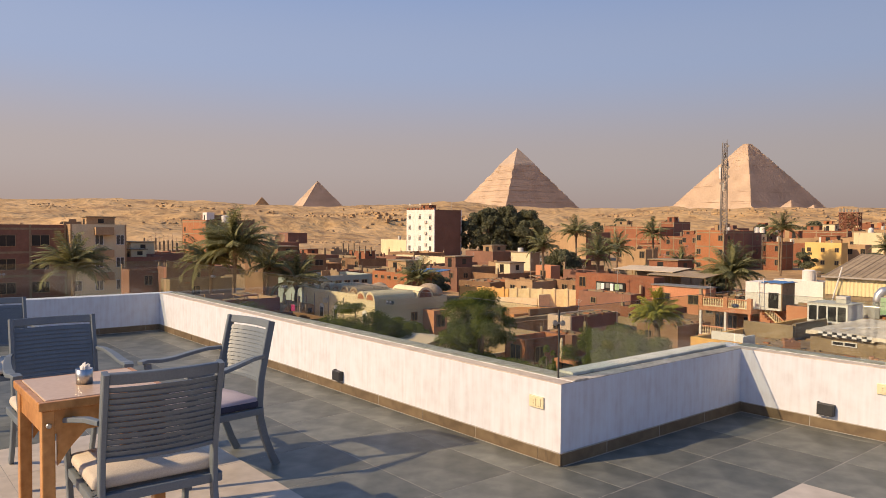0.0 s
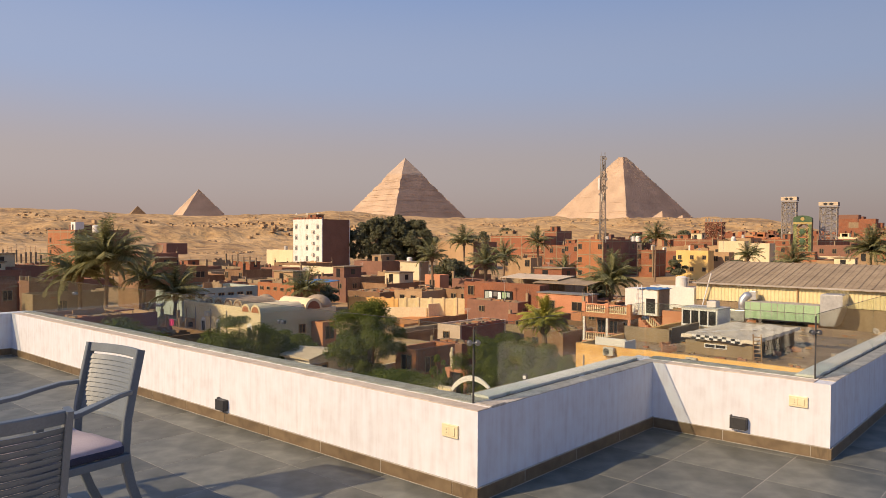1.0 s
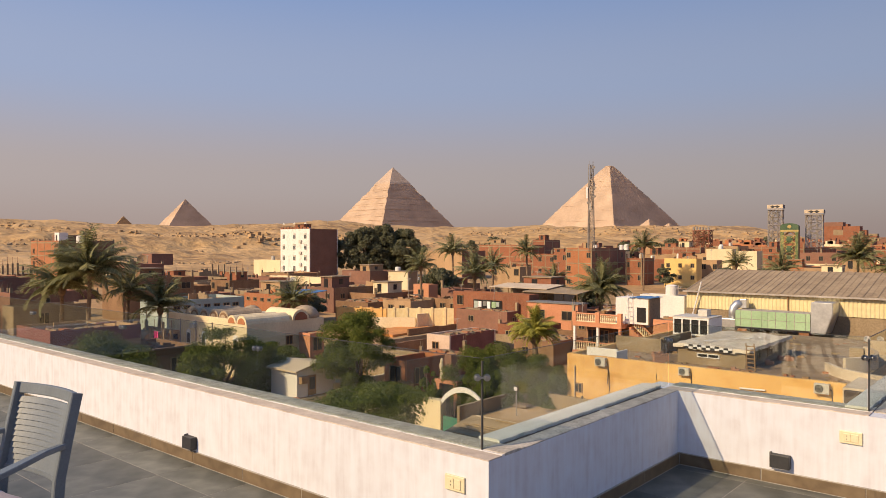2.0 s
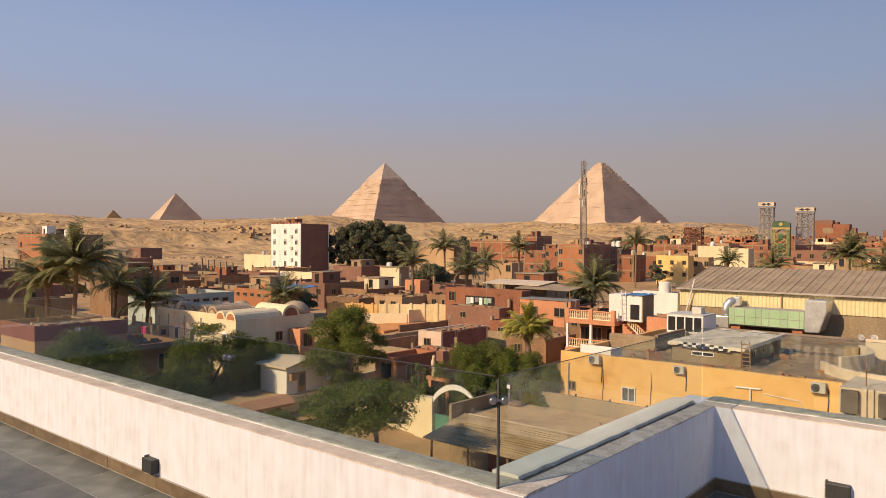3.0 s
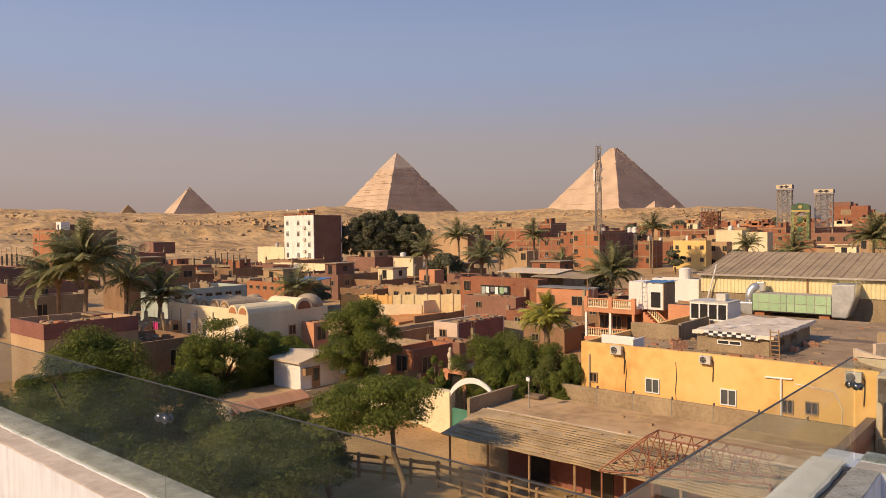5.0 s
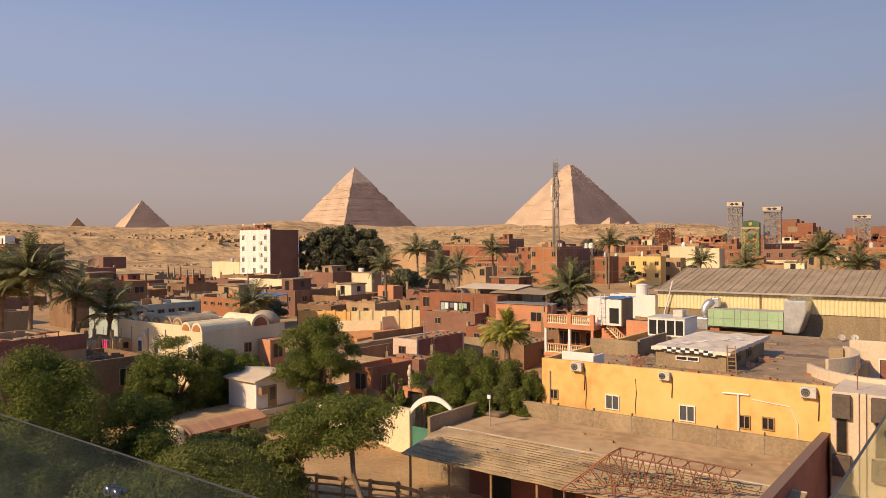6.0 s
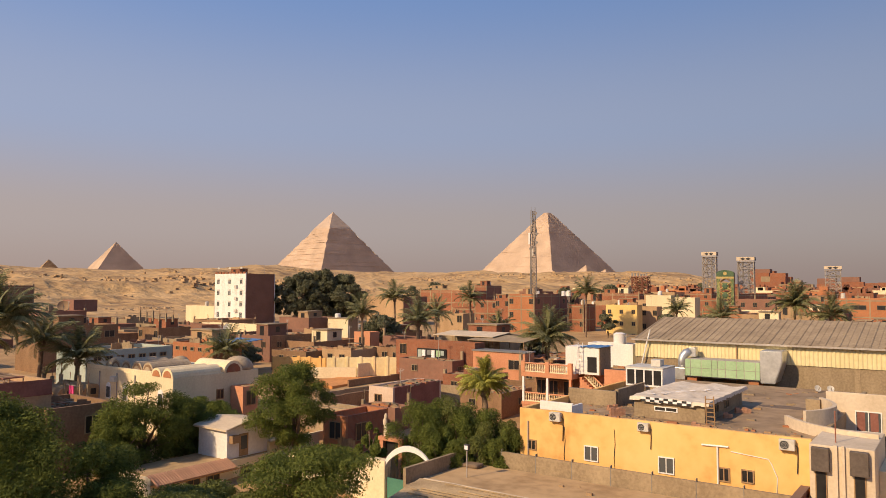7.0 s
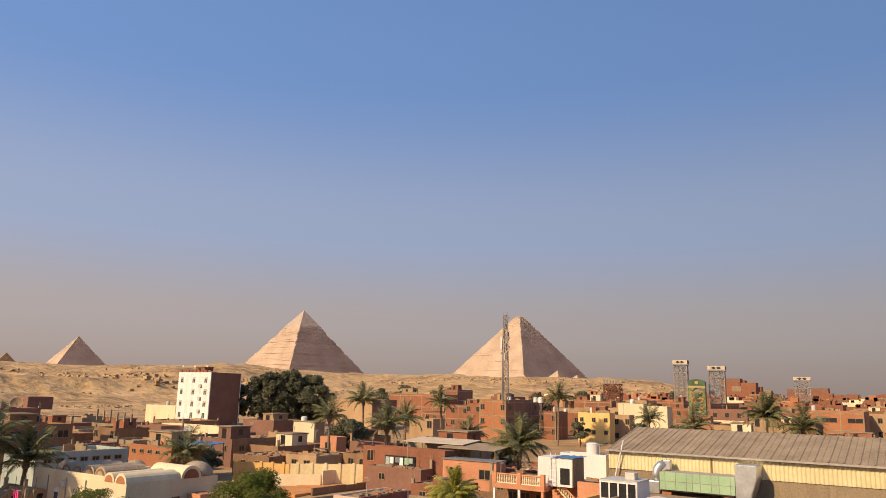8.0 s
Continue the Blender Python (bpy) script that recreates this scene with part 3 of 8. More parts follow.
def glass_fence():
    """Frameless glass panels on the parapet, joined by pairs of round steel clamps."""
    y, x, z0, z1 = 0.12, -0.13, H + 0.006, 0.97
    runs = []
    for a, b in ((-2.005, -0.14), (-3.895, -2.005), (-5.8, -3.895), (-7.5, -5.8)):
        runs.append((a + 0.004, b - 0.004, y - 0.004, y + 0.004))
    runs.append((x - 0.004, x + 0.004, 0.13, A + 0.115))
    runs.append((-0.12, BX - 0.14, A + 0.116, A + 0.124))
    for a, b in ((A + 0.13, 4.15), (4.16, 6.0), (6.01, 8.9)):
        runs.append((BX - 0.134, BX - 0.126, a, b))
    for a, b in ((-1.9, 0.1), (-3.8, -1.91), (-5.7, -3.81)):
        runs.append((-7.55, -7.538, a, b))
    t = thing("glass_balustrade", Matrix.Translation((0, 0, z0)), "frameless tinted glass balustrade with round chrome clamps", "balustrade")
    for x0, x1, y0, y1 in runs:
        w, d = (x1 - x0) / 2, (y1 - y0) / 2
        pane = part("pane", box(B(), -w, w, -d, d, 0, z1 - z0), GLASS, t, at=Matrix.Translation(((x0 + x1) / 2, (y0 + y1) / 2, 0)))
        part("polished_edge", box(B(), -w, w, -d, d, z1 - z0, z1 - z0 + 0.0015), EDGE, pane, "dark top edge of the glass")
    bar = mesh_of("corner_post", box(B(), -0.005, 0.005, -0.005, 0.005, -0.006, 0.44, 0.0015), SEALANT)
    for px, py in ((-0.135, 0.125), (BX - 0.13, A + 0.12)):
        part("corner_post", bar, SEALANT, t, "slim dark steel corner post", at=Matrix.Translation((px, py, 0)))
    bridge = mesh_of("clamp", box(B(), -0.032, 0.032, -0.008, 0.008, -0.005, 0.005, 0.002), CLAMP_METAL)
    bm = rod(B(), (0, -0.021, 0), (0, 0.021, 0), 0.009, 0.009, 14)
    for s in (-1, 1):
        rod(bm, (0, s * 0.008, 0), (0, s * 0.014, 0), 0.017, 0.0165, 24)
        rod(bm, (0, s * 0.014, 0), (0, s * 0.017, 0), 0.014, 0.011, 24)
    disc = mesh_of("clamp_disc", bm, CLAMP_METAL)
    for px, py, turn in ((-2.005, y, 0), (-3.895, y, 0), (-5.8, y, 0), (-0.135, 0.125, 45), (BX - 0.13, A + 0.12, 45), (-0.125, A + 0.12, -45), (-7.545, -1.9, 90)):
        c = part("clamp", bridge, STEEL, t, "round dull chrome clamp", at=pose(px, py, (0.875 if px == -0.135 else 0.845) - z0, 0, 0, turn))
        for s in (-0.024, 0.024):
            part("clamp_disc", disc, STEEL, c, at=Matrix.Translation((s, 0, 0)))


glass_fence()


def socket(m):
    t = thing("wall_socket", m, "cream plastic double socket plate on the white wall", "socket", "sockets on the parapet")
    part("plate", box(B(), -0.062, 0.062, -0.012, 0.002, -0.038, 0.038, 0.004), SOCKET, t)
    part("outlet", box(B(), -0.040, -0.002, -0.0155, -0.011, -0.024, 0.024, 0.002), SOCKET, t)
    part("switch", box(B(), 0.003, 0.040, -0.0165, -0.011, -0.024, 0.024, 0.002), SOCKET, t)
    for z in (-0.009, 0.009):
        part("pin_hole", rod(B(), (-0.021, -0.0162, z), (-0.021, -0.0152, z), 0.003, 0.003, 10), BLACK, t)
    return t


s = socket(Matrix.Translation((-0.20, 0, 0.37)))
copy_thing(s, Matrix.Translation((1.075, A, 0.37)))


def wall_lamp(m):
    t = thing("wall_lamp", m, "small black box lamp low on the parapet", "lamp", "lamps on the parapet")
    part("housing", box(B(), -0.058, 0.058, -0.05, 0.0, -0.042, 0.042, 0.003), BLACK, t)
    part("bracket", box(B(), -0.066, -0.058, -0.03, 0.0, -0.046, 0.05, 0.001), GREY_PAINT, t)
    part("lens", box(B(), -0.04, 0.04, -0.046, -0.012, -0.044, -0.0425), PAPER, t)
    return t


w = wall_lamp(Matrix.Translation((-2.60, 0, 0.145)))
copy_thing(w, Matrix.Translation((0.68, A, 0.155)))


# ---- furniture ----
def strip(bm, pts, across, half_w, half_d):
    """A bar of chamfered rectangular section along points; across is the direction of its width."""
    pts, across = [Vector(p) for p in pts], Vector(across).normalized()
    rings = []
    for i, p in enumerate(pts):
        d = (pts[min(i + 1, len(pts) - 1)] - pts[max(i - 1, 0)]).normalized()
        deep = d.cross(across).normalized()
        wide = deep.cross(d)
        w = half_w[i] if isinstance(half_w, (list, tuple)) else half_w
        c = min(w, half_d) * 0.3
        sec = ((w, half_d - c), (w - c, half_d), (c - w, half_d), (-w, half_d - c), (-w, c - half_d), (c - w, -half_d), (w - c, -half_d), (w, c - half_d))
        rings.append([bm.verts.new(p + wide * u + deep * v) for u, v in sec])
    for a, b in zip(rings, rings[1:]):
        for k in range(8):
            bm.faces.new((a[k], a[(k + 1) % 8], b[(k + 1) % 8], b[k]))
    bm.faces.new(rings[0][::-1])
    bm.faces.new(rings[-1])
    return bm


def dining_chair(m, cushion, label, under=None):
    """A metal armchair that faces its own -y; its origin is on the floor below the seat's middle."""
    t = thing("armchair", m, label, "chair", "chairs on the terrace")
    hw = 0.232
    for s in (-1, 1):
        pts = [(s * hw, 0.365, 0.0), (s * hw, 0.318, 0.09), (s * hw, 0.275, 0.20), (s * hw, 0.247, 0.31), (s * hw, 0.238, 0.40), (s * hw, 0.25, 0.55), (s * hw, 0.285, 0.72), (s * hw, 0.325, 0.90)]
        part("back_leg", strip(B(), pts, (1, 0, 0), 0.0125, 0.024), METAL_PAINT, t)
        pts = [(s * 0.255, -0.235, 0.0), (s * 0.262, -0.225, 0.25), (s * 0.270, -0.22, 0.40), (s * 0.285, -0.215, 0.632)]
        part("front_leg", strip(B(), pts, (1, 0, 0), 0.0125, 0.02), METAL_PAINT, t)
        pts = [(s * 0.24, 0.265, 0.69), (s * 0.27, 0.17, 0.688), (s * 0.292, 0.06, 0.668), (s * 0.303, -0.04, 0.648), (s * 0.306, -0.13, 0.642), (s * 0.298, -0.22, 0.652), (s * 0.29, -0.262, 0.645)]
        part("armrest", strip(B(), pts, (1, 0, 0), [0.013, 0.018, 0.023, 0.026, 0.028, 0.028, 0.026], 0.011), METAL_PAINT, t)
        part("side_rail", box(B(), s * 0.262 - 0.012, s * 0.262 + 0.012, -0.23, 0.24, 0.345, 0.385, 0.004), METAL_PAINT, t)
    part("front_rail", box(B(), -0.255, 0.255, -0.235, -0.21, 0.345, 0.385, 0.004), METAL_PAINT, t)
    part("rear_rail", box(B(), -0.27, 0.27, 0.222, 0.248, 0.345, 0.385, 0.004), METAL_PAINT, t)
    for i in range(6):
        y = -0.18 + i * 0.075
        part("seat_slat", box(B(), -0.25, 0.25, y - 0.022, y + 0.022, 0.375, 0.387), METAL_PAINT, t)

    def curve(z, n=12, half=0.232):
        lean = 0.235 + (z - 0.43) * 0.19
        return [(-half + 2 * half * k / n, lean + 0.035 * (1 - (2 * k / n - 1) ** 2), z) for k in range(n + 1)]
    for name, z, r in (("top_rail", 0.876, 0.024), ("bottom_rail", 0.535, 0.010)):
        part(name, strip(B(), curve(z), (0, 0.19, 0.98), r, 0.011), METAL_PAINT, t)
    for i in range(12):
        z = 0.556 + i * 0.0247
        pts = curve(z)
        bm = B()
        up, dn = [], []
        for q in pts:
            for off, lst in ((0.0118, up), (-0.0118, dn)):
                lst.append([bm.verts.new((q[0], q[1] + off * 0.5 + e, q[2] + off)) for e in (-0.004, 0.004)])
        for k in range(len(pts) - 1):
            for a, b in (((up[k][0], up[k][1]), (up[k + 1][1], up[k + 1][0])), ((dn[k][1], dn[k][0]), (dn[k + 1][0], dn[k + 1][1])),
                         ((dn[k][0], up[k][0]), (up[k + 1][0], dn[k + 1][0])), ((up[k][1], dn[k][1]), (dn[k + 1][1], up[k + 1][1]))):
                bm.faces.new((*a, *b))
        part("back_slat", bm, METAL_PAINT, t)
    bm = box(B(), -0.262, 0.262, -0.24, 0.215, 0.396, 0.448, 0.018)
    bmesh.ops.subdivide_edges(bm, edges=[e for e in bm.edges if e.calc_length() > 0.2], cuts=7, use_grid_fill=True)
    for v in bm.verts:
        r = max(abs(v.co.x) / 0.255, abs(v.co.y) / 0.22)
        if v.co.z > 0.425:
            v.co.z += 0.024 * (1 - r ** 3) + 0.012 * noise.noise(v.co * 8)
    cush = part("cushion", bm, cushion, t, smooth=True)
    if under:
        part("cushion_base", box(B(), -0.266, 0.266, -0.244, 0.219, 0.3875, 0.432, 0.014), under, cush, "dark underside of the cushion")
    return t


dining_chair(pose(-0.39, -2.39, 0, 0, 0, -92), CUSHION, "slate grey metal armchair with a beige cushion, tucked to the table")
dining_chair(pose(-1.80, -2.41, 0, 0, 0, 90), CUSHION, "slate grey metal armchair across the small table")
dining_chair(pose(-1.32, -1.75, 0, 0, 0, 7), CUSHION_LILAC, "slate grey metal armchair with a lilac cushion, near the wall", CUSHION_NAVY)
dining_chair(pose(-3.30, -2.55, 0, 0, 0, 90), CUSHION, "slate grey metal armchair of the next table")


def cafe_table():
    t = thing("cafe_table", pose(-0.69, -2.54, 0), "small varnished pine table with a beige stone top", "table")
    hx, hy = 0.29, 0.27
    part("tabletop", box(B(), -hx + 0.03, hx - 0.03, -hy + 0.03, hy - 0.03, 0.712, 0.745, 0.004), TABLE_TOP, t, "beige stone inlay")
    for s in (-1, 1):
        part("top_edge", box(B(), s * hx - (0.03 if s > 0 else 0), s * hx + (0 if s > 0 else 0.03), -hy, hy, 0.705, 0.742, 0.005), TABLE_WOOD, t)
        part("top_edge", box(B(), -hx + 0.031, hx - 0.031, s * hy - (0.03 if s > 0 else 0), s * hy + (0 if s > 0 else 0.03), 0.705, 0.742, 0.005), TABLE_WOOD, t)
        part("apron", box(B(), s * (hx - 0.035) - 0.012, s * (hx - 0.035) + 0.012, -hy + 0.06, hy - 0.06, 0.60, 0.704), TABLE_WOOD, t)
        part("apron", box(B(), -hx + 0.06, hx - 0.06, s * (hy - 0.035) - 0.012, s * (hy - 0.035) + 0.012, 0.60, 0.704), TABLE_WOOD, t)
        for q in (-1, 1):
            leg = part("leg", box(B(), s * (hx - 0.04) - 0.026, s * (hx - 0.04) + 0.026, q * (hy - 0.04) - 0.026, q * (hy - 0.04) + 0.026, 0, 0.7045, 0.006), TABLE_WOOD, t)
            bm = B()
            y0, y1 = q * (hy - 0.075), q * (hy - 0.19)
            x0, x1 = s * (hx - 0.035) - 0.011, s * (hx - 0.035) + 0.011
            vs = [bm.verts.new(p) for x in (x0, x1) for p in ((x, y0, 0.60), (x, y0, 0.46), (x, (y0 + y1) / 2, 0.54), (x, y1, 0.60))]
            bm.faces.new(vs[:4])
            bm.faces.new(vs[4:][::-1])
            for k in range(4):
                bm.faces.new((vs[k], vs[(k + 1) % 4], vs[4 + (k + 1) % 4], vs[4 + k]))
            part("corner_brace", bm, TABLE_WOOD, leg)
            if s > 0:
                part("bolt", rod(B(), (hx - 0.0075, q * (hy - 0.04), 0.64), (hx - 0.003, q * (hy - 0.04), 0.64), 0.012, 0.009, 12), STEEL, leg, "steel bolt head")
    cup = thing("napkin_cup", pose(-0.69, -2.565, 0.746) @ Matrix.Scale(0.82, 4), "steel cup with folded white paper napkins on the table", "cup")
    bm = B()
    n = 24
    rings = [[bm.verts.new((r * math.cos(2 * math.pi * i / n), r * math.sin(2 * math.pi * i / n), z)) for i in range(n)] for r, z in ((0.044, 0.0), (0.046, 0.085), (0.0435, 0.085), (0.041, 0.006))]
    for a, b in zip(rings, rings[1:]):
        for k in range(n):
            bm.faces.new((a[k], a[(k + 1) % n], b[(k + 1) % n], b[k]))
    bm.faces.new(rings[0][::-1])
    bm.faces.new(rings[-1])
    part("cup_body", bm, STEEL, cup, smooth=True)
    rnd = random.Random(4)
    for i in range(7):
        a = rnd.random() * 6.28
        cx, cy = 0.018 * math.cos(a), 0.018 * math.sin(a)
        bm = B()
        tip = 0.105 + rnd.random() * 0.025
        vs = [bm.verts.new((cx + dx, cy + dy, z)) for dx, dy, z in ((-0.012, 0, 0.02), (0.012, 0, 0.02), (0.016, 0.004, tip - 0.02), (0.004, 0.009, tip), (-0.013, -0.004, tip - 0.012))]
        vs2 = [bm.verts.new(v.co + Vector((0.001, 0.003, 0))) for v in vs]
        bm.faces.new(vs)
        bm.faces.new(vs2[::-1])
        for k in range(5):
            bm.faces.new((vs[k], vs2[k], vs2[(k + 1) % 5], vs[(k + 1) % 5]))
        part("napkin", bm, PAPER, cup)


cafe_table()


# ---- plants ----
def leaf_mesh(name, lumps, count, size, mat, seed, hang=0.0):
    """Many small bent leaves on and in a set of lumps (x, y, z, rx, ry, rz)."""
    rng = np.random.default_rng(seed)
    vol = np.array([l[3] * l[4] * l[5] for l in lumps]) ** 0.75
    pick = rng.choice(len(lumps), count, p=vol / vol.sum())
    L = np.array(lumps)[pick]
    d = rng.normal(size=(count, 3))
    d /= np.linalg.norm(d, axis=1)[:, None]
    d[:, 2] = np.where(d[:, 2] < -0.55, -d[:, 2], d[:, 2])
    rad = (0.45 + 0.68 * rng.random(count) ** 0.75)[:, None]
    c = L[:, :3] + d * L[:, 3:] * rad
    n = d + rng.normal(size=(count, 3)) * 0.55 + np.array([0, 0, 0.35])
    n /= np.linalg.norm(n, axis=1)[:, None]
    u = np.cross(n, rng.normal(size=(count, 3)))
    u /= np.linalg.norm(u, axis=1)[:, None]
    v = np.cross(n, u)
    s = (size * (0.55 + 0.9 * rng.random(count)))[:, None]
    drop = np.array([0, 0, -hang])
    a, b = c - u * s, c + v * s * 0.45 + n * s * 0.12
    e, f = c + u * s + drop * s, c - v * s * 0.45 + n * s * 0.12
    verts = np.stack([a, b, e, f], 1).reshape(-1, 3)
    idx = np.arange(count)[:, None] * 4
    faces = np.concatenate([idx + np.array([0, 1, 2]), idx + np.array([0, 2, 3])])
    me = bpy.data.meshes.new(name)
    me.from_pydata(verts.tolist(), [], faces.tolist())
    me.materials.append(mat)
    return me


def tree(x, y, top, rx, rz, label, leaves=5000, size=0.16, mat=LEAF, lumps=14, seed=1, trunk=0.22, flat=False, name="tree", base=None, lean=0.0, clump=1.0):
    rnd = random.Random(seed)
    zb = ground_z(x, y) if base is None else base
    h = top - zb
    t = thing(name, pose(x, y, zb), label, "tree")
    cz = h - rz
    bits = []
    for i in range(lumps):
        a, s = rnd.random() * 6.28, rnd.uniform(-0.9, 1.0)
        r = math.sqrt(max(0.05, 1 - s * s)) * rnd.random() ** 0.45
        k = (0.17 + 0.26 * rnd.random() ** 1.5) * (1.2 if i < 4 else 0.9) * clump
        reach = 0.82 if i % 5 else 0.97
        bits.append((rx * r * reach * math.cos(a) + lean, rx * r * reach * math.sin(a), cz + rz * s * 0.78, rx * k * 1.1, rx * k * 1.1, (rz * 0.22 if flat else max(rz, rx * 0.6) * k * 0.85)))
    wood = B()
    fork = max(0.25 * h, cz - rz * 0.8)
    tube(wood, [(0, 0, -0.3), (0.08 * trunk, 0.1, fork * 0.35), (lean * 0.35, -0.1, fork * 0.7), (lean * 0.5, 0, fork)], [trunk * 1.35, trunk, trunk * 0.85, trunk * 0.75], 9)
    for i, b in enumerate(bits[:9]):
        mid = Vector((b[0] * 0.45 + lean * 0.5, b[1] * 0.45, fork + (b[2] - fork) * 0.6))
        tube(wood, [(lean * 0.5, 0, fork - 0.15), mid, (b[0], b[1], b[2])], [trunk * 0.5, trunk * 0.3, trunk * 0.08], 6)
    part("trunk", wood, BARK, t, smooth=True)
    part("crown", leaf_mesh("crown", bits, leaves, size, mat, seed), mat, t)
    return t


FRONDS = []


def frond_meshes():
    """Feather palm leaves: an arching stalk with two rows of narrow leaflets; three degrees of droop."""
    for k, (droop, rise) in enumerate(((0.5, 0.75), (0.95, 0.45), (1.5, 0.1))):
        verts, faces = [], []
        n, length = 30, 1.0
        pts, ang = [Vector((0, 0, 0))], rise + 0.35
        for i in range(n):
            ang -= (droop + 0.35) / n * (0.5 + i / n)
            pts.append(pts[-1] + Vector((math.cos(ang), 0, math.sin(ang))) * length / n)
        rnd = random.Random(50 + k)
        for i in range(n):
            a, b = pts[i], pts[i + 1]
            w = 0.012 * (1 - 0.8 * i / n)
            o = len(verts)
            verts += [(a.x, -w, a.z), (a.x, w, a.z), (b.x, w * 0.9, b.z), (b.x, -w * 0.9, b.z), (a.x, 0, a.z - w), (b.x, 0, b.z - w)]
            faces += [(o, o + 1, o + 2, o + 3), (o, o + 3, o + 5, o + 4), (o + 1, o + 4, o + 5, o + 2)]
            if i < 4:
                continue
            f = math.sin(math.pi * min(1, (i - 3) / n * 0.92 + 0.06)) ** 0.6
            for s in (-1, 1):
                ll = 0.25 * f * (0.85 + 0.3 * rnd.random())
                q = Vector((0.45 + 0.5 * i / n, s * 0.85, -0.28 - 0.25 * rnd.random())).normalized() * ll
                o = len(verts)
                c = a.lerp(b, 0.5)
                verts += [tuple(c + Vector((-0.016, 0, 0.003))), tuple(c + Vector((0.018, 0, 0))), tuple(c + q * 0.6 + Vector((0.022, 0, -0.004))), tuple(c + q)]
                faces += [(o, o + 1, o + 2), (o, o + 2, o + 3)]
        me = bpy.data.meshes.new("frond")
        me.from_pydata(verts, [], faces)
        me.materials.append(FROND)
        FRONDS.append(me)


frond_meshes()
FRONDS_YELLOW = []
for me in FRONDS:
    c = me.copy()
    c.materials.clear()
    c.materials.append(FROND_YELLOW)
    FRONDS_YELLOW.append(c)


def palm(x, y, crown, length, label, seed=1, n=34, r=0.2, meshes=None, base=None, lean=0.4):
    rnd = random.Random(seed)
    zb = ground_z(x, y) if base is None else base
    h = crown - zb
    t = thing("palm_tree", pose(x, y, zb, 0, 0, rnd.random() * 360), label, "palm tree", "palms in the village")
    bm = B()
    rows = max(8, int(h / 0.35))
    pts = [(-lean * (1 - i / rows) ** 1.5, 0, -0.3 + (h + 0.3) * i / rows) for i in range(rows + 1)]
    tube(bm, pts, [r * (1.25 if i == 0 else 1.0) * (1 + (0.10 if i % 2 else -0.06)) * (1.0 - 0.2 * i / rows) for i in range(rows + 1)], 9)
    part("trunk", bm, PALM_BARK, t)
    boss = B()
    bmesh.ops.create_icosphere(boss, subdivisions=2, radius=r * 1.7, matrix=Matrix.Translation((0, 0, h)) @ Matrix.Diagonal((1, 1, 1.5, 1)))
    for v in boss.verts:
        v.co += Vector((1, 1, 1)) * noise.noise(v.co * 8) * 0.06
    part("crown_heart", boss, PALM_BARK, t)
    meshes = meshes or FRONDS
    for i in range(n):
        u = i / n
        me = meshes[0 if u < 0.3 else 1 if u < 0.7 else 2]
        s = length * (0.85 + 0.3 * rnd.random())
        m = Matrix.Translation((0, 0, h + 0.1 + 0.25 * (1 - u))) @ pose(0, 0, 0, rnd.uniform(-14, 14), rnd.uniform(-22, 16) - 28 * (u < 0.16), i * 137.5 + rnd.uniform(-10, 10)) @ Matrix.Scale(s, 4)
        part("frond", me, FROND, t, at=m)
    return t


# ---- houses ----
WINDOWS = {}
BOXES = []
FLATS = []


def window_mesh(w, h, style):
    key = (w, h, style)
    if key not in WINDOWS:
        f = 0.06
        bm = B()
        for a in ((-w / 2 - f, -w / 2, 0, h), (w / 2, w / 2 + f, 0, h), (-w / 2 - f, w / 2 + f, -f, 0), (-w / 2 - f, w / 2 + f, h, h + f), (-0.025, 0.025, 0, h)):
            box(bm, a[0], a[1], -0.07, 0.02, a[2], a[3])
        frame_mesh = mesh_of("window_frame", bm, PLASTIC_WHITE if style == "white" else WOOD if style == "wood" else CONCRETE)
        pane_mesh = mesh_of("pane", box(B(), -w / 2, w / 2, -0.02, 0.01, 0, h), PANE if style == "white" else DARK)
        WINDOWS[key] = (frame_mesh, pane_mesh)
    return WINDOWS[key]


def add_window(parent, x, y, z, turn, w=0.9, h=1.1, style="plain"):
    """A framed window whose outside is the wall's plane; turn 0 looks to -y, 90 to +x."""
    fm, pm = window_mesh(w, h, style)
    win = part("window", fm, CONCRETE, parent, at=pose(x, y, z, 0, 0, turn))
    part("pane", pm, DARK, win)
    return win


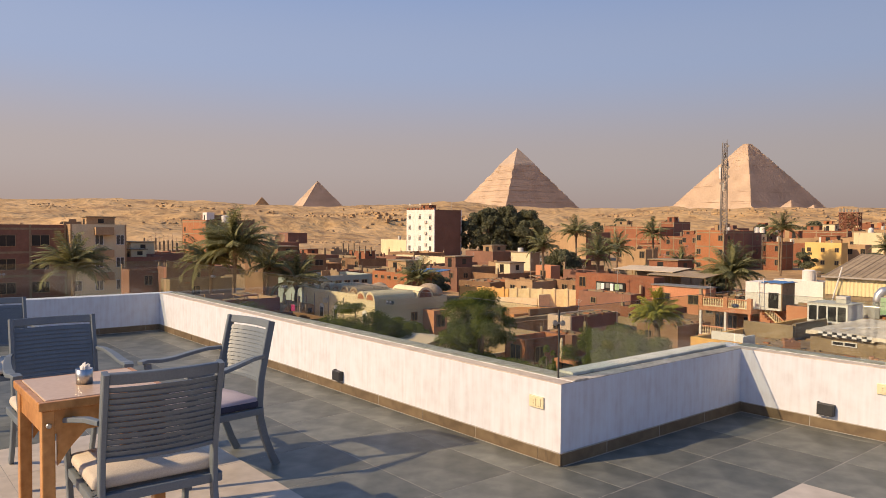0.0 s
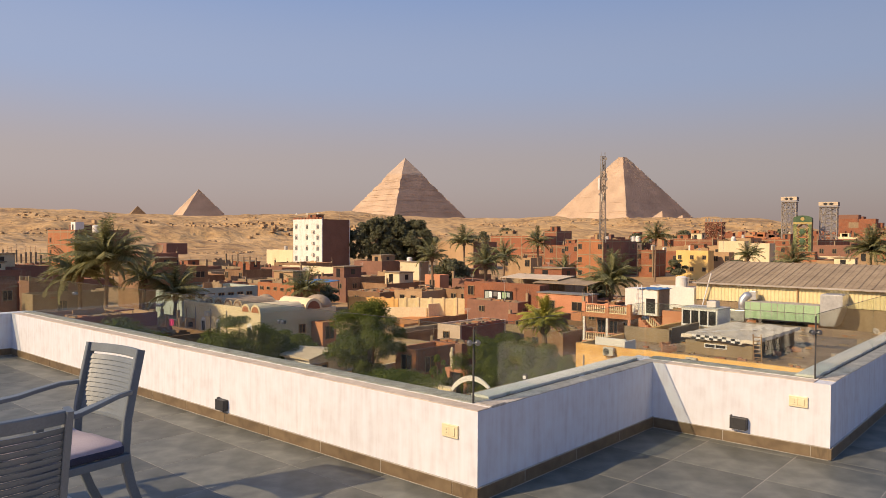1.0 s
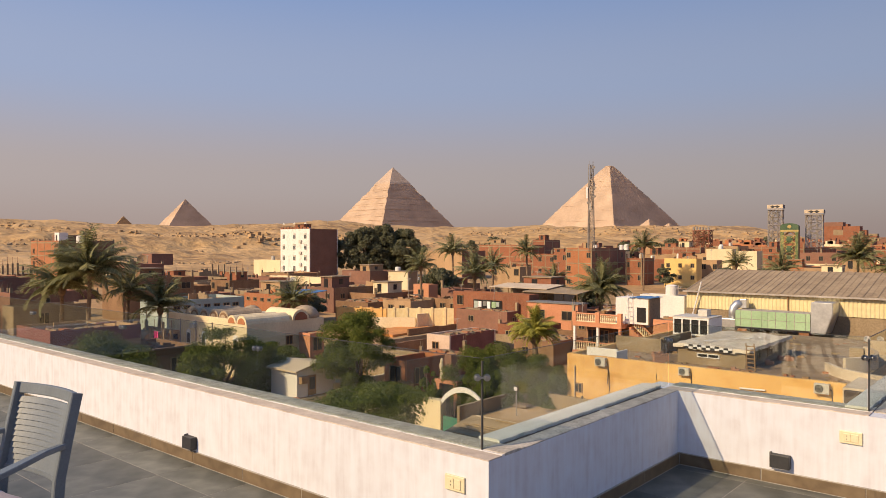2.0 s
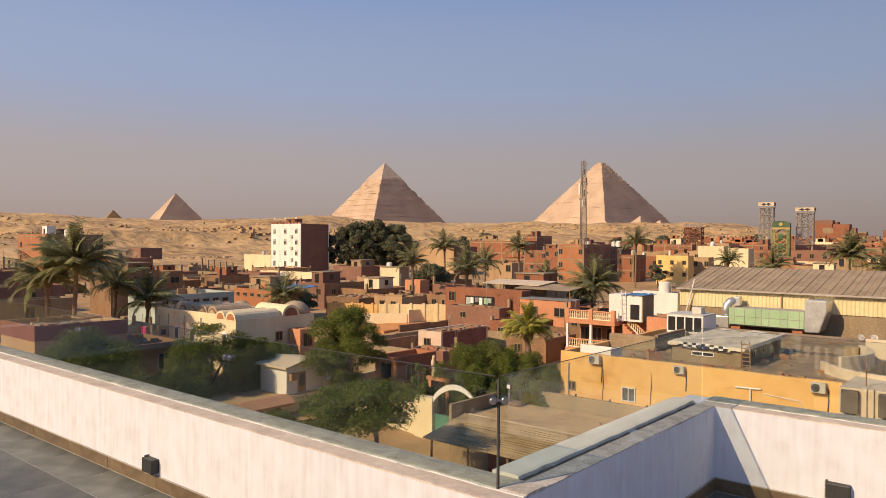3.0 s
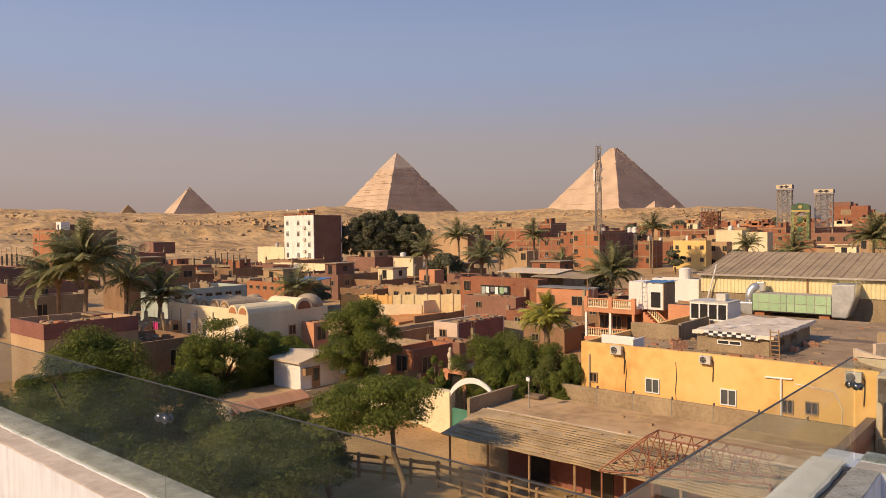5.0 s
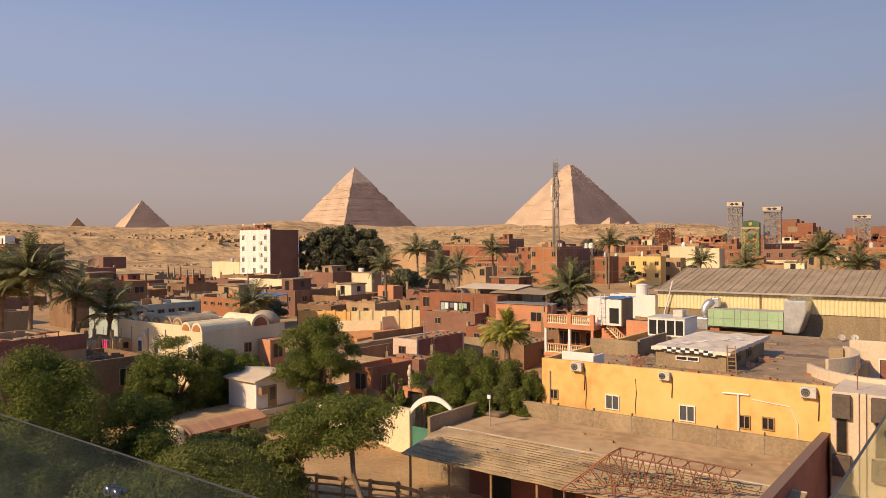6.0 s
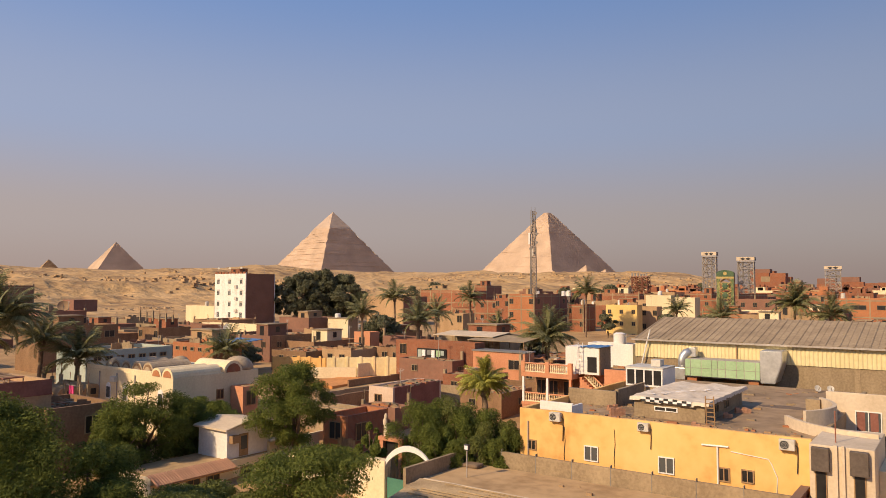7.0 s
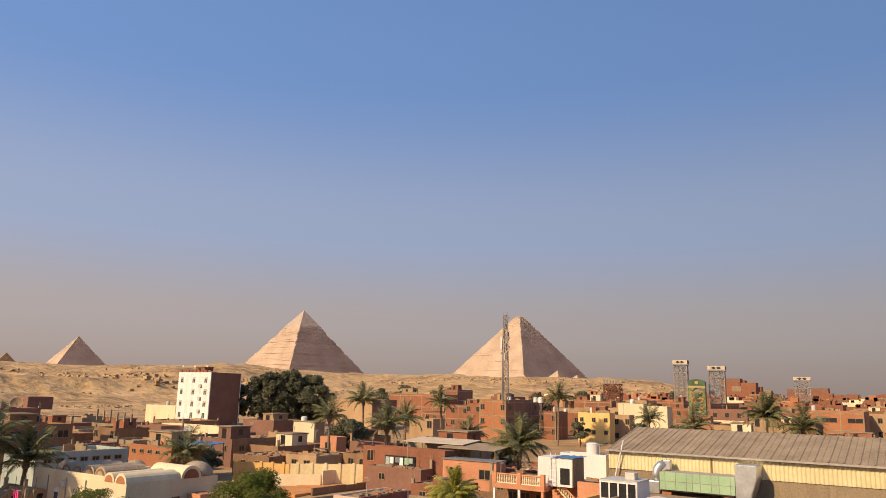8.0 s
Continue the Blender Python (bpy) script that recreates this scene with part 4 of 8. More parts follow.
def house(x0, x1, y0, y1, top, mat, label, base=None, name="house", rim=0.45, roof=ROOFTOP, windows=(), skeleton=False, storey=3.0, side=None, group="houses of the village", eave=None, sill="plain", win=(0.9, 1.1)):
    """A flat-roofed block: walls with a parapet, a roof slab, and windows on the two faces seen from the south-east.
    windows: rows of (face, across 0..1, height below the top)."""
    cx, cy = (x0 + x1) / 2, (y0 + y1) / 2
    zb = min(ground_z(x, y) for x in (x0, x1) for y in (y0, y1)) - 0.3 if base is None else base
    t = thing(name, Matrix.Translation((cx, cy, zb)), label, "house", group)
    w, d, h = (x1 - x0) / 2, (y1 - y0) / 2, top - zb
    k = 0.22
    bm = B()
    box(bm, -w, w, -d, -d + k, 0, h)
    box(bm, -w, w, d - k, d, 0, h)
    box(bm, -w, -w + k, -d + k, d - k, 0, h)
    if not side:
        box(bm, w - k, w, -d + k, d - k, 0, h)
    part("wall", bm, mat, t)
    if side:
        part("side_wall", box(B(), w - k, w, -d + k, d - k, 0, h), side, t, "bare side wall")
    part("roof", box(B(), -w + k + 0.002, w - k - 0.002, -d + k + 0.002, d - k - 0.002, h - rim - 0.15, h - rim), roof, t)
    if skeleton:
        bm = B()
        for face in (0, 1):
            length = w if face == 0 else d
            n = max(1, round(length * 2 / 4.2))
            for i in range(n + 1):
                u = -length + 2 * length * i / n
                u = min(length - 0.13, max(-length + 0.13, u))
                if face == 0:
                    box(bm, u - 0.13, u + 0.13, -d - 0.03, -d + 0.02, 0, h - 0.02)
                else:
                    box(bm, w - 0.02, w + 0.031, u - 0.13, u + 0.13, 0, h - 0.02)
            z = h - 0.5
            while z > 0.5:
                if face == 0:
                    box(bm, -w, w, -d - 0.026, -d + 0.02, z - 0.13, z + 0.13)
                else:
                    box(bm, w - 0.02, w + 0.027, -d, d, z - 0.13, z + 0.13)
                z -= storey
        part("concrete_frame", bm, CONCRETE, t, "raw concrete frame")
    if mat in (BRICK, BRICK_ORANGE, BRICK_DARK, BROWN) and not eave and 60 < math.hypot(cx, cy) < 260:
        rnd = random.Random(int(cx * 7 + cy * 13))
        for sx, sy in ((-1, -1), (1, -1), (1, 1), (0, -1)):
            if rnd.random() < 0.6 and (sx or w > 4):
                hh, px, py = rnd.uniform(0.3, 1.1), sx * (w - 0.16), sy * (d - 0.16)
                bm = box(B(), px - 0.14, px + 0.14, py - 0.14, py + 0.14, h, h + hh)
                for q in (-0.08, 0.08):
                    rod(bm, (px + q, py + q, h + hh), (px + q * 1.6, py, h + hh + rnd.uniform(0.4, 0.9)), 0.02, 0.015, 4)
                part("column_stub", bm, CONCRETE, t, "unfinished column with bare rods")
    if eave:
        part("cornice", box(B(), -w - 0.12, w + 0.12, -d - 0.12, d + 0.12, h, h + 0.12), eave, t)
    for face, u, below in windows:
        if face == 0:
            add_window(t, -w + 2 * w * u, -d, h - below, 0, *win, sill)
        else:
            add_window(t, w, -d + 2 * d * u, h - below, 90, *win, sill)
    BOXES.append((x0, x1, y0, y1))
    FLATS.append((t, w - k, d - k, h - rim, mat, math.hypot(cx, cy), name, eave))
    return t


def grid(face, columns, rows, first=1.9, storey=3.0, lo=0.12, hi=0.88, drop=()):
    out = []
    for r in range(rows):
        for c in range(columns):
            if (r, c) not in drop:
                out.append((face, lo + (hi - lo) * (c / max(1, columns - 1) if columns > 1 else 0.5), first + storey * r))
    return out


# ---- the ochre house, its roof and the hall behind it ----
def air_conditioner(m):
    t = thing("air_conditioner", m, "weathered outdoor air conditioning unit on a wall bracket", "air conditioner", "air conditioners")
    part("casing", box(B(), -0.42, 0.42, -0.34, 0, 0, 0.6, 0.02), AC_WHITE, t)
    fan = part("fan_grille", rod(B(), (-0.12, -0.352, 0.3), (-0.12, -0.335, 0.3), 0.25, 0.25, 24), BLACK, t, "dark round fan grille")
    for r in (0.08, 0.16, 0.24):
        bm = B()
        pts = [(-0.12 + r * math.cos(a * math.pi / 10), -0.356, 0.3 + r * math.sin(a * math.pi / 10)) for a in range(21)]
        tube(bm, pts, 0.008, 5)
        part("grille_ring", bm, AC_WHITE, fan)
    part("side_panel", box(B(), 0.20, 0.40, -0.346, -0.338, 0.06, 0.54), AC_WHITE, t)
    for s in (-0.3, 0.3):
        part("bracket", box(B(), s - 0.02, s + 0.02, -0.36, 0.0, -0.05, 0.0), RUST, t)
    part("hose", tube(B(), [(0.42, -0.15, 0.3), (0.52, -0.06, 0.2), (0.52, -0.03, -0.4), (0.48, -0.03, -1.3)], 0.03, 6), BLACK, t, "hanging black hose")
    return t


def ochre_house():
    x0, x1, y0, y1, top, zb = -22.45, -6.3, 38.3, 62.0, -5.45, -12.0
    t = thing("ochre_house", Matrix.Translation((x0, y0, zb)), "long two-storey ochre stucco house with a cluttered flat roof", "house")
    w, d, h = x1 - x0, y1 - y0, top - zb
    bm = box(B(), 0, w, 0, 0.25, 0, h)
    box(bm, 0, 0.25, 0.25, d, 0, h)
    bmesh.ops.subdivide_edges(bm, edges=[e for e in bm.edges if e.calc_length() > 4], cuts=12, use_grid_fill=True)
    for v in bm.verts:
        if v.co.z > h - 0.01:
            v.co.z += 0.03 * noise.noise(v.co * 0.9)
    part("wall", bm, OCHRE, t)
    part("east_wall", box(B(), w - 0.25, w, 0.26, d, 0, h - 0.3), CONCRETE, t)
    part("roof", box(B(), 0.26, w - 0.26, 0.26, d, h - 0.55, h - 0.42), ROOF_BROWN, t, "dusty flat roof with a dark patch")
    for wx, wz, ww, wh, st in ((4.7, 4.0, 0.75, 0.75, "white"), (9.05, 3.93, 0.75, 0.78, "white"), (12.05, 3.98, 0.45, 0.6, "wood"), (13.2, 4.08, 0.5, 0.55, "wood"), (0.85, 4.15, 0.45, 0.5, "wood")):
        add_window(t, wx, 0, wz, 0, ww, wh, st)
    pipe = B()
    rod(pipe, (11.75, -0.06, 2.65), (11.75, -0.06, 5.68), 0.05)
    rod(pipe, (10.95, -0.06, 5.68), (12.3, -0.06, 5.72), 0.05)
    rod(pipe, (11.75, -0.06, 2.7), (13.4, -0.06, 2.55), 0.045)
    part("waste_pipe", pipe, PLASTIC_WHITE, t, "white plastic waste pipes on the wall")
    part("cable", tube(B(), [(12.4, -0.03, 5.5), (14.2, -0.03, 5.35), (14.35, -0.03, 5.1), (14.6, -0.03, 4.5), (14.55, -0.03, 3.6), (14.8, -0.03, 3.0)], 0.025, 5), PLASTIC_WHITE, t, "white cable on the wall")
    part("drain_pipe", rod(B(), (0.6, -0.06, 2.5), (0.6, -0.06, 5.8), 0.04), GALV, t)
    for sx, sz in ((6.1, 5.9), (3.0, 5.7)):
        part("cable", tube(B(), [(sx, -0.02, sz), (sx + 0.05, -0.02, sz - 0.8), (sx - 0.02, -0.02, sz - 1.6), (sx + 0.04, -0.02, sz - 2.4)], 0.02, 5), BLACK, t, "black cable on the wall")
    small = Matrix.Scale(0.86, 4)
    a = air_conditioner(pose(-19.95, 38.28, -6.0) @ small)
    copy_thing(a, pose(-14.6, 38.28, -5.97) @ small)
    copy_thing(a, pose(-7.35, 38.28, -6.05) @ Matrix.Scale(1.0, 4))
    # irregular patch, darker than the roof around it
    bm = B()
    rim = [bm.verts.new((12.4 + (1.5 + 0.35 * noise.noise((i * 0.5, 0, 0))) * math.cos(i * 0.2618), 12.8 + (0.75 + 0.3 * noise.noise((0, i * 0.5, 3))) * math.sin(i * 0.2618), h - 0.414)) for i in range(24)]
    bm.faces.new(rim)
    bmesh.ops.extrude_face_region(bm, geom=bm.faces[:])
    for v in rim:
        v.co.z -= 0.004
    part("damp_stain", bm, DARK_PATCH, t, "dark irregular patch on the roof")
    # raised room under the tarpaulin
    r = thing("roof_room", Matrix.Translation((-16.6, 42.0, -5.87)), "low concrete roof room with a slit window", "roof room")
    rw, rd, rh = 4.2, 8.4, 1.0
    bm = box(B(), 0, rw, 0, 0.2, 0, rh)
    box(bm, rw - 0.2, rw, 0.2, rd, 0, rh)
    box(bm, 0, 0.2, 0.2, rd, 0, rh)
    box(bm, 0.2, rw - 0.2, rd - 0.2, rd, 0, rh)
    part("wall", bm, CONCRETE, r)
    part("roof", box(B(), -0.1, rw + 0.1, -0.1, rd + 0.1, rh, rh + 0.1), CONCRETE, r)
    win = part("slit_window", box(B(), 1.25, 2.65, -0.05, 0.02, 0.45, 0.72), PLASTIC_WHITE, r)
    for q in (1.31, 1.98):
        part("pane", box(B(), q, q + 0.6, -0.055, -0.051, 0.5, 0.67), DARK, win)
    for q in (2.2, 4.6):
        add_window(r, rw, q, 0.35, 90, 0.8, 0.4, "plain")
    tarp = thing("tarpaulin", Matrix.Translation((-16.6, 42.0, -4.76)), "faded canvas tarpaulin with a chequered hem over the roof", "tarpaulin")
    bm, n, m = B(), 22, 30
    grid_v = [[bm.verts.new((-0.2 + (rw + 0.5) * i / n, -0.2 + (rd + 0.4) * j / m, 0.10 + 0.07 * noise.noise((i * 0.45, j * 0.35, 2)) + 0.05 * math.sin(i * 0.6))) for j in range(m + 1)] for i in range(n + 1)]
    for i in range(n):
        for j in range(m):
            bm.faces.new((grid_v[i][j], grid_v[i + 1][j], grid_v[i + 1][j + 1], grid_v[i][j + 1]))
    for i in range(n):
        lo = [bm.verts.new(v.co + Vector((0, -0.04, -0.22 - 0.12 * noise.noise((i * 0.8, 0, 5))))) for v in (grid_v[i][0], grid_v[i + 1][0])]
        bm.faces.new((grid_v[i][0], lo[0], lo[1], grid_v[i + 1][0]))
    for j in range(m):
        lo = [bm.verts.new(v.co + Vector((0.05, 0, -0.2 - 0.12 * noise.noise((j * 0.7, 3, 5))))) for v in (grid_v[n][j], grid_v[n][j + 1])]
        bm.faces.new((grid_v[n][j], grid_v[n][j + 1], lo[1], lo[0]))
    sheet = part("canvas", bm, material("faded_canvas", (0.56, 0.46, 0.34), (0.74, 0.65, 0.53), 0.95, 5, 0.9, 0.4, 0.03), tarp)
    mod = sheet.modifiers.new("thickness", "SOLIDIFY")
    mod.thickness = 0.012
    rnd = random.Random(8)
    for i in range(11):
        for k in range(2):
            mat = BLACK if (i + k) % 2 else PAPER
            part("chequer_patch", box(B(), 0.55 + i * 0.27, 0.81 + i * 0.27, -0.262 - 0.008 * k, -0.25 - 0.008 * k, 0.0 - 0.14 * k - 0.05 * (i > 7), 0.13 - 0.14 * k - 0.05 * (i > 7)), mat, tarp)
    for i in range(9):
        bm = B()
        y, x = 1.0 + i * 0.55, 0.5 + 0.32 * i + rnd.random() * 0.3
        box(bm, x, x + 0.34, y, y + 0.16, 0.19, 0.20)
        part("chequer_patch", bm, PAPER, tarp)
    ladder = thing("ladder", pose(-12.0, 41.75, -5.87, 14, 0, 8), "rough wooden ladder leaning on the roof room", "ladder")
    for s in (-0.22, 0.22):
        part("rail", box(B(), s - 0.03, s + 0.03, -0.03, 0.03, 0, 1.7), WOOD, ladder)
    for i in range(6):
        part("rung", box(B(), -0.19, 0.19, -0.02, 0.02, 0.2 + i * 0.26, 0.25 + i * 0.26), WOOD, ladder)
    for i, (bx, by, bw, bh) in enumerate(((-16.9, 39.6, 0.5, 0.3), (-12.2, 39.2, 0.5, 0.5), (-11.9, 44.5, 0.6, 0.4), (-11.8, 46.8, 0.9, 0.4), (-17.6, 41.0, 0.9, 0.5), (-18.6, 43.0, 0.8, 0.4), (-21.3, 39.5, 1.0, 0.4))):
        p = thing("brick_pile", pose(bx, by, -5.865, 0, 0, 12 * i), "small stack of red bricks on the roof", "bricks", "brick stacks on the roof")
        nx, nz = max(2, round(bw / 0.24)), max(1, round(bh / 0.09))
        me = mesh_of("brick", box(B(), -0.115, 0.115, -0.055, 0.055, 0, 0.08), TERRACOTTA)
        for c in range(nx):
            for r2 in range(2):
                for l in range(nz - (c % 2)):
                    part("brick", me, TERRACOTTA, p, at=pose(c * 0.24 + 0.02 * (l % 2), r2 * 0.125, l * 0.085, 0, 0, rnd.uniform(-4, 4)))
    # cabinet with four open bays, tank, low walls
    c = thing("plant_cabinet", Matrix.Translation((-20.3, 50.0, -5.87)), "white framed plant cabinet with four dark glazed bays", "cabinet")
    part("plinth", box(B(), 0, 2.7, 0, 2.6, 0, 0.75), CONCRETE, c)
    part("body", box(B(), 0.02, 2.68, 0.06, 2.55, 0.75, 2.0), DARK, c)
    for i in range(5):
        part("post", box(B(), i * 0.65, i * 0.65 + 0.1, -0.02, 0.06, 0.752, 2.0), PLASTIC_WHITE, c)
    for z in (0.752, 1.92):
        part("rail", box(B(), 0.0, 2.7, -0.03, 0.055, z, z + 0.12), PLASTIC_WHITE, c)
    part("side", box(B(), 2.681, 2.72, -0.02, 2.6, 0.752, 2.02), PLASTIC_WHITE, c)
    part("lid", box(B(), -0.05, 2.75, -0.05, 2.6, 2.041, 2.12), AC_WHITE, c)
    part("vent_box", box(B(), 1.5, 2.2, 1.0, 1.8, 2.12, 2.6, 0.02), AC_WHITE, c)
    for wx, wy, ww, wd, wh, mt, lab in ((-22.2, 44.5, 3.4, 0.25, 1.0, CONCRETE, "rough grey dividing wall on the roof"), (-19.0, 44.8, 0.25, 4.8, 1.1, CONCRETE, "rough grey dividing wall on the roof"),
                                        (-21.6, 39.3, 2.2, 0.15, 0.8, WHITE, "low whitewashed wall on the roof"), (-19.3, 38.7, 0.15, 1.5, 0.75, WHITE, "short whitewashed wall on the roof")):
        p = thing("roof_wall", Matrix.Translation((wx, wy, -5.87)), lab, "wall")
        part("wall", box(B(), 0, ww, 0, wd, 0, wh, 0.02), mt, p)


ochre_house()


def sheet_hall():
    """The cream sheet-metal hall with a ribbed roof, and the green duct before it."""
    x0, x1, y0, y1 = -25.7, 16.0, 66.0, 82.0
    zb, eave, ridge = -11.5, -2.75, -0.95
    t = thing("sheet_metal_hall", Matrix.Translation((x0, y0, zb)), "large cream sheet-metal hall with a low ribbed roof", "hall")
    w, d = x1 - x0, y1 - y0
    part("base_wall", box(B(), 0, w, 0, 0.3, 0, 7.1), CONCRETE, t, "grey rendered lower wall")
    part("back_wall", box(B(), 0, w, d - 0.3, d, 0, eave - zb), CORRUGATED, t)
    for sx in (0, w - 0.3):
        part("gable_wall", box(B(), sx, sx + 0.3, 0.31, d - 0.31, 0, eave - zb), CORRUGATED, t)
    bm = B()
    n = int(w / 0.32)
    row = []
    for i in range(n * 4 + 1):
        u = i / (n * 4) * w
        off = (0, -0.05, -0.05, 0)[i % 4]
        row.append([bm.verts.new((u, -0.06 + off, z)) for z in (7.05, eave - zb)])
    for a, b in zip(row, row[1:]):
        bm.faces.new((a[0], b[0], b[1], a[1]))
    clad = part("ribbed_cladding", bm, CORRUGATED, t, "cream ribbed sheet metal")
    clad.modifiers.new("thickness", "SOLIDIFY").thickness = 0.02
    cols = int(w / 1.05)
    for i in range(cols):
        for half in (0, 1):
            bm = B()
            u0, u1 = w * i / cols, w * (i + 1) / cols
            ya, yb = (-0.45, d / 2) if half == 0 else (d / 2, d + 0.45)
            za, zc = eave - zb, ridge - zb
            prof = [(u0, 0), (u0 + 0.06, 0.07), (u0 + 0.14, 0.07), (u0 + 0.2, 0), (u0 + 0.6, 0.0), (u0 + 0.64, 0.035), (u0 + 0.68, 0.0), (u1 - 0.004, 0)]
            lo = [bm.verts.new((u, ya, (za if half == 0 else zc) + z)) for u, z in prof]
            hi = [bm.verts.new((u, yb, (zc if half == 0 else za) + z)) for u, z in prof]
            for k in range(len(prof) - 1):
                bm.faces.new((lo[k], lo[k + 1], hi[k + 1], hi[k]))
            s = part("roof_sheet", bm, ROOF_SHEET, t)
            s.modifiers.new("thickness", "SOLIDIFY").thickness = 0.015
    part("gutter", box(B(), -0.2, w, -0.55, -0.36, eave - zb - 0.16, eave - zb - 0.005), GALV, t, "grey eaves gutter")
    for gx in (9.2, 22.5, 33):
        part("downpipe", rod(B(), (gx, -0.18, 4.6), (gx, -0.18, eave - zb - 0.1), 0.07), PLASTIC_WHITE if gx > 10 else WOOD, t)
    part("leaning_pole", rod(B(), (0.6, -0.4, 5.9), (1.6, -0.5, 9.6), 0.07), PLASTIC_WHITE, t, "pale pole leaning on the eave")
    for gx in (18.2, 24.5):
        part("pilaster", box(B(), gx, gx + 0.4, -0.03, -0.002, 0, 7.02), CONCRETE, t)
    # the duct
    q = thing("green_air_duct", Matrix.Translation((-20.3, 63.6, -6.4)), "long air duct clad in pale green panels with a galvanised hood", "duct")
    for sx in (0.5, 5.6):
        part("pier", box(B(), sx - 0.4, sx + 0.4, 0.3, 1.8, 0, 0.62), BRICK_ORANGE, q)
    part("base_frame", box(B(), 0, 6.2, 0.2, 2.2, 0.62, 0.72), GALV, q)
    part("core", box(B(), 0.02, 6.18, 0.02, 2.2, 0.721, 2.2), GROUT, q)
    u = 0.0
    rnd = random.Random(3)
    while u < 6.1:
        wd = min(rnd.choice((0.5, 0.62, 0.9)), 6.2 - u)
        for z0, z1 in ((0.74, 1.42), (1.45, 2.19)):
            part("panel", box(B(), u + 0.03, u + wd - 0.03, -0.012, 0.019, z0 + 0.01, z1 - 0.01), GREEN_PANEL, q)
        u += wd
    bm = B()
    pts = [(6.2, 0.9), (6.2, 3.2), (7.9, 3.2), (7.9, 2.3), (7.3, 0.5), (6.2, 0.5)]
    a = [bm.verts.new((x, 0.0, z)) for x, z in pts]
    b = [bm.verts.new((x, 2.35, z)) for x, z in pts]
    bm.faces.new(a)
    bm.faces.new(b[::-1])
    for k in range(len(pts)):
        bm.faces.new((a[k], a[(k + 1) % len(pts)], b[(k + 1) % len(pts)], b[k]))
    bmesh.ops.bevel(bm, geom=bm.edges[:], offset=0.06, segments=2, affect="EDGES")
    part("hood", bm, DUCT, q, "galvanised hood")
    e = thing("duct_elbow", Matrix.Translation((-21.7, 63.8, -6.4)), "shiny foil-wrapped duct elbow by the hall", "duct")
    part("low_run", box(B(), -1.8, 1.3, 0.1, 1.5, 0.3, 1.35, 0.05), DUCT, e)
    part("elbow", tube(B(), [(0.9, 0.7, 1.2), (0.9, 0.7, 1.9), (0.95, 0.75, 2.3), (1.15, 0.9, 2.6), (1.5, 1.1, 2.7)], 0.38, 12), DUCT, e, "crinkled foil elbow", smooth=True)
    part("box_fan", box(B(), 1.45, 2.05, 0.8, 1.5, 2.3, 3.1, 0.03), DUCT, e)


sheet_hall()


def corner_tower():
    """The pale corner with brown balcony boxes, and the curved roof walls behind it."""
    t = thing("corner_tower_house", Matrix.Translation((-6.29, 37.55, -12.0)), "beige corner house with brown boxed balconies and curved roof walls", "house")
    part("wall", box(B(), 0, 2.7, 0, 5.0, 0, 6.5, 0.03), BEIGE_STUCCO, t)
    part("rib", box(B(), 1.05, 1.2, -0.12, -0.002, 0, 6.56), BEIGE_STUCCO, t)
    part("rib", box(B(), 1.38, 1.5, -0.12, -0.002, 0, 6.56), BEIGE_STUCCO, t)
    for bx, y in ((0.12, -0.3), (1.72, -0.32)):
        for z0, z1 in ((5.3, 6.4), (2.55, 3.55)):
            part("balcony_box", box(B(), bx, bx + 0.75, y, -0.002, z0, z1, 0.02), UMBER_AND_SHADE, t, "brown metal-clad balcony box")
        w = part("tall_window", box(B(), bx + 0.12, bx + 0.62, -0.05, -0.003, 3.6, 5.48), WOOD, t)
        part("pane", box(B(), bx + 0.17, bx + 0.57, -0.06, -0.052, 3.65, 5.43), DARK, w)
    for p0, p1, p2, z0, z1 in (((-2.2, 6.6), (-0.6, 3.4), (2.6, 3.2), 5.9, 6.72), ((-1.2, 6.2), (1.0, 9.0), (-1.3, 12.5), 5.9, 7.1)):
        bm, ring, n = B(), [], 18
        p0, p1, p2 = (Vector((*p, 0)) for p in (p0, p1, p2))
        for i in range(n + 1):
            u = i / n
            c = p0.lerp(p1, u).lerp(p1.lerp(p2, u), u)
            d = (p1.lerp(p2, u) - p0.lerp(p1, u)).normalized()
            side = Vector((-d.y, d.x, 0)) * 0.11
            ring.append([bm.verts.new((q.x, q.y, z)) for q, z in ((c - side, z0), (c + side, z0), (c + side, z1), (c - side, z1))])
        for a, b in zip(ring, ring[1:]):
            for k in range(4):
                bm.faces.new((a[k], a[(k + 1) % 4], b[(k + 1) % 4], b[k]))
        bm.faces.new(ring[0])
        bm.faces.new(ring[-1][::-1])
        part("curved_wall", bm, BEIGE_STUCCO, t, "curved plastered roof wall")
    part("upper_wall", box(B(), -1.1, 9.0, 13.0, 13.25, 5.0, 7.45, 0.03), BEIGE_STUCCO, t, "tall plastered roof wall with a curtained window")
    add_window(t, 1.2, 13.0, 5.2, 0, 1.3, 1.15, "white")
    for k in (0.6, 1.3):
        part("curtain", box(B(), k, k + 0.42, 12.965, 12.975, 5.22, 6.33), MAROON, t, "red-brown curtain in the window")
    part("pier", box(B(), -2.1, -1.3, 12.0, 12.9, 5.2, 7.0), CONCRETE, t)
    part("annex", box(B(), 2.71, 12, 1.5, 9, 0, 5.3), CREAM, t)
    part("roof_pole", rod(B(), (1.0, 1.0, 6.5), (1.0, 1.0, 8.0), 0.03), RUST, t)


corner_tower()


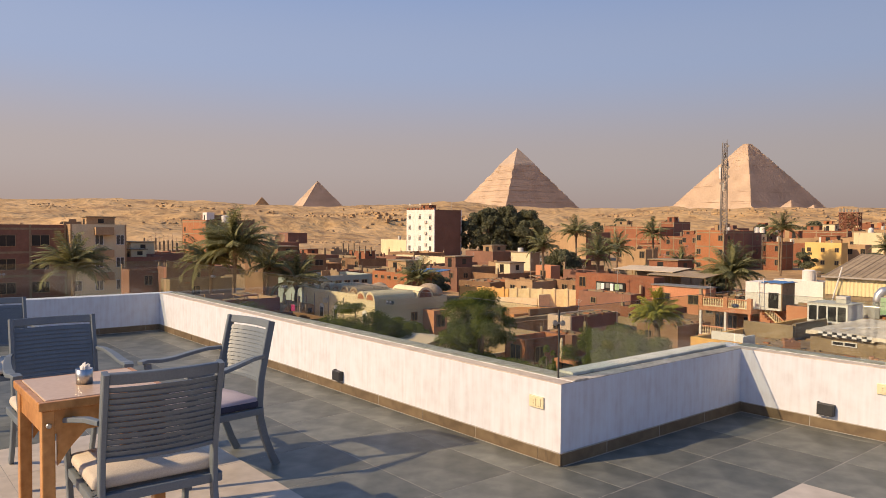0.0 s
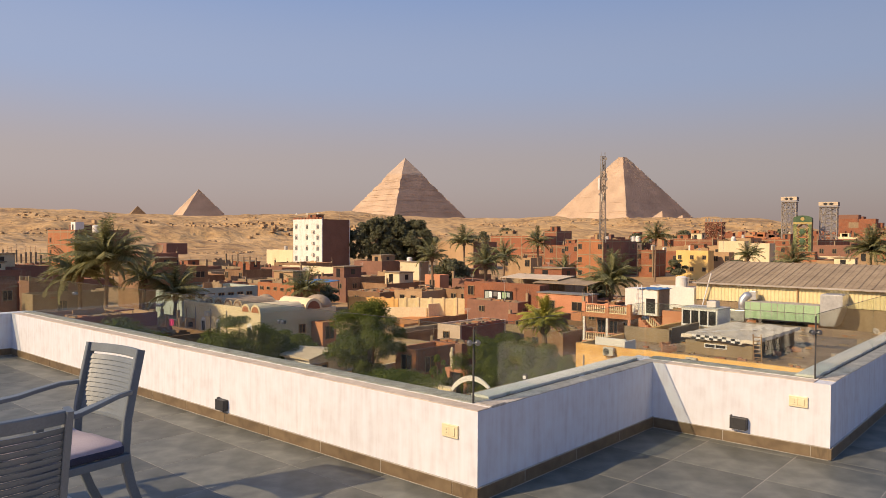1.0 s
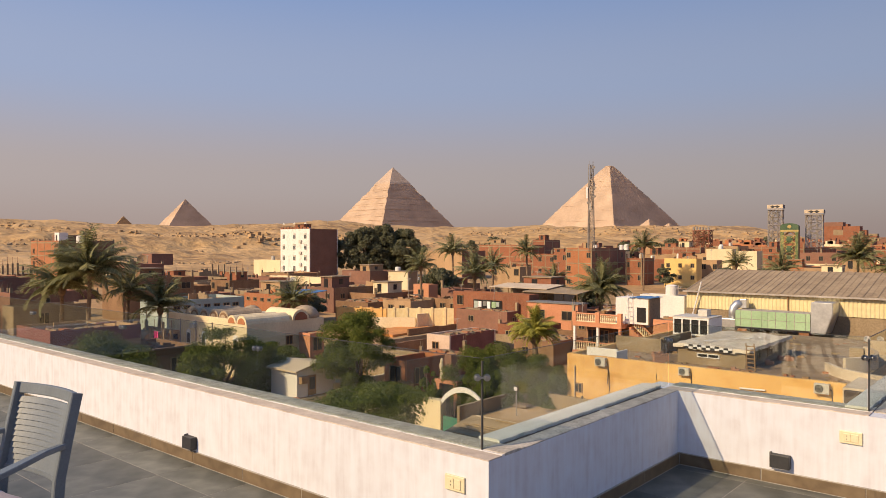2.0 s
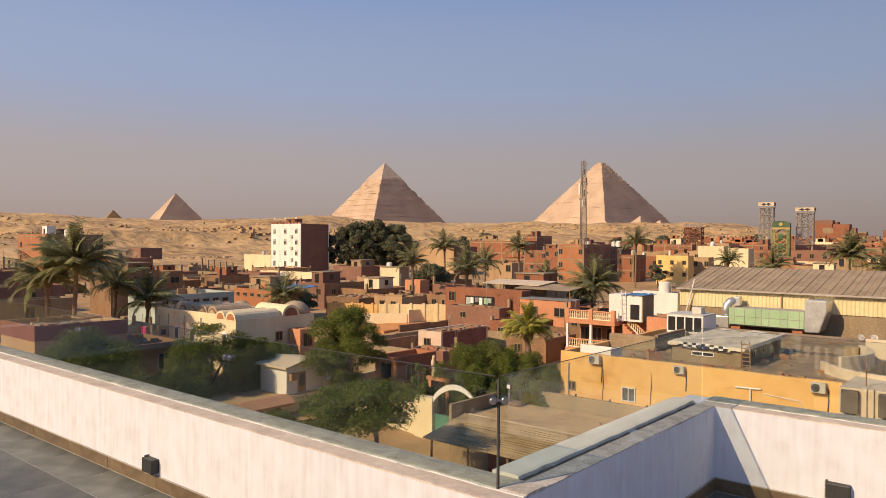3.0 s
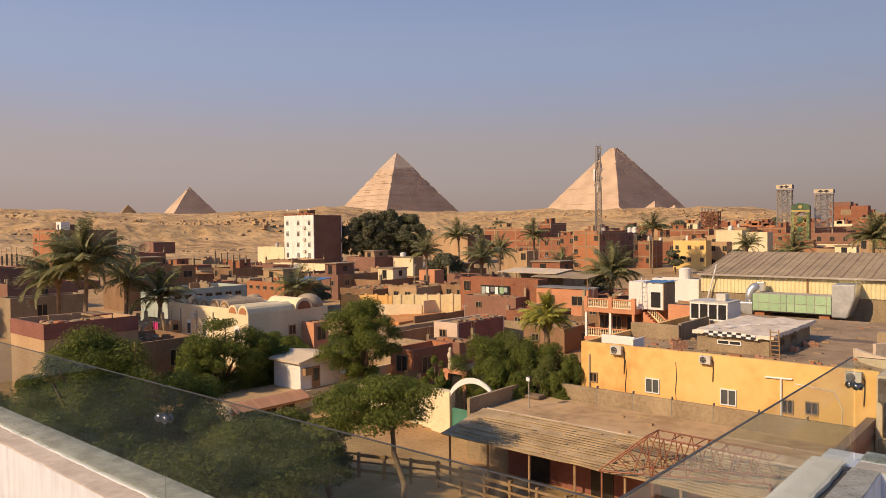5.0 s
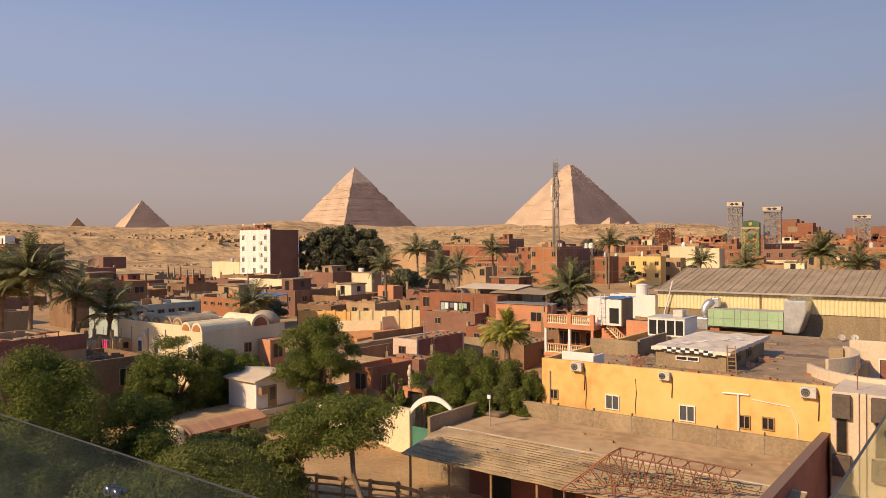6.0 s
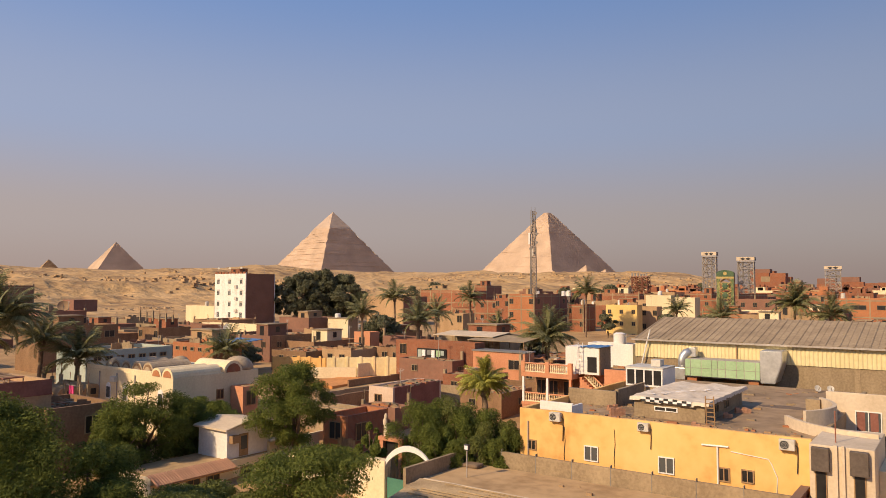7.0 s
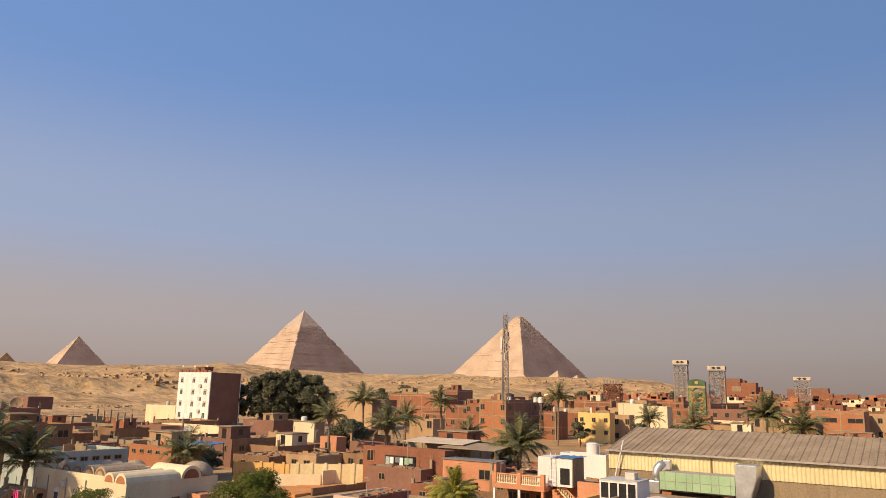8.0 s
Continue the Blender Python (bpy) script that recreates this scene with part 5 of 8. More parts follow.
# ---- the stable yard below the terrace ----
def yard():
    t = thing("stable_roof", Matrix.Translation((-23.9, 26.6, -11.5)), "long lean-to stable roof of grey reed matting on posts", "shed roof")
    bm = B()
    n, m = 40, 8
    rows = []
    for i in range(n + 1):
        x = 18.0 * i / n
        rows.append([bm.verts.new((x, 3.6 * j / m, 2.6 + 0.62 * j / m + 0.05 * noise.noise((x * 0.7, j * 0.5, 1)))) for j in range(m + 1)])
    for a, b in zip(rows, rows[1:]):
        for j in range(m):
            bm.faces.new((a[j], b[j], b[j + 1], a[j + 1]))
    mat_sheet = part("reed_roof", bm, REED, t)
    mat_sheet.modifiers.new("thickness", "SOLIDIFY").thickness = 0.06
    rnd = random.Random(11)
    for i in range(15):
        z = 0.10 + i * 0.235
        x = rnd.random() * 5
        while x < 16.5:
            l = rnd.uniform(2.5, 5)
            part("reed_bundle", rod(B(), (x, z, 2.66 + z * 0.172), (min(17.9, x + l), z + rnd.uniform(-0.08, 0.08), 2.66 + z * 0.172), 0.035, 0.03, 5), REED, t)
            x += l + rnd.uniform(0.2, 2.5)
    for i in range(5):
        part("loose_pole", rod(B(), (8.5 + i * 0.4, 2.2 + i * 0.12, 3.12 + i * 0.02), (11.5 + i * 0.4, 1.9 + i * 0.12, 3.07 + i * 0.02), 0.035), BARK, t, "loose dark pole on the roof")
    part("ridge_beam", box(B(), 0.2, 18, 3.62, 3.72, 3.12, 3.24), BEIGE_STUCCO, t, "pale ridge beam")
    for i in range(8):
        part("post", rod(B(), (0.4 + i * 2.45, 0.25, -0.2), (0.4 + i * 2.45, 0.25, 2.62), 0.07, 0.06, 7), WOOD, t)
    part("back_wall", box(B(), 1.8, 18, 3.4, 3.6, 0, 3.05), MAROON, t, "dark stable wall")
    for i in range(3):
        part("stall_door", box(B(), 3.2 + i * 3.6, 4.4 + i * 3.6, 3.36, 3.398, 0, 2.1), DARK, t)
    f = thing("rail_fence", Matrix.Translation((-23.6, 26.0, -11.5)), "rough plank rail fence of the stable yard", "fence")
    for i in range(9):
        part("post", box(B(), i * 1.5 - 0.07, i * 1.5 + 0.07, -0.07, 0.07, -0.2, 1.35), WOOD, f)
    for i in range(8):
        for z in (0.3, 0.72, 1.12):
            part("plank", box(B(), i * 1.5 - 0.1, i * 1.5 + 1.6, -0.12 - 0.02 * (i % 2), -0.08 - 0.02 * (i % 2), z + rnd.uniform(-0.05, 0.05), z + 0.14), WOOD, f)
    g = copy_thing(f, pose(-23.6, 26.0, -11.5, 0, 0, 200))
    tagged(g, "rough plank rail fence along the shaded yard side")
    # flat roof with a parapet between stable and ochre house
    r = thing("low_flat_roof", Matrix.Translation((-25.2, 30.5, -11.5)), "low flat dusty roof with a grey block parapet", "roof")
    part("walls", box(B(), 0, 18.6, 0, 6.4, 0, 2.6), CONCRETE, r)
    part("surface", box(B(), 0.2, 18.4, 0.2, 6.2, 2.6, 2.66), ROOFTOP, r)
    for i in range(8):
        part("parapet_block", box(B(), i * 2.3, i * 2.3 + 2.27, 6.4, 6.6, 0, 3.55), CONCRETE, r)
        part("parapet_pier", box(B(), i * 2.3 + 2.27, i * 2.3 + 2.3, 6.39, 6.62, 0, 3.7), GREY_PAINT, r)
    part("side_parapet", box(B(), -0.2, 0, 0.1, 6.6, 0, 3.45), CONCRETE, r)
    rub = B()
    for i in range(12):
        x, y, s = rnd.uniform(0.5, 17.5), rnd.uniform(0.6, 5.8), rnd.uniform(0.05, 0.2)
        box(rub, x, x + s * 1.6, y, y + s, 2.66, 2.66 + s * 0.7)
    tagged(part("rubble", rub, ROCK, r), kind="stuff")
    part("tarp_bundle", box(B(), 0.4, 1.5, 4.9, 5.7, 2.661, 2.9, 0.1), BARK, r, "dark bundle of old sacking")
    lamp = thing("yard_lamp", Matrix.Translation((-23.2, 33.6, -8.84)), "small floodlight on a thin pole", "lamp")
    part("pole", rod(B(), (0, 0, 0), (0, 0, 1.55), 0.035), GALV, lamp)
    part("lamp_head", box(B(), -0.16, 0.16, -0.08, 0.08, 1.5, 1.85, 0.02), BLACK, lamp)
    part("lamp_glass", box(B(), -0.11, 0.11, -0.09, -0.081, 1.56, 1.78), PAPER, lamp)
    # brown brick wall that climbs beside the roof
    b = thing("brown_brick_wall", Matrix.Translation((-6.75, 26.0, -11.5)), "dark brown brick wall stepping up beside the yard", "wall")
    part("wall", box(B(), 0, 0.3, 0, 12.2, 0, 3.75), MAROON, b)
    part("cap", box(B(), -0.05, 0.35, 0, 12.2, 3.75, 3.83), BRICK_DARK, b)
    # red roof truss
    tr = thing("steel_truss", Matrix.Translation((-14.6, 26.2, -9.0)), "rusty red steel roof truss lying across the yard", "truss")

    def bar(a, c, r=0.035):
        part("bar", rod(B(), a, c, r, r, 6), RUST, tr)
    for y in (0.0, 1.1):
        bar((0, y, 0.2), (2.2, y, 2.1))
        bar((2.2, y, 2.1), (6.6, y + 1.5, 1.6))
        bar((0, y, 0.2), (6.6, y + 1.5, 0.7))
        for i in range(7):
            u = i / 7
            top = Vector((2.2, y, 2.1)).lerp(Vector((6.6, y + 1.5, 1.6)), u)
            for k in (u * 0.75 + 0.22, u * 0.75 + 0.32):
                bar(top, Vector((0, y, 0.2)).lerp(Vector((6.6, y + 1.5, 0.7)), k), 0.022)
        for i in range(4):
            u = (i + 1) / 5
            bar(Vector((0, y, 0.2)).lerp(Vector((2.2, y, 2.1)), u), Vector((0, y, 0.2)).lerp(Vector((6.6, y + 1.5, 0.7)), u * 0.4 + 0.05), 0.022)
    for i in range(6):
        u = i / 5
        a = Vector((2.2, 0, 2.1)).lerp(Vector((6.6, 1.5, 1.6)), u)
        bar(a, a + Vector((0, 1.1, 0)), 0.022)
    for s in ((0.1, 0.1), (2.2, 0.5), (6.5, 1.6)):
        bar((s[0], s[1], -2.5), (s[0], s[1], 0.7 if s[0] > 1 else 0.2), 0.05)
    # gate with a white arch
    g = thing("yard_gate", Matrix.Translation((-29.2, 33.6, -11.5)), "white arched sign band over a green steel gate", "gate")
    bm = B()
    n = 18
    ring = []
    for i in range(n + 1):
        u = i / n
        x, z = -0.05 + 3.44 * u, 2.77 + 0.25 * u + 0.96 * (1 - (2 * u - 1) ** 2) ** 0.8
        low = z - 0.38 + 0.14 * u * u
        ring.append([bm.verts.new((x, y, zz)) for y, zz in ((0.0, z), (0.12, z), (0.12, low), (0.0, low))])
    for a, b2 in zip(ring, ring[1:]):
        for k in range(4):
            bm.faces.new((a[k], a[(k + 1) % 4], b2[(k + 1) % 4], b2[k]))
    bm.faces.new(ring[0])
    bm.faces.new(ring[-1][::-1])
    part("arch_band", bm, WHITE, g)
    part("pillar", box(B(), -1.6, 0.0, -0.1, 0.5, 0, 2.75, 0.03), CREAM, g, "cream gate pillar")
    part("pillar", box(B(), 2.8, 3.3, 0.0, 0.4, 0, 2.6, 0.03), CREAM, g)
    for k in range(2):
        leaf = part("gate_leaf", box(B(), 0.03 + k * 1.38, 1.38 + k * 1.38, 0.1, 0.16, 0.1, 1.75), GREEN_DOOR, g)
        for i in range(8):
            part("spike", rod(B(), (0.1 + k * 1.38 + i * 0.165, 0.13, 1.75), (0.1 + k * 1.38 + i * 0.165, 0.13, 2.35 + 0.05 * (i % 2)), 0.018, 0.012, 5), BLACK, leaf)
    for y0, x0, ln in ((33.7, -38.0, 7.2),):
        wl2 = thing("yard_wall", Matrix.Translation((x0, y0, -11.5)), "low cream boundary wall of the yard", "wall")
        part("wall", box(B(), 0, ln, 0, 0.3, 0, 2.1), CREAM, wl2)
    # pink doorway with a small pale statue on it
    d = thing("pink_doorway", Matrix.Translation((-32.2, 36.5, -11.5)), "small pink painted doorway with a dark opening", "doorway")
    part("frame", box(B(), 0, 0.3, 0, 0.5, 0, 3.2), SALMON, d)
    part("frame", box(B(), 1.6, 1.9, 0, 0.5, 0, 3.2), SALMON, d)
    part("lintel", box(B(), -0.1, 2.0, -0.05, 0.55, 3.2, 3.45), SALMON, d)
    part("opening", box(B(), 0.3, 1.6, 0.3, 0.4, 0, 3.19), DARK, d)
    bm = B()
    for r, z in ((0.24, 0.2), (0.2, 0.55), (0.23, 0.95), (0.17, 1.35)):
        bmesh.ops.create_icosphere(bm, subdivisions=2, radius=r, matrix=Matrix.Translation((0.05 * math.sin(z * 5), 0, z)) @ Matrix.Diagonal((1, 0.8, 1.35, 1)))
    tagged(part("statue", bm, BEIGE_STUCCO, at=Matrix.Translation((-31.9, 36.75, -8.05)) @ Matrix.Diagonal((0.75, 0.75, 0.95, 1))), "small pale weathered plaster statue on the doorway", "statue")


yard()


# ---- houses round the yard ----
def vault(bm, x0, x1, y, r, z, n=10):
    """A half-barrel along x."""
    ends = []
    for x in (x0, x1):
        ends.append([bm.verts.new((x, y - r * math.cos(math.pi * i / n), z + r * math.sin(math.pi * i / n))) for i in range(n + 1)])
    for i in range(n):
        bm.faces.new((ends[0][i], ends[0][i + 1], ends[1][i + 1], ends[1][i]))
    bm.faces.new(ends[0])
    bm.faces.new(ends[1][::-1])


def vault_y(bm, y0, y1, x, r, z, n=10):
    ends = []
    for y in (y0, y1):
        ends.append([bm.verts.new((x - r * math.cos(math.pi * i / n), y, z + r * math.sin(math.pi * i / n))) for i in range(n + 1)])
    for i in range(n):
        bm.faces.new((ends[0][i], ends[0][i + 1], ends[1][i + 1], ends[1][i]))
    bm.faces.new(ends[0])
    bm.faces.new(ends[1][::-1])


def arch_plate(bm, x, y, r, z, t=0.05, n=12, face=0):
    """A half-round plate that looks to -y (face 0) or +x (face 1)."""
    rim = [(r * math.cos(math.pi * i / n), r * math.sin(math.pi * i / n)) for i in range(n + 1)]
    if face == 0:
        a = [bm.verts.new((x + u, y, z + v)) for u, v in rim]
        b = [bm.verts.new((x + u, y + t, z + v)) for u, v in rim]
    else:
        a = [bm.verts.new((x, y + u, z + v)) for u, v in rim]
        b = [bm.verts.new((x - t, y + u, z + v)) for u, v in rim]
    bm.faces.new(a)
    bm.faces.new(b[::-1])
    for k in range(n + 1):
        bm.faces.new((a[k], a[(k + 1) % (n + 1)], b[(k + 1) % (n + 1)], b[k]))


def dome(bm, x, y, z, r, squash=0.85):
    n, m = 20, 6
    rings = [[bm.verts.new((x + r * math.cos(p) * math.cos(2 * math.pi * i / n), y + r * math.cos(p) * math.sin(2 * math.pi * i / n), z + r * squash * math.sin(p))) for i in range(n)] for p in [math.pi / 2 * k / m * 0.98 for k in range(m + 1)]]
    for a, b in zip(rings, rings[1:]):
        for i in range(n):
            bm.faces.new((a[i], a[(i + 1) % n], b[(i + 1) % n], b[i]))
    bm.faces.new(rings[0][::-1])
    bm.faces.new(rings[-1])


def dome_house():
    x0, x1, y0, y1, top = -63.2, -50.3, 32.9, 41.3, -5.15
    zb = -11.8
    t = thing("domed_house", Matrix.Translation((x1, y0, zb)), "cream plastered house roofed with barrel vaults and domes", "house")
    w, d, h = x1 - x0, y1 - y0, top - zb
    part("wall", box(B(), -w, 0, 0, d, 0, h, 0.04), CREAM, t)
    for vx, r in ((-0.75, 0.72), (-2.25, 0.68)):
        bm = B()
        vault_y(bm, -0.02, 4.5, vx, r, h - 0.05)
        part("vault", bm, CREAM, t, "plastered barrel vault", smooth=False)
        bm = B()
        arch_plate(bm, vx, -0.06, r * 0.72, h - 0.05)
        part("brick_lunette", bm, BRICK_ORANGE, t, "red brick lunette")
    for vx in (-4.9, -6.5, -8.1, -9.7):
        bm = B()
        vault_y(bm, 0.9, 4.6, vx, 0.78, h + 0.02)
        v = part("vault", bm, VAULT_PLASTER, t, "weathered mud-plastered barrel vault")
        # A flat brown plate paints the shade within the vault's arched end.
        bm = B()
        arch_plate(bm, vx, 0.86, 0.6, h + 0.03, 0.035)
        part("vault_recess", bm, BROWN, v, "arched end of the vault with shade painted in brown")
        bm = B()
        arch_plate(bm, vx, 0.83, 0.42, h + 0.03, 0.025)
        part("vault_window", bm, VAULT_PLASTER, v)
    bm = B()
    vault(bm, -4.2, 0.03, 5.7, 0.95, h - 0.05)
    part("vault", bm, CREAM, t)
    bm = B()
    arch_plate(bm, 0.06, 5.7, 0.72, h - 0.05, face=1)
    part("brick_lunette", bm, BRICK, t, "red brick lunette")
    for dx, dy, r in ((-1.3, 7.2, 1.35), (-11.7, 2.2, 1.0), (-3.6, 6.6, 0.8), (-8.8, 6.6, 0.9)):
        bm = B()
        dome(bm, dx, dy, h - 0.02, r)
        part("dome", bm, VAULT_PLASTER, t, "small weathered dome", smooth=True)
    for wx in (-9.2, -6.6, -1.6):
        bm = box(B(), wx - 0.35, wx + 0.35, -0.05, 0.02, h - 2.4, h - 1.4)
        arch_plate(bm, wx, -0.05, 0.35, h - 1.4, 0.07)
        win = part("arched_window", bm, PLASTIC_WHITE, t)
        part("pane", box(B(), wx - 0.27, wx + 0.27, -0.06, -0.051, h - 2.32, h - 1.4), PANE, win)
    for cx in (-10.6, -7.9, -5.2):
        part("downpipe", rod(B(), (cx, -0.05, h - 3.4), (cx, -0.05, h - 0.2), 0.05), GALV, t)
    part("wall_cooler", box(B(), -8.5, -7.8, -0.35, -0.003, h - 0.9, h - 0.45, 0.02), AC_WHITE, t, "pale cooler box on the wall")
    part("parapet", box(B(), -w, -3.0, 0.02, 0.2, h - 0.01, h + 0.28, 0.02), CREAM, t)
    add_window(t, 0, 4.4, h - 2.1, 90, 0.6, 0.7, "wood")
    BOXES.append((x0, x1, y0, y1))


dome_house()


def small_vaults():
    t = thing("vaulted_rooms", Matrix.Translation((-61.0, 27.0, -7.6)), "row of small mud-plastered barrel vaults on a low house", "house")
    part("wall", box(B(), -5.0, 0, 0, 6.4, -4.2, 0.3), TAN, t)
    for i in range(3):
        bm = B()
        vault(bm, -4.8, 0.1, 1.1 + 2.1 * i, 0.95, 0.28)
        v = part("vault", bm, TAN, t)
        part("opening", box(B(), 0.105, 0.13, 0.85 + 2.1 * i, 1.35 + 2.1 * i, 0.35, 0.85), DARK, v)
    BOXES.append((-66, -61, 27, 33.4))


small_vaults()


def white_hut():
    t = thing("white_hut", Matrix.Translation((-40.3, 30.4, -11.5)), "small whitewashed roof hut over a cream annex with a tiled eave", "house")
    part("annex", box(B(), -3.8, 0, -5.6, 8.5, 0, 1.75), CREAM, t)
    part("annex_roof", box(B(), -3.6, -0.2, -5.4, 8.3, 1.75, 1.8), ROOFTOP, t)
    part("annex_parapet", box(B(), -0.25, 0, 3.6, 9.2, 1.751, 2.45), CREAM, t)
    part("hut_wall", box(B(), -3.4, -0.3, 0.2, 3.9, 1.801, 3.75), WHITE, t)
    bm = B()
    ys, zs = (-0.1, 1.9, 4.2), (3.7, 4.15, 3.8)
    va = [[bm.verts.new((x, y, z)) for y, z in zip(ys, zs)] + [bm.verts.new((x, y, z + 0.12)) for y, z in zip(ys, zs)] for x in (-3.7, 0.0)]
    for k in (0, 1):
        bm.faces.new((va[0][k], va[0][k + 1], va[1][k + 1], va[1][k]))
        bm.faces.new((va[0][3 + k], va[1][3 + k], va[1][4 + k], va[0][4 + k]))
        bm.faces.new((va[1][k], va[1][k + 1], va[1][4 + k], va[1][3 + k]))
        bm.faces.new((va[0][k], va[0][3 + k], va[0][4 + k], va[0][k + 1]))
    bm.faces.new((va[0][0], va[1][0], va[1][3], va[0][3]))
    bm.faces.new((va[0][2], va[0][5], va[1][5], va[1][2]))
    part("hut_roof", bm, BEIGE_STUCCO, t, "pale low-pitched slab roof")
    part("gable", box(B(), -3.3, -0.31, 0.9, 3.0, 3.75, 3.88), WHITE, t)
    door = part("door", box(B(), -0.31, -0.25, 1.2, 1.95, 1.85, 3.35), WOOD, t)
    part("pane", box(B(), -0.249, -0.24, 1.32, 1.83, 2.3, 3.2), PANE, door)
    part("window_unit", box(B(), -0.3, 0.1, 0.35, 1.0, 2.85, 3.35, 0.02), WOOD, t, "brown box air cooler")
    tile = mesh_of("roof_tile", tube(B(), [(0, 0, 0), (0.55, 0, -0.22), (1.05, 0, -0.46)], 0.09, 7), TERRACOTTA)
    for i in range(32):
        part("roof_tile", tile, TERRACOTTA, t, at=Matrix.Translation((-0.35, -5.5 + i * 0.185, 1.86)))
    part("eave_board", box(B(), -0.3, 0.72, -5.6, 0.5, 1.30, 1.36), TABLE_WOOD, t)
    for q in (-2.6, -1.1, 1.6):
        add_window(t, 0, q, 0.45, 90, 0.9, 0.7, "wood")


white_hut()


def baluster_rail(parent, a, b, n, z=0.0, mat=CREAM):
    """Turned balusters between two rails, from a to b."""
    a, b = Vector(a), Vector(b)
    bm = B()
    prof = ((0.05, 0.0), (0.05, 0.08), (0.035, 0.12), (0.07, 0.28), (0.03, 0.48), (0.05, 0.55), (0.05, 0.62))
    seg = 8
    rings = [[bm.verts.new((r * math.cos(2 * math.pi * i / seg), r * math.sin(2 * math.pi * i / seg), zz)) for i in range(seg)] for r, zz in prof]
    for p, q in zip(rings, rings[1:]):
        for k in range(seg):
            bm.faces.new((p[k], p[(k + 1) % seg], q[(k + 1) % seg], q[k]))
    me = mesh_of("baluster", bm, mat)
    for i in range(n):
        part("baluster", me, mat, parent, at=Matrix.Translation(a.lerp(b, (i + 0.5) / n) + Vector((0, 0, z))))
    for zz, r in ((0.66, 0.075), (-0.04, 0.07)):
        part("rail", rod(B(), a + Vector((0, 0, z + zz)), b + Vector((0, 0, z + zz)), r, r, 4), mat if zz < 0 else SALMON, parent)


def balcony_house():
    t = thing("balcony_house", Matrix.Translation((-31.3, 54.0, -11.6)), "salmon house with cream balustrades and an outside stair", "house")
    h = 6.35
    part("back_wall", box(B(), 0.2, 9.0, 2.2, 8.0, 0, h), SALMON, t)
    part("lower_room", box(B(), 0.05, 4.7, 0.05, 2.19, 0, 3.6), SALMON, t)
    part("upper_slab", box(B(), 0, 4.75, 0, 2.4, h - 0.35, h + 0.02), SALMON, t)
    part("lower_slab", box(B(), 0, 4.75, 0, 2.2, 3.61, 3.85), SALMON, t)
    part("roof_floor", box(B(), 0.3, 8.9, 2.41, 7.9, h, h + 0.06), ROOFTOP, t)
    for px in (0.15, 2.45, 4.55):
        part("post", box(B(), px - 0.1, px + 0.1, 0.05, 0.25, 3.85, h - 0.351), PLASTIC_WHITE if px < 4 else SALMON, t)
        part("post", box(B(), px - 0.18, px + 0.18, 0.0, 0.3, h + 0.03, h + 0.95), SALMON, t)
    for wx in (0.8, 2.0, 3.4):
        add_window(t, wx, 2.15, 4.0, 0, 0.8, 1.5, "wood")
    # Brown panel paints the loggia's shade over the salmon wall.
    part("shaded_back", box(B(), 0.25, 4.6, 2.15, 2.185, 3.86, h - 0.36), BROWN, t, "loggia back browned to stand in for shade")
    baluster_rail(t, (0.3, 0.12, h + 0.1), (2.3, 0.12, h + 0.1), 9)
    baluster_rail(t, (2.65, 0.12, h + 0.1), (4.4, 0.12, h + 0.1), 9)
    baluster_rail(t, (0.3, 0.12, 3.95), (2.35, 0.12, 3.95), 9)
    baluster_rail(t, (2.55, 0.12, 3.95), (4.5, 0.12, 3.95), 9)
    baluster_rail(t, (5.2, 1.4, h - 0.1), (7.0, 1.4, 4.7), 10)
    baluster_rail(t, (7.0, 0.6, 4.5), (4.9, 0.6, 3.4), 9)
    for i in range(10):
        part("step", box(B(), 5.0 + i * 0.22, 5.22 + i * 0.22, 0.9, 2.1, 2.0, h - 0.2 - i * 0.19), SALMON, t)
    part("side_parapet", box(B(), 7.2, 9.2, 0.9, 1.2, 3.0, h + 0.6), SALMON, t, "orange stair parapet")
    part("side_wall", box(B(), 9.05, 9.3, 0.95, 8.0, 2.5, h + 0.7), BRICK_ORANGE, t)
    r = thing("roof_hut", Matrix.Translation((-27.6, 55.0, -5.19)), "whitewashed roof hut covered with a blue tarpaulin", "roof room")
    part("wall", box(B(), 0, 3.0, 0, 2.2, 0, 2.25), WHITE, r)
    part("side", box(B(), 3.01, 3.1, 0, 2.2, 0, 2.2), CONCRETE, r)
    door = part("door", box(B(), 2.0, 2.8, -0.04, -0.002, 0.2, 1.45), DARK, r)
    bm = B()
    n = 12
    g2 = [[bm.verts.new((1.4 + 1.9 * i / n, -0.15 + 2.5 * j / n, 2.30 + 0.09 * noise.noise((i * 0.5, j * 0.5, 9)))) for j in range(n + 1)] for i in range(n + 1)]
    for i in range(n):
        for j in range(n):
            bm.faces.new((g2[i][j], g2[i + 1][j], g2[i + 1][j + 1], g2[i][j + 1]))
    part("tarpaulin", bm, BLUE_TARP, r, "crumpled blue tarpaulin").modifiers.new("thickness", "SOLIDIFY").thickness = 0.04
    for s in (1.1, 1.5):
        part("ladder_rail", rod(B(), (s, -0.5, 0), (s + 0.1, -0.05, 2.6), 0.03), PLASTIC_WHITE, r)
    for i in range(7):
        part("ladder_rung", rod(B(), (1.12, -0.47 + i * 0.06, 0.2 + i * 0.34), (1.54, -0.47 + i * 0.06, 0.2 + i * 0.34), 0.02), PLASTIC_WHITE, r)
    BOXES.append((-32, -22, 54, 62))


balcony_house()

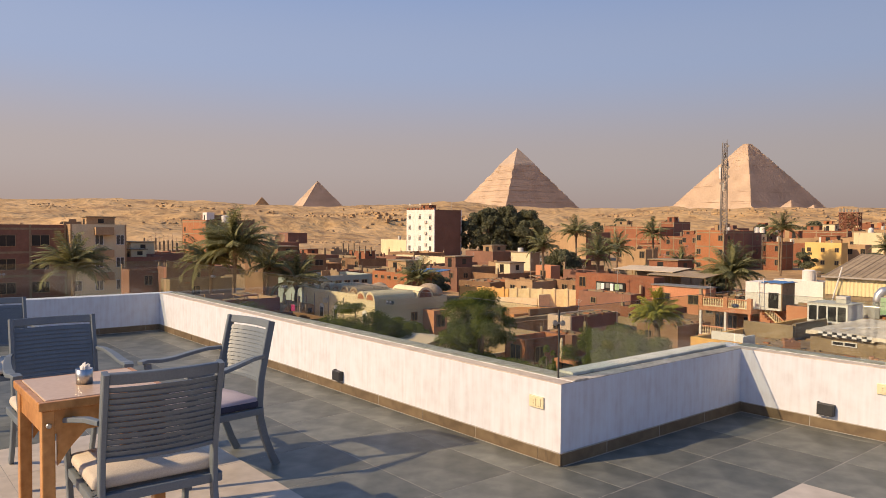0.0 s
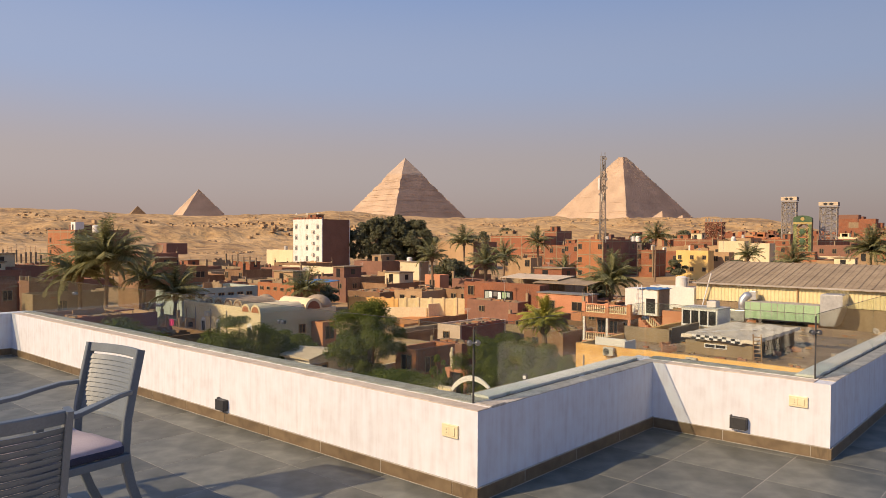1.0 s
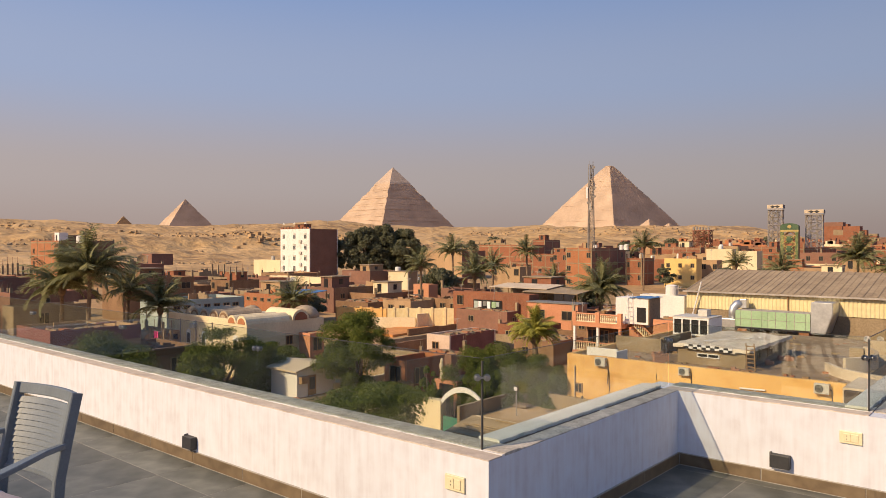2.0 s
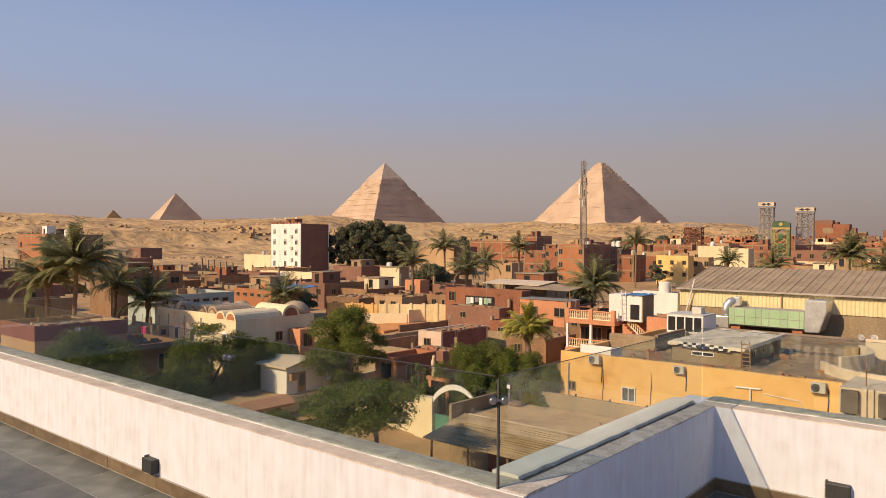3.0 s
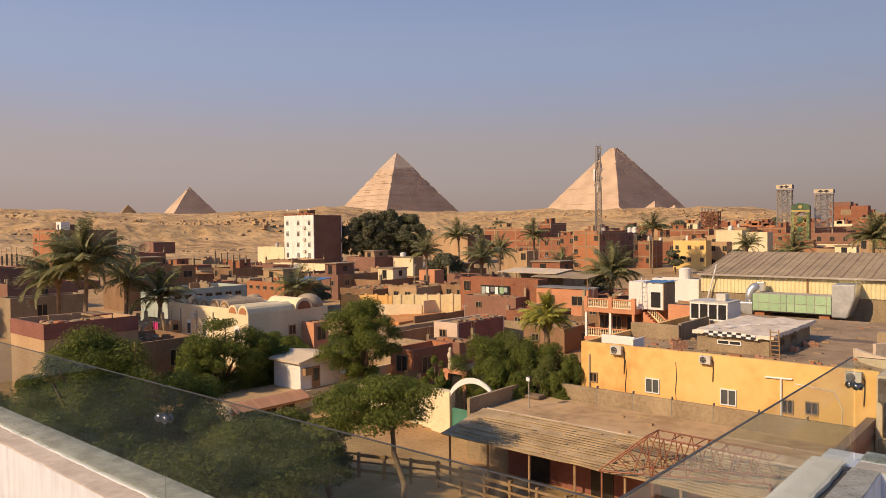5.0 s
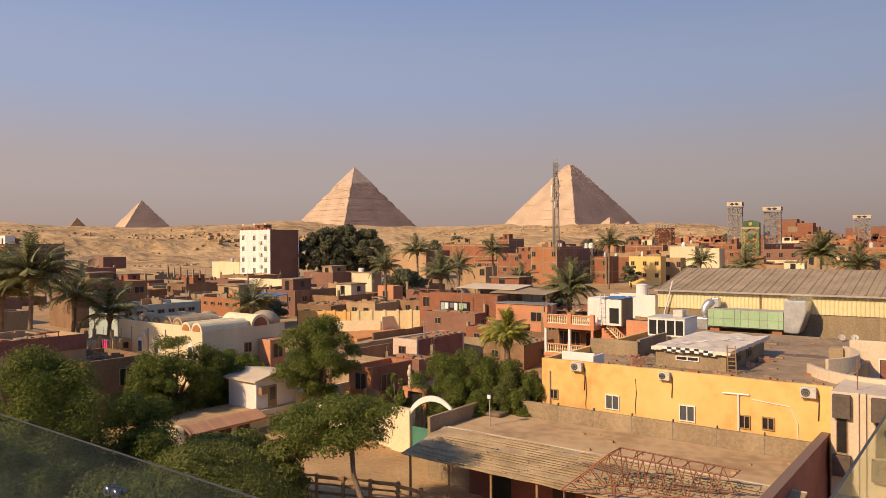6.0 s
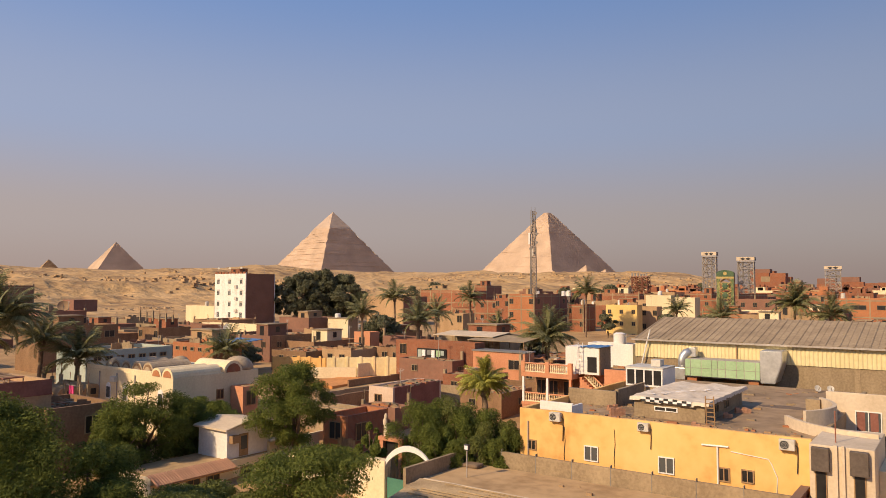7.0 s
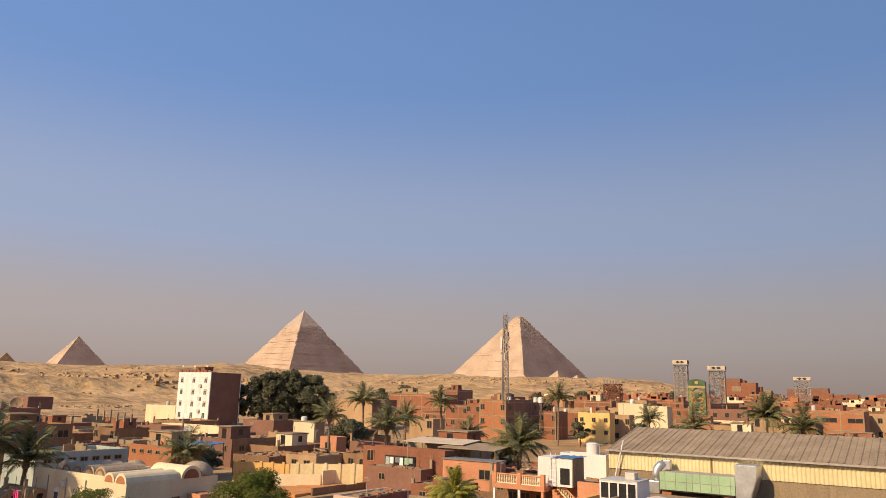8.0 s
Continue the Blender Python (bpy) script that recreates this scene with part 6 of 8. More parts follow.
# the apartment block on the west side, seen from its east flank
west = house(-112.0, -98.2, -6.0, 18.4, 1.25, BRICK_DARK, "dark brick apartment block with gaping window openings", windows=grid(1, 6, 3, 2.6, 2.9), win=(1.9, 1.3), skeleton=True, storey=2.9)
west2 = house(-108.0, -96.6, 18.5, 25.2, 1.35, TAN, "tan plastered apartment house with triple windows", windows=grid(1, 3, 3, 2.6, 2.9), win=(0.9, 1.2), sill="white", side=CREAM)
for k in range(3):
    part("balcony", box(B(), 5.7, 6.6, -0.6, 1.6, 5.2 + k * 2.9 - 2.2, 6.2 + k * 2.9 - 2.2), TAN, west2)

# ---- houses of the village ----
house(-161.6, -149.1, 119.5, 129.2, 5.90, STAINED_WHITE, "white-painted apartment block with arched windows and a bare brick flank", side=BRICK_DARK, windows=grid(0, 3, 4, 2.6, 2.9, 0.12, 0.86), sill="white", win=(0.95, 1.35))
block = FLATS[-1][0]
for wx in (-4.75, -0.13, 4.5):
    for k in range(4):
        bm = B()
        arch_plate(bm, wx, -4.92, 0.46, 15.9 - 1.17 - 2.9 * k, 0.06)
        part("window_arch", bm, AC_WHITE, block, "pale arched window head")
for k in range(3):
    part("wall_cooler", box(B(), 2.2, 3.1, -5.3, -4.86, 3.6 + 3.1 * k, 4.3 + 3.1 * k, 0.03), AC_WHITE, block, "cooler box on the wall")
for k in range(9):
    part("brick_parapet", box(B(), -6.2 + 1.4 * k, -5.2 + 1.4 * k, -4.8, -4.6, 0, 0.5), BRICK, block, at=Matrix.Translation((0, 0, FLATS[-1][3] + 0.44)))
house(-174.0, -161.7, 119.4, 121.8, -2.56, CREAM, "low pale yellow house with a stepped parapet")
house(-186.9, -170.5, 65.1, 77.7, 2.53, BRICK_ORANGE, "brick apartment house with awnings over its balconies", side=BRICK_DARK, skeleton=True, windows=grid(0, 2, 2, 3.0))
house(-146.0, -124.9, 188.3, 195.8, 1.78, BRICK, "long brick house with a concrete frame", skeleton=True, storey=3.4)
house(-132.9, -128.0, 200.6, 210.1, 3.49, BRICK, "tall narrow red brick house", side=BRICK_DARK, skeleton=True)
house(-92.7, -89.2, 149.4, 154.1, -0.01, BRICK, "brick house below the radio mast", windows=grid(0, 2, 1))
house(-84.8, -78.1, 141.9, 158.3, 1.02, BRICK_ORANGE, "unplastered brick block that carries the radio mast", side=BRICK_DARK, skeleton=True, windows=grid(0, 2, 3, 2.2) + grid(1, 2, 2, 2.2), name="mast_house")
house(-75.0, -71.1, 152.3, 158.8, -1.38, BRICK, "brick house with small windows", skeleton=True, windows=grid(0, 2, 2, 2.0))
house(-129.9, -117.4, 144.2, 154.4, 0.15, TAN, "flat tan house with a dark brick side", side=BRICK_DARK)
house(-88.8, -84.1, 88.4, 91.0, -3.08, CREAM, "cream stucco house with a flat concrete eave", side=TAN, eave=CONCRETE)
house(-71.1, -68.1, 75.9, 77.9, -4.16, SALMON, "low pink plastered house", windows=grid(0, 1, 1))
house(-55.6, -44.3, 66.5, 68.5, -4.12, BRICK, "orange brick house with a wide open loggia", windows=((0, 0.1, 1.6),), sill="wood")
house(-44.2, -37.7, 66.0, 68.0, -4.87, SALMON, "salmon house under a dark grey roof", windows=((0, 0.25, 1.7), (0, 0.8, 1.7)), eave=GREY_PAINT, win=(1.3, 0.9))
house(-65.3, -58.1, 151.4, 154.5, -1.27, YELLOW, "bright yellow house with small windows", windows=grid(0, 3, 3, 1.9, 2.6), win=(0.7, 0.8), storey=2.6)
house(-59.6, -56.3, 158.5, 161.9, -1.69, TAN, "grey plastered house with balconies", windows=grid(0, 2, 2, 2.0))
house(-64.0, -57.8, 172.8, 175.8, 0.77, CREAM, "cream house with a blank front")
house(-56.1, -51.5, 170.6, 174.7, 0.31, CREAM, "small cream house with a dark door", windows=((0, 0.3, 2.2),))
house(-95.0, -82.1, 216.1, 220.6, 1.03, BRICK, "wide brick house among the rooftops", skeleton=True)
house(-55.1, -52.6, 215.0, 251.6, 1.08, BRICK, "brick block with a broad shaded side", skeleton=True)
house(-26.1, -12.7, 180.7, 195.9, 0.30, BRICK_ORANGE, "long orange brick apartment block with ribbon windows", skeleton=True, storey=3.6, windows=grid(0, 3, 1, 2.4), win=(3.0, 0.9))
house(-90.7, -79.5, 67.7, 82.0, -4.75, BRICK_DARK, "long low brown house with a cluttered roof", side=BROWN, windows=grid(0, 4, 1, 1.6) + grid(1, 5, 1, 1.6), win=(0.8, 0.7))
house(-79.3, -73.6, 70.5, 80.0, -5.5, BROWN, "lower brown annex stepping down from the long house", windows=grid(1, 4, 1, 1.3), win=(0.7, 0.6))
house(-97.4, -90.1, 85.2, 92.2, -2.98, BRICK_DARK, "brown brick house with a raised roof room", side=BRICK_DARK)
house(-78.9, -71.1, 52.0, 56.1, -4.61, BRICK_ORANGE, "orange house with a row of small vents", side=BRICK_DARK, windows=grid(0, 5, 1, 0.9), win=(0.6, 0.35))
house(-78.9, -72.9, 38.0, 47.9, -4.63, TEAL, "long faded teal wall of a low house", windows=grid(1, 7, 1, 1.0), win=(0.7, 0.35))
house(-115.7, -109.7, 51.8, 57.5, -1.51, BRICK_DARK, "dark brick house with open upper bays", windows=grid(0, 3, 2, 2.2) + grid(1, 2, 1, 2.2), win=(1.2, 1.1), name="dish_house")
house(-97.2, -91.2, 41.9, 52.0, -2.87, BROWN, "long shaded plaster house", windows=grid(1, 5, 1, 1.6), win=(1.3, 0.8))
house(-121.0, -114.8, 73.1, 79.6, -5.0, BROWN, "low brown house at the desert edge", windows=grid(0, 2, 1, 1.6))
house(-131.0, -118.9, 84.9, 89.9, -5.1, BRICK_DARK, "low brown brick house with a flat roof")
house(-126.7, -101.4, 90.6, 92.6, -4.9, CREAM, "long low cream wall before the white block")
# Dark brick colour puts east-side shade into these plastered walls.
house(-87.6, -84.6, 26.3, 33.5, -3.7, BRICK_DARK, "plain plastered house among the palms", windows=((1, 0.5, 1.8),))
house(-103.9, -97.9, 23.9, 30.5, -2.98, BRICK_DARK, "dark brick house by the palms")
house(-56.0, -50.0, 17.2, 23.5, -4.35, TAN, "tan house with a maroon roof band beside the palms", windows=((1, 0.6, 2.2),), roof=MAROON, eave=None)
part("roof_band", box(B(), -3.03, 3.03, -3.18, -3.002, -1.0, 0.03), MAROON, FLATS[-1][0], "maroon painted roof band", at=Matrix.Translation((0, 0, FLATS[-1][3] + 0.45)))
part("roof_band", box(B(), 3.002, 3.05, -3.18, 3.15, -1.0, 0.03), MAROON, FLATS[-1][0], at=Matrix.Translation((0, 0, FLATS[-1][3] + 0.45)))
house(-47.5, -39.5, 42.0, 44.0, -7.82, ROOF_SHEET, "long grey boundary shed with a flat roof")
house(-31.8, -27.0, 68.6, 70.6, -3.56, WHITE, "whitewashed roof room with a plain side")
house(-77.5, -71.3, 103.8, 107.4, -2.28, TAN, "small house with a shaded porch", windows=grid(0,2,1,1.5))
house(-64.8, -56.8, 74.8, 76.8, -4.44, BRICK_DARK, "dark low brick house with a flat roof")
house(-77.1, -70.7, 116.2, 118.2, -3.90, BRICK, "red brick house with a palm before it")
house(-55.4, -46.2, 74.9, 80.4, -3.90, ROOF_SHEET, "shed of weathered sheet metal")
house(-108.6, -102.6, 27.5, 35.3, -2.78, BRICK_DARK, "low dark brick house with unfinished columns")
# Concrete and dark brick colours put shade into these two plastered houses.
house(-79.5, -76.5, 23.9, 31.0, -4.6, CONCRETE, "whitewashed house with one window, greyed to stand in for shade", windows=((1, 0.4, 1.9),))
house(-91.6, -88.3, 23.1, 27.6, -4.10, BRICK_DARK, "brown plastered house behind the palms", windows=((1, 0.5, 1.9),))
house(-54.4, -48.4, 22.5, 27.1, -6.08, BROWN, "low brown yard building with one window", windows=((1, 0.65, 1.9),), base=-11.6)

house(-50.2, -48.6, 38.3, 39.9, -6.3, SALMON, "little red hut beside the big tree", windows=((1, 0.5, 1.5),), sill="wood", rim=0.2, base=-11.6)
house(-43.6, -40.8, 48.2, 55.3, -6.8, PALE_PINK, "pale pink hut with a maroon flank and a littered roof", side=MAROON, windows=((0, 0.4, 1.3),), sill="wood", win=(0.7, 0.6), rim=0.15)


for x0, x1, y0, y1, top, m in ((-72.5, -66.2, 62.0, 69.5, -5.9, BROWN), (-66.0, -61.0, 64.5, 71.5, -5.6, TAN), (-60.8, -56.4, 69.0, 74.0, -5.4, BROWN)):
    house(x0, x1, y0, y1, top, m, "low shed whose roof is heaped with scrap wood", windows=((0, 0.3, 1.2), (0, 0.7, 1.2)), name="shed", group="sheds of the village", rim=0.1, win=(0.8, 0.6))

for x0, x1, y0, y1, top, m in ((-53.0, -45.6, 64.0, 66.3, -6.0, BRICK_DARK), (-43.4, -38.6, 59.2, 64.0, -6.7, BRICK), (-38.0, -33.6, 54.5, 60.0, -7.4, BROWN), (-42.2, -38.4, 45.6, 47.8, -8.0, BRICK_DARK), (-37.6, -33.4, 64.5, 69.5, -5.9, BROWN)):
    house(x0, x1, y0, y1, top, m, "low shed with a pale littered roof", windows=((0, 0.3, 1.3), (1, 0.6, 1.3)), name="shed", group="sheds of the village", rim=0.12, win=(0.7, 0.6), roof=ROOF_SHEET)

# Orange brick paints the sunlit front of the ruin; the side is darker brick.
house(-39.6, -37.3, 38.6, 43.4, -7.6, BRICK_ORANGE, "roofless red brick ruin with gaping openings", side=BRICK, rim=1.3, windows=((1, 0.35, 1.9), (0, 0.55, 1.7)), sill="wood", win=(1.1, 1.2))
boards = thing("board_fence", Matrix.Translation((-37.72, 38.2, -11.5)), "upright orange wooden fence boards before the ruin", "fence")
for i in range(7):
    part("board", box(B(), i * 0.25, i * 0.25 + 0.235, 0.0, 0.04, 0.0, 2.41 + 0.06 * (i % 3)), WOOD, boards)


def yard_walls():
    """Low plastered walls round the courts between the houses; each runs from one point to the next."""
    for x0, y0, x1, y1, top, mat, label, piers in (
            (-62.0, 61.4, -54.6, 67.4, -6.3, PALE_YELLOW, "sunlit pale yellow yard wall with slim piers", 6),
            (-68.0, 58.3, -62.1, 61.3, -6.3, OCHRE, "sunlit ochre yard wall of a court", 5),
            (-65.0, 57.6, -58.3, 62.5, -7.3, CREAM, "cream yard wall with a flat cap", 0),
            (-58.2, 62.6, -58.0, 66.0, -6.9, CREAM, "short cream return wall of a court", 0),
            (-54.2, 56.8, -51.8, 75.0, -7.9, BROWN, "long dark brown yard wall", 0),
            (-50.6, 49.0, -48.4, 72.0, -8.1, CONCRETE, "long grey rendered yard wall", 0),
            (-47.6, 47.5, -45.6, 72.0, -8.0, BROWN, "long mud-plastered yard wall", 0),
            (-43.8, 58.0, -42.6, 66.0, -7.9, TAN, "tan yard wall behind the pink hut", 0),
            (-42.5, 57.5, -36.0, 58.5, -7.6, CONCRETE, "grey yard wall with a worn top", 0),
            (-41.0, 62.5, -33.0, 63.5, -7.3, BROWN, "faded brown yard wall", 0),
            (-36.5, 50.0, -32.0, 51.0, -8.4, TAN, "low tan yard wall near the hedge", 0)):
        a, b = Vector((x0, y0, 0)), Vector((x1, y1, 0))
        zb = min(ground_z(x0, y0), ground_z(x1, y1)) - 0.4
        t = thing("yard_wall", pose(x0, y0, zb, 0, 0, math.degrees(math.atan2(y1 - y0, x1 - x0))), label, "wall", "yard walls of the village")
        length, h = (b - a).length, top - zb
        n = max(3, int(length / 1.5))
        bm = B()
        for k in range(n):
            box(bm, length * k / n, length * (k + 1) / n, -0.12, 0.12, 0, h + 0.10 * noise.noise((k * 0.9, x0, y0)))
        part("wall", bm, mat, t)
        for k in range(piers):
            u = length * (k + 0.5) / piers
            part("pier", box(B(), u - 0.15, u + 0.15, -0.2, -0.121, 0, h + 0.15), mat, t)
    court = thing("clay_court", Matrix.Translation((-57.4, 60.0, -8.75)), "open court floor of orange clay", "court")
    part("surface", box(B(), -2.6, 2.6, -5.0, 5.0, -0.6, 0.3, 0.05), CLAY, court)


yard_walls()
BOXES.append((-62, -51, 46, 67))
BOXES.append((-52, -43.8, 44, 66))
BOXES.append((-40.5, -31, 42, 62))

def free_lot(x0, x1, y0, y1, gap=1.0):
    return all(x1 + gap < b[0] or x0 - gap > b[1] or y1 + gap < b[2] or y0 - gap > b[3] for b in BOXES)


BOXES += [(-66, -42, 96, 150), (-24, 18, 36, 84), (-40, -5, 20, 38), (-50, -36, 20, 42)]


FAR = {}


def village():
    """Plain brick and plaster houses that fill the quarter between the placed ones."""
    rnd = random.Random(21)
    styles = ((BRICK, "unplastered red brick house", True), (BRICK_ORANGE, "orange brick house with a concrete frame", True), (BRICK, "red brick house with small windows", False),
              (TAN, "dusty tan plastered house", False), (CREAM, "pale cream plastered house", False), (BRICK_DARK, "dark unplastered brick house", False), (BRICK, "low red brick house", True))
    y = 92.0
    while y < 640:
        deep = rnd.uniform(9, 13)
        x = -430.0
        while x < 90:
            wide = rnd.uniform(8, 15)
            x0, x1, y0, y1 = x, x + wide, y, y + deep
            x += wide + rnd.choice((0.6, 0.8, 1.2, 4.5))
            cx, cy = (x0 + x1) / 2, (y0 + y1) / 2
            d, left = math.hypot(cx, cy), math.degrees(math.atan2(-cx, cy))
            if not (-14 < left < 33.5) or d < 105 or rnd.random() < 0.16:
                continue
            if left > 26 and d > 330 or left > 20 and d > 420 or left > 29 and d > 250:
                continue
            if not free_lot(x0, x1, y0, y1):
                continue
            g = ground_z(cx, cy)
            sight = -4.4 + (d - 100) * 0.030 if d < 260 else 0.4 + (d - 260) * 0.015
            top = min(sight + rnd.uniform(-2.6, 1.2), g + 19, 1.2 + d * 0.0065)
            mat, lab, sk = rnd.choice(styles)
            near = d < 300
            wins = []
            if near:
                wins = grid(0, rnd.choice((2, 3)), 2 if top - g > 6 else 1, 2.0, 3.0, 0.2, 0.8) + grid(1, 2, 2 if top - g > 6 else 1, 2.0, 3.0, 0.25, 0.75)
            if d > 300:
                far = FAR.setdefault(mat.name, (mat, B()))[1]
                box(far, x0, x1, y0, y1, g - 1, top)
                for k in range(rnd.choice((1, 2, 2))):
                    u, h2 = x0 + rnd.uniform(0.5, wide - 4), rnd.uniform(0.9, 2.2)
                    box(far, u, u + rnd.uniform(1.5, 3.5), y0 + 1, y0 + 4, top, top + h2)
                dark = FAR.setdefault(DARK.name, (DARK, B()))[1]
                for r in range(int((top - g) / 3.0)):
                    for c in range(int(wide / 3.2)):
                        if rnd.random() < 0.7:
                            box(dark, x0 + 1.2 + c * 3.2, x0 + 2.2 + c * 3.2, y0 - 0.04, y0 - 0.004, top - 2.2 - r * 3.0, top - 1.0 - r * 3.0)
                BOXES.append((x0, x1, y0, y1))
                continue
            house(x0, x1, y0, y1, top, mat, lab, skeleton=sk and d < 380, windows=wins, side=BRICK_DARK if rnd.random() < 0.15 else None)
        y += deep + rnd.choice((1.0, 1.5, 5.0))
    # the hazy edge of the city beyond the fields
    for k in range(520):
        d, left = rnd.uniform(640, 1900), rnd.uniform(-16, 13)
        x0, y0, wide = -d * math.sin(radians(left)), d * math.cos(radians(left)), rnd.uniform(9, 22)
        g = ground_z(x0, y0)
        mat = rnd.choice((BRICK, BRICK, TAN, BRICK_DARK, CONCRETE, BRICK_ORANGE))
        box(FAR.setdefault(mat.name, (mat, B()))[1], x0, x0 + wide, y0, y0 + 12, g - 1, g + rnd.choice((9, 12, 15, 18, 24)) * rnd.uniform(0.8, 1.1))
    # sheds, walls and courts packed between the near houses
    near = ((BRICK_DARK, "low brown brick shed with a littered roof", 0), (BROWN, "low mud-plastered village shed", 0), (CONCRETE, "low grey shed with a littered roof", 0), (BRICK, "low red brick shed with debris", 0), (BROWN, "low brown plastered village shed", 0), (BRICK_DARK, "low dark brick yard room", 0), (TAN, "low tan walled yard room", 0))
    y = 41.0
    while y < 108:
        deep = rnd.uniform(4.5, 7.5)
        x = -112.0
        while x < -26:
            wide = rnd.uniform(5, 9)
            x0, x1, y0, y1 = x, x + wide, y, y + deep
            x += wide + rnd.choice((0.4, 0.4, 0.8, 1.8))
            d, left = math.hypot((x0 + x1) / 2, (y0 + y1) / 2), math.degrees(math.atan2(-(x0 + x1) / 2, (y0 + y1) / 2))
            if not (16 < left < 62) or d < 52 or d > 122 or rnd.random() < 0.1 or not free_lot(x0, x1, y0, y1, 0.3):
                continue
            top = max(-8.9 + (d - 52) * 0.044, ground_z((x0 + x1) / 2, (y0 + y1) / 2) + 1.4) + rnd.uniform(-0.5, 0.5)
            mat, lab, _ = rnd.choice(near)
            house(x0, x1, y0, y1, top, mat, lab, rim=rnd.uniform(0.25, 0.7), windows=grid(0, 2, 1, 1.5, 3, 0.3, 0.75) if rnd.random() < 0.5 else (), name="shed", group="sheds of the village", win=(0.7, 0.7))
        y += deep + rnd.choice((0.4, 0.8, 1.6))
    # low roofs on the west side
    west = ((BRICK_DARK, "low dark brick house with a flat roof", 0), (BROWN, "low dusty brown plastered house", 0), (CONCRETE, "low grey concrete house with debris", 0), (BRICK_DARK, "low brown brick house", 0))
    y = 24.0
    while y < 112:
        deep = rnd.uniform(8, 11)
        x = -190.0
        while x < -52:
            wide = rnd.uniform(8, 14)
            x0, x1, y0, y1 = x, x + wide, y, y + deep
            x += wide + rnd.choice((0.8, 1.5, 3.5))
            cx, cy = (x0 + x1) / 2, (y0 + y1) / 2
            d, left = math.hypot(cx, cy), math.degrees(math.atan2(-cx, cy))
            if left < 33 or left > 84 or d < 66 or d > 185 or rnd.random() < 0.2 or not free_lot(x0, x1, y0, y1):
                continue
            top = -7.6 + (d - 66) * 0.021 + rnd.uniform(-0.7, 0.5)
            mat, lab, sk = rnd.choice(west)
            house(x0, x1, y0, y1, top, mat, lab, windows=grid(0, 2, 1, 1.7, 3, 0.25, 0.75) if rnd.random() < 0.6 else ())
        y += deep + rnd.choice((1.0, 2.5))


village()
for far_mat, far_bm in FAR.values():
    tagged(part("distant_houses", far_bm, far_mat), "dense far rooftops of the old brick quarter", "houses", kind="stuff")


# ---- mast and light towers ----
def lattice(bm, w0, w1, z0, z1, n, r, cx=0.0, cy=0.0):
    for i in range(n):
        u0, u1 = i / n, (i + 1) / n
        a0, a1 = (w0 + (w1 - w0) * u0) / 2, (w0 + (w1 - w0) * u1) / 2
        za, zc = z0 + (z1 - z0) * u0, z0 + (z1 - z0) * u1
        corners = ((-1, -1), (1, -1), (1, 1), (-1, 1))
        for k in range(4):
            p, q = corners[k], corners[(k + 1) % 4]
            rod(bm, (cx + p[0] * a0, cy + p[1] * a0, za), (cx + p[0] * a1, cy + p[1] * a1, zc), r * 1.5, r * 1.5, 4, False)
            rod(bm, (cx + p[0] * a0, cy + p[1] * a0, za), (cx + q[0] * a1, cy + q[1] * a1, zc), r, r, 4, False)
            rod(bm, (cx + q[0] * a0, cy + q[1] * a0, za), (cx + p[0] * a1, cy + p[1] * a1, zc), r, r, 4, False)
            rod(bm, (cx + p[0] * a1, cy + p[1] * a1, zc), (cx + q[0] * a1, cy + q[1] * a1, zc), r, r, 4, False)


def radio_mast(x, y, z0, z1):
    t = thing("radio_mast", pose(x, y, z0, 0, 0, 20), "grey lattice radio mast with panel antennas and dishes", "mast")
    h = z1 - z0
    bm = B()
    lattice(bm, 1.25, 0.62, 0, h - 0.4, 26, 0.034, 0.25)
    part("lattice", bm, MAST_STEEL, t)
    part("cable_pole", rod(B(), (-0.62, 0.1, 0), (-0.42, 0.1, h - 0.2), 0.13, 0.09, 8), MAST_STEEL, t, "slim pole beside the lattice")
    rnd = random.Random(14)
    part("panel_antenna", box(B(), -0.95, -0.55, -0.4, -0.2, h * 0.60, h * 0.73, 0.03), WHITE, t, "white panel antenna")
    for k in range(9):
        z, a = h * rnd.uniform(0.42, 0.86), rnd.random() * 6.28
        dx, dy = 0.25 + 0.78 * math.cos(a), 0.7 * math.sin(a)
        panel = part("panel_antenna", box(B(), dx - 0.12, dx + 0.12, dy - 0.08, dy + 0.08, z, z + rnd.uniform(1.0, 2.0), 0.03), MAST_STEEL if k % 3 else AC_WHITE, t)
        part("arm", rod(B(), (0.25, 0, z + 0.5), (dx, dy, z + 0.5), 0.035, 0.035, 5), MAST_STEEL, panel)
    for dx, dz in ((0.95, 0.72), (-0.5, 0.55), (0.95, 0.62), (0.8, 0.95)):
        part("dish", rod(B(), (dx, -0.3, h * dz), (dx, -0.5, h * dz), 0.22, 0.3, 14), MAST_STEEL, t)
    for q in (-0.3, 0.35, 0.6):
        part("whip_antenna", rod(B(), (q, 0, h - 0.6), (q, 0, h + 0.5), 0.035, 0.02, 6), MAST_STEEL, t)
    return t


radio_mast(-78.6, 142.2, 0.3, 20.0)


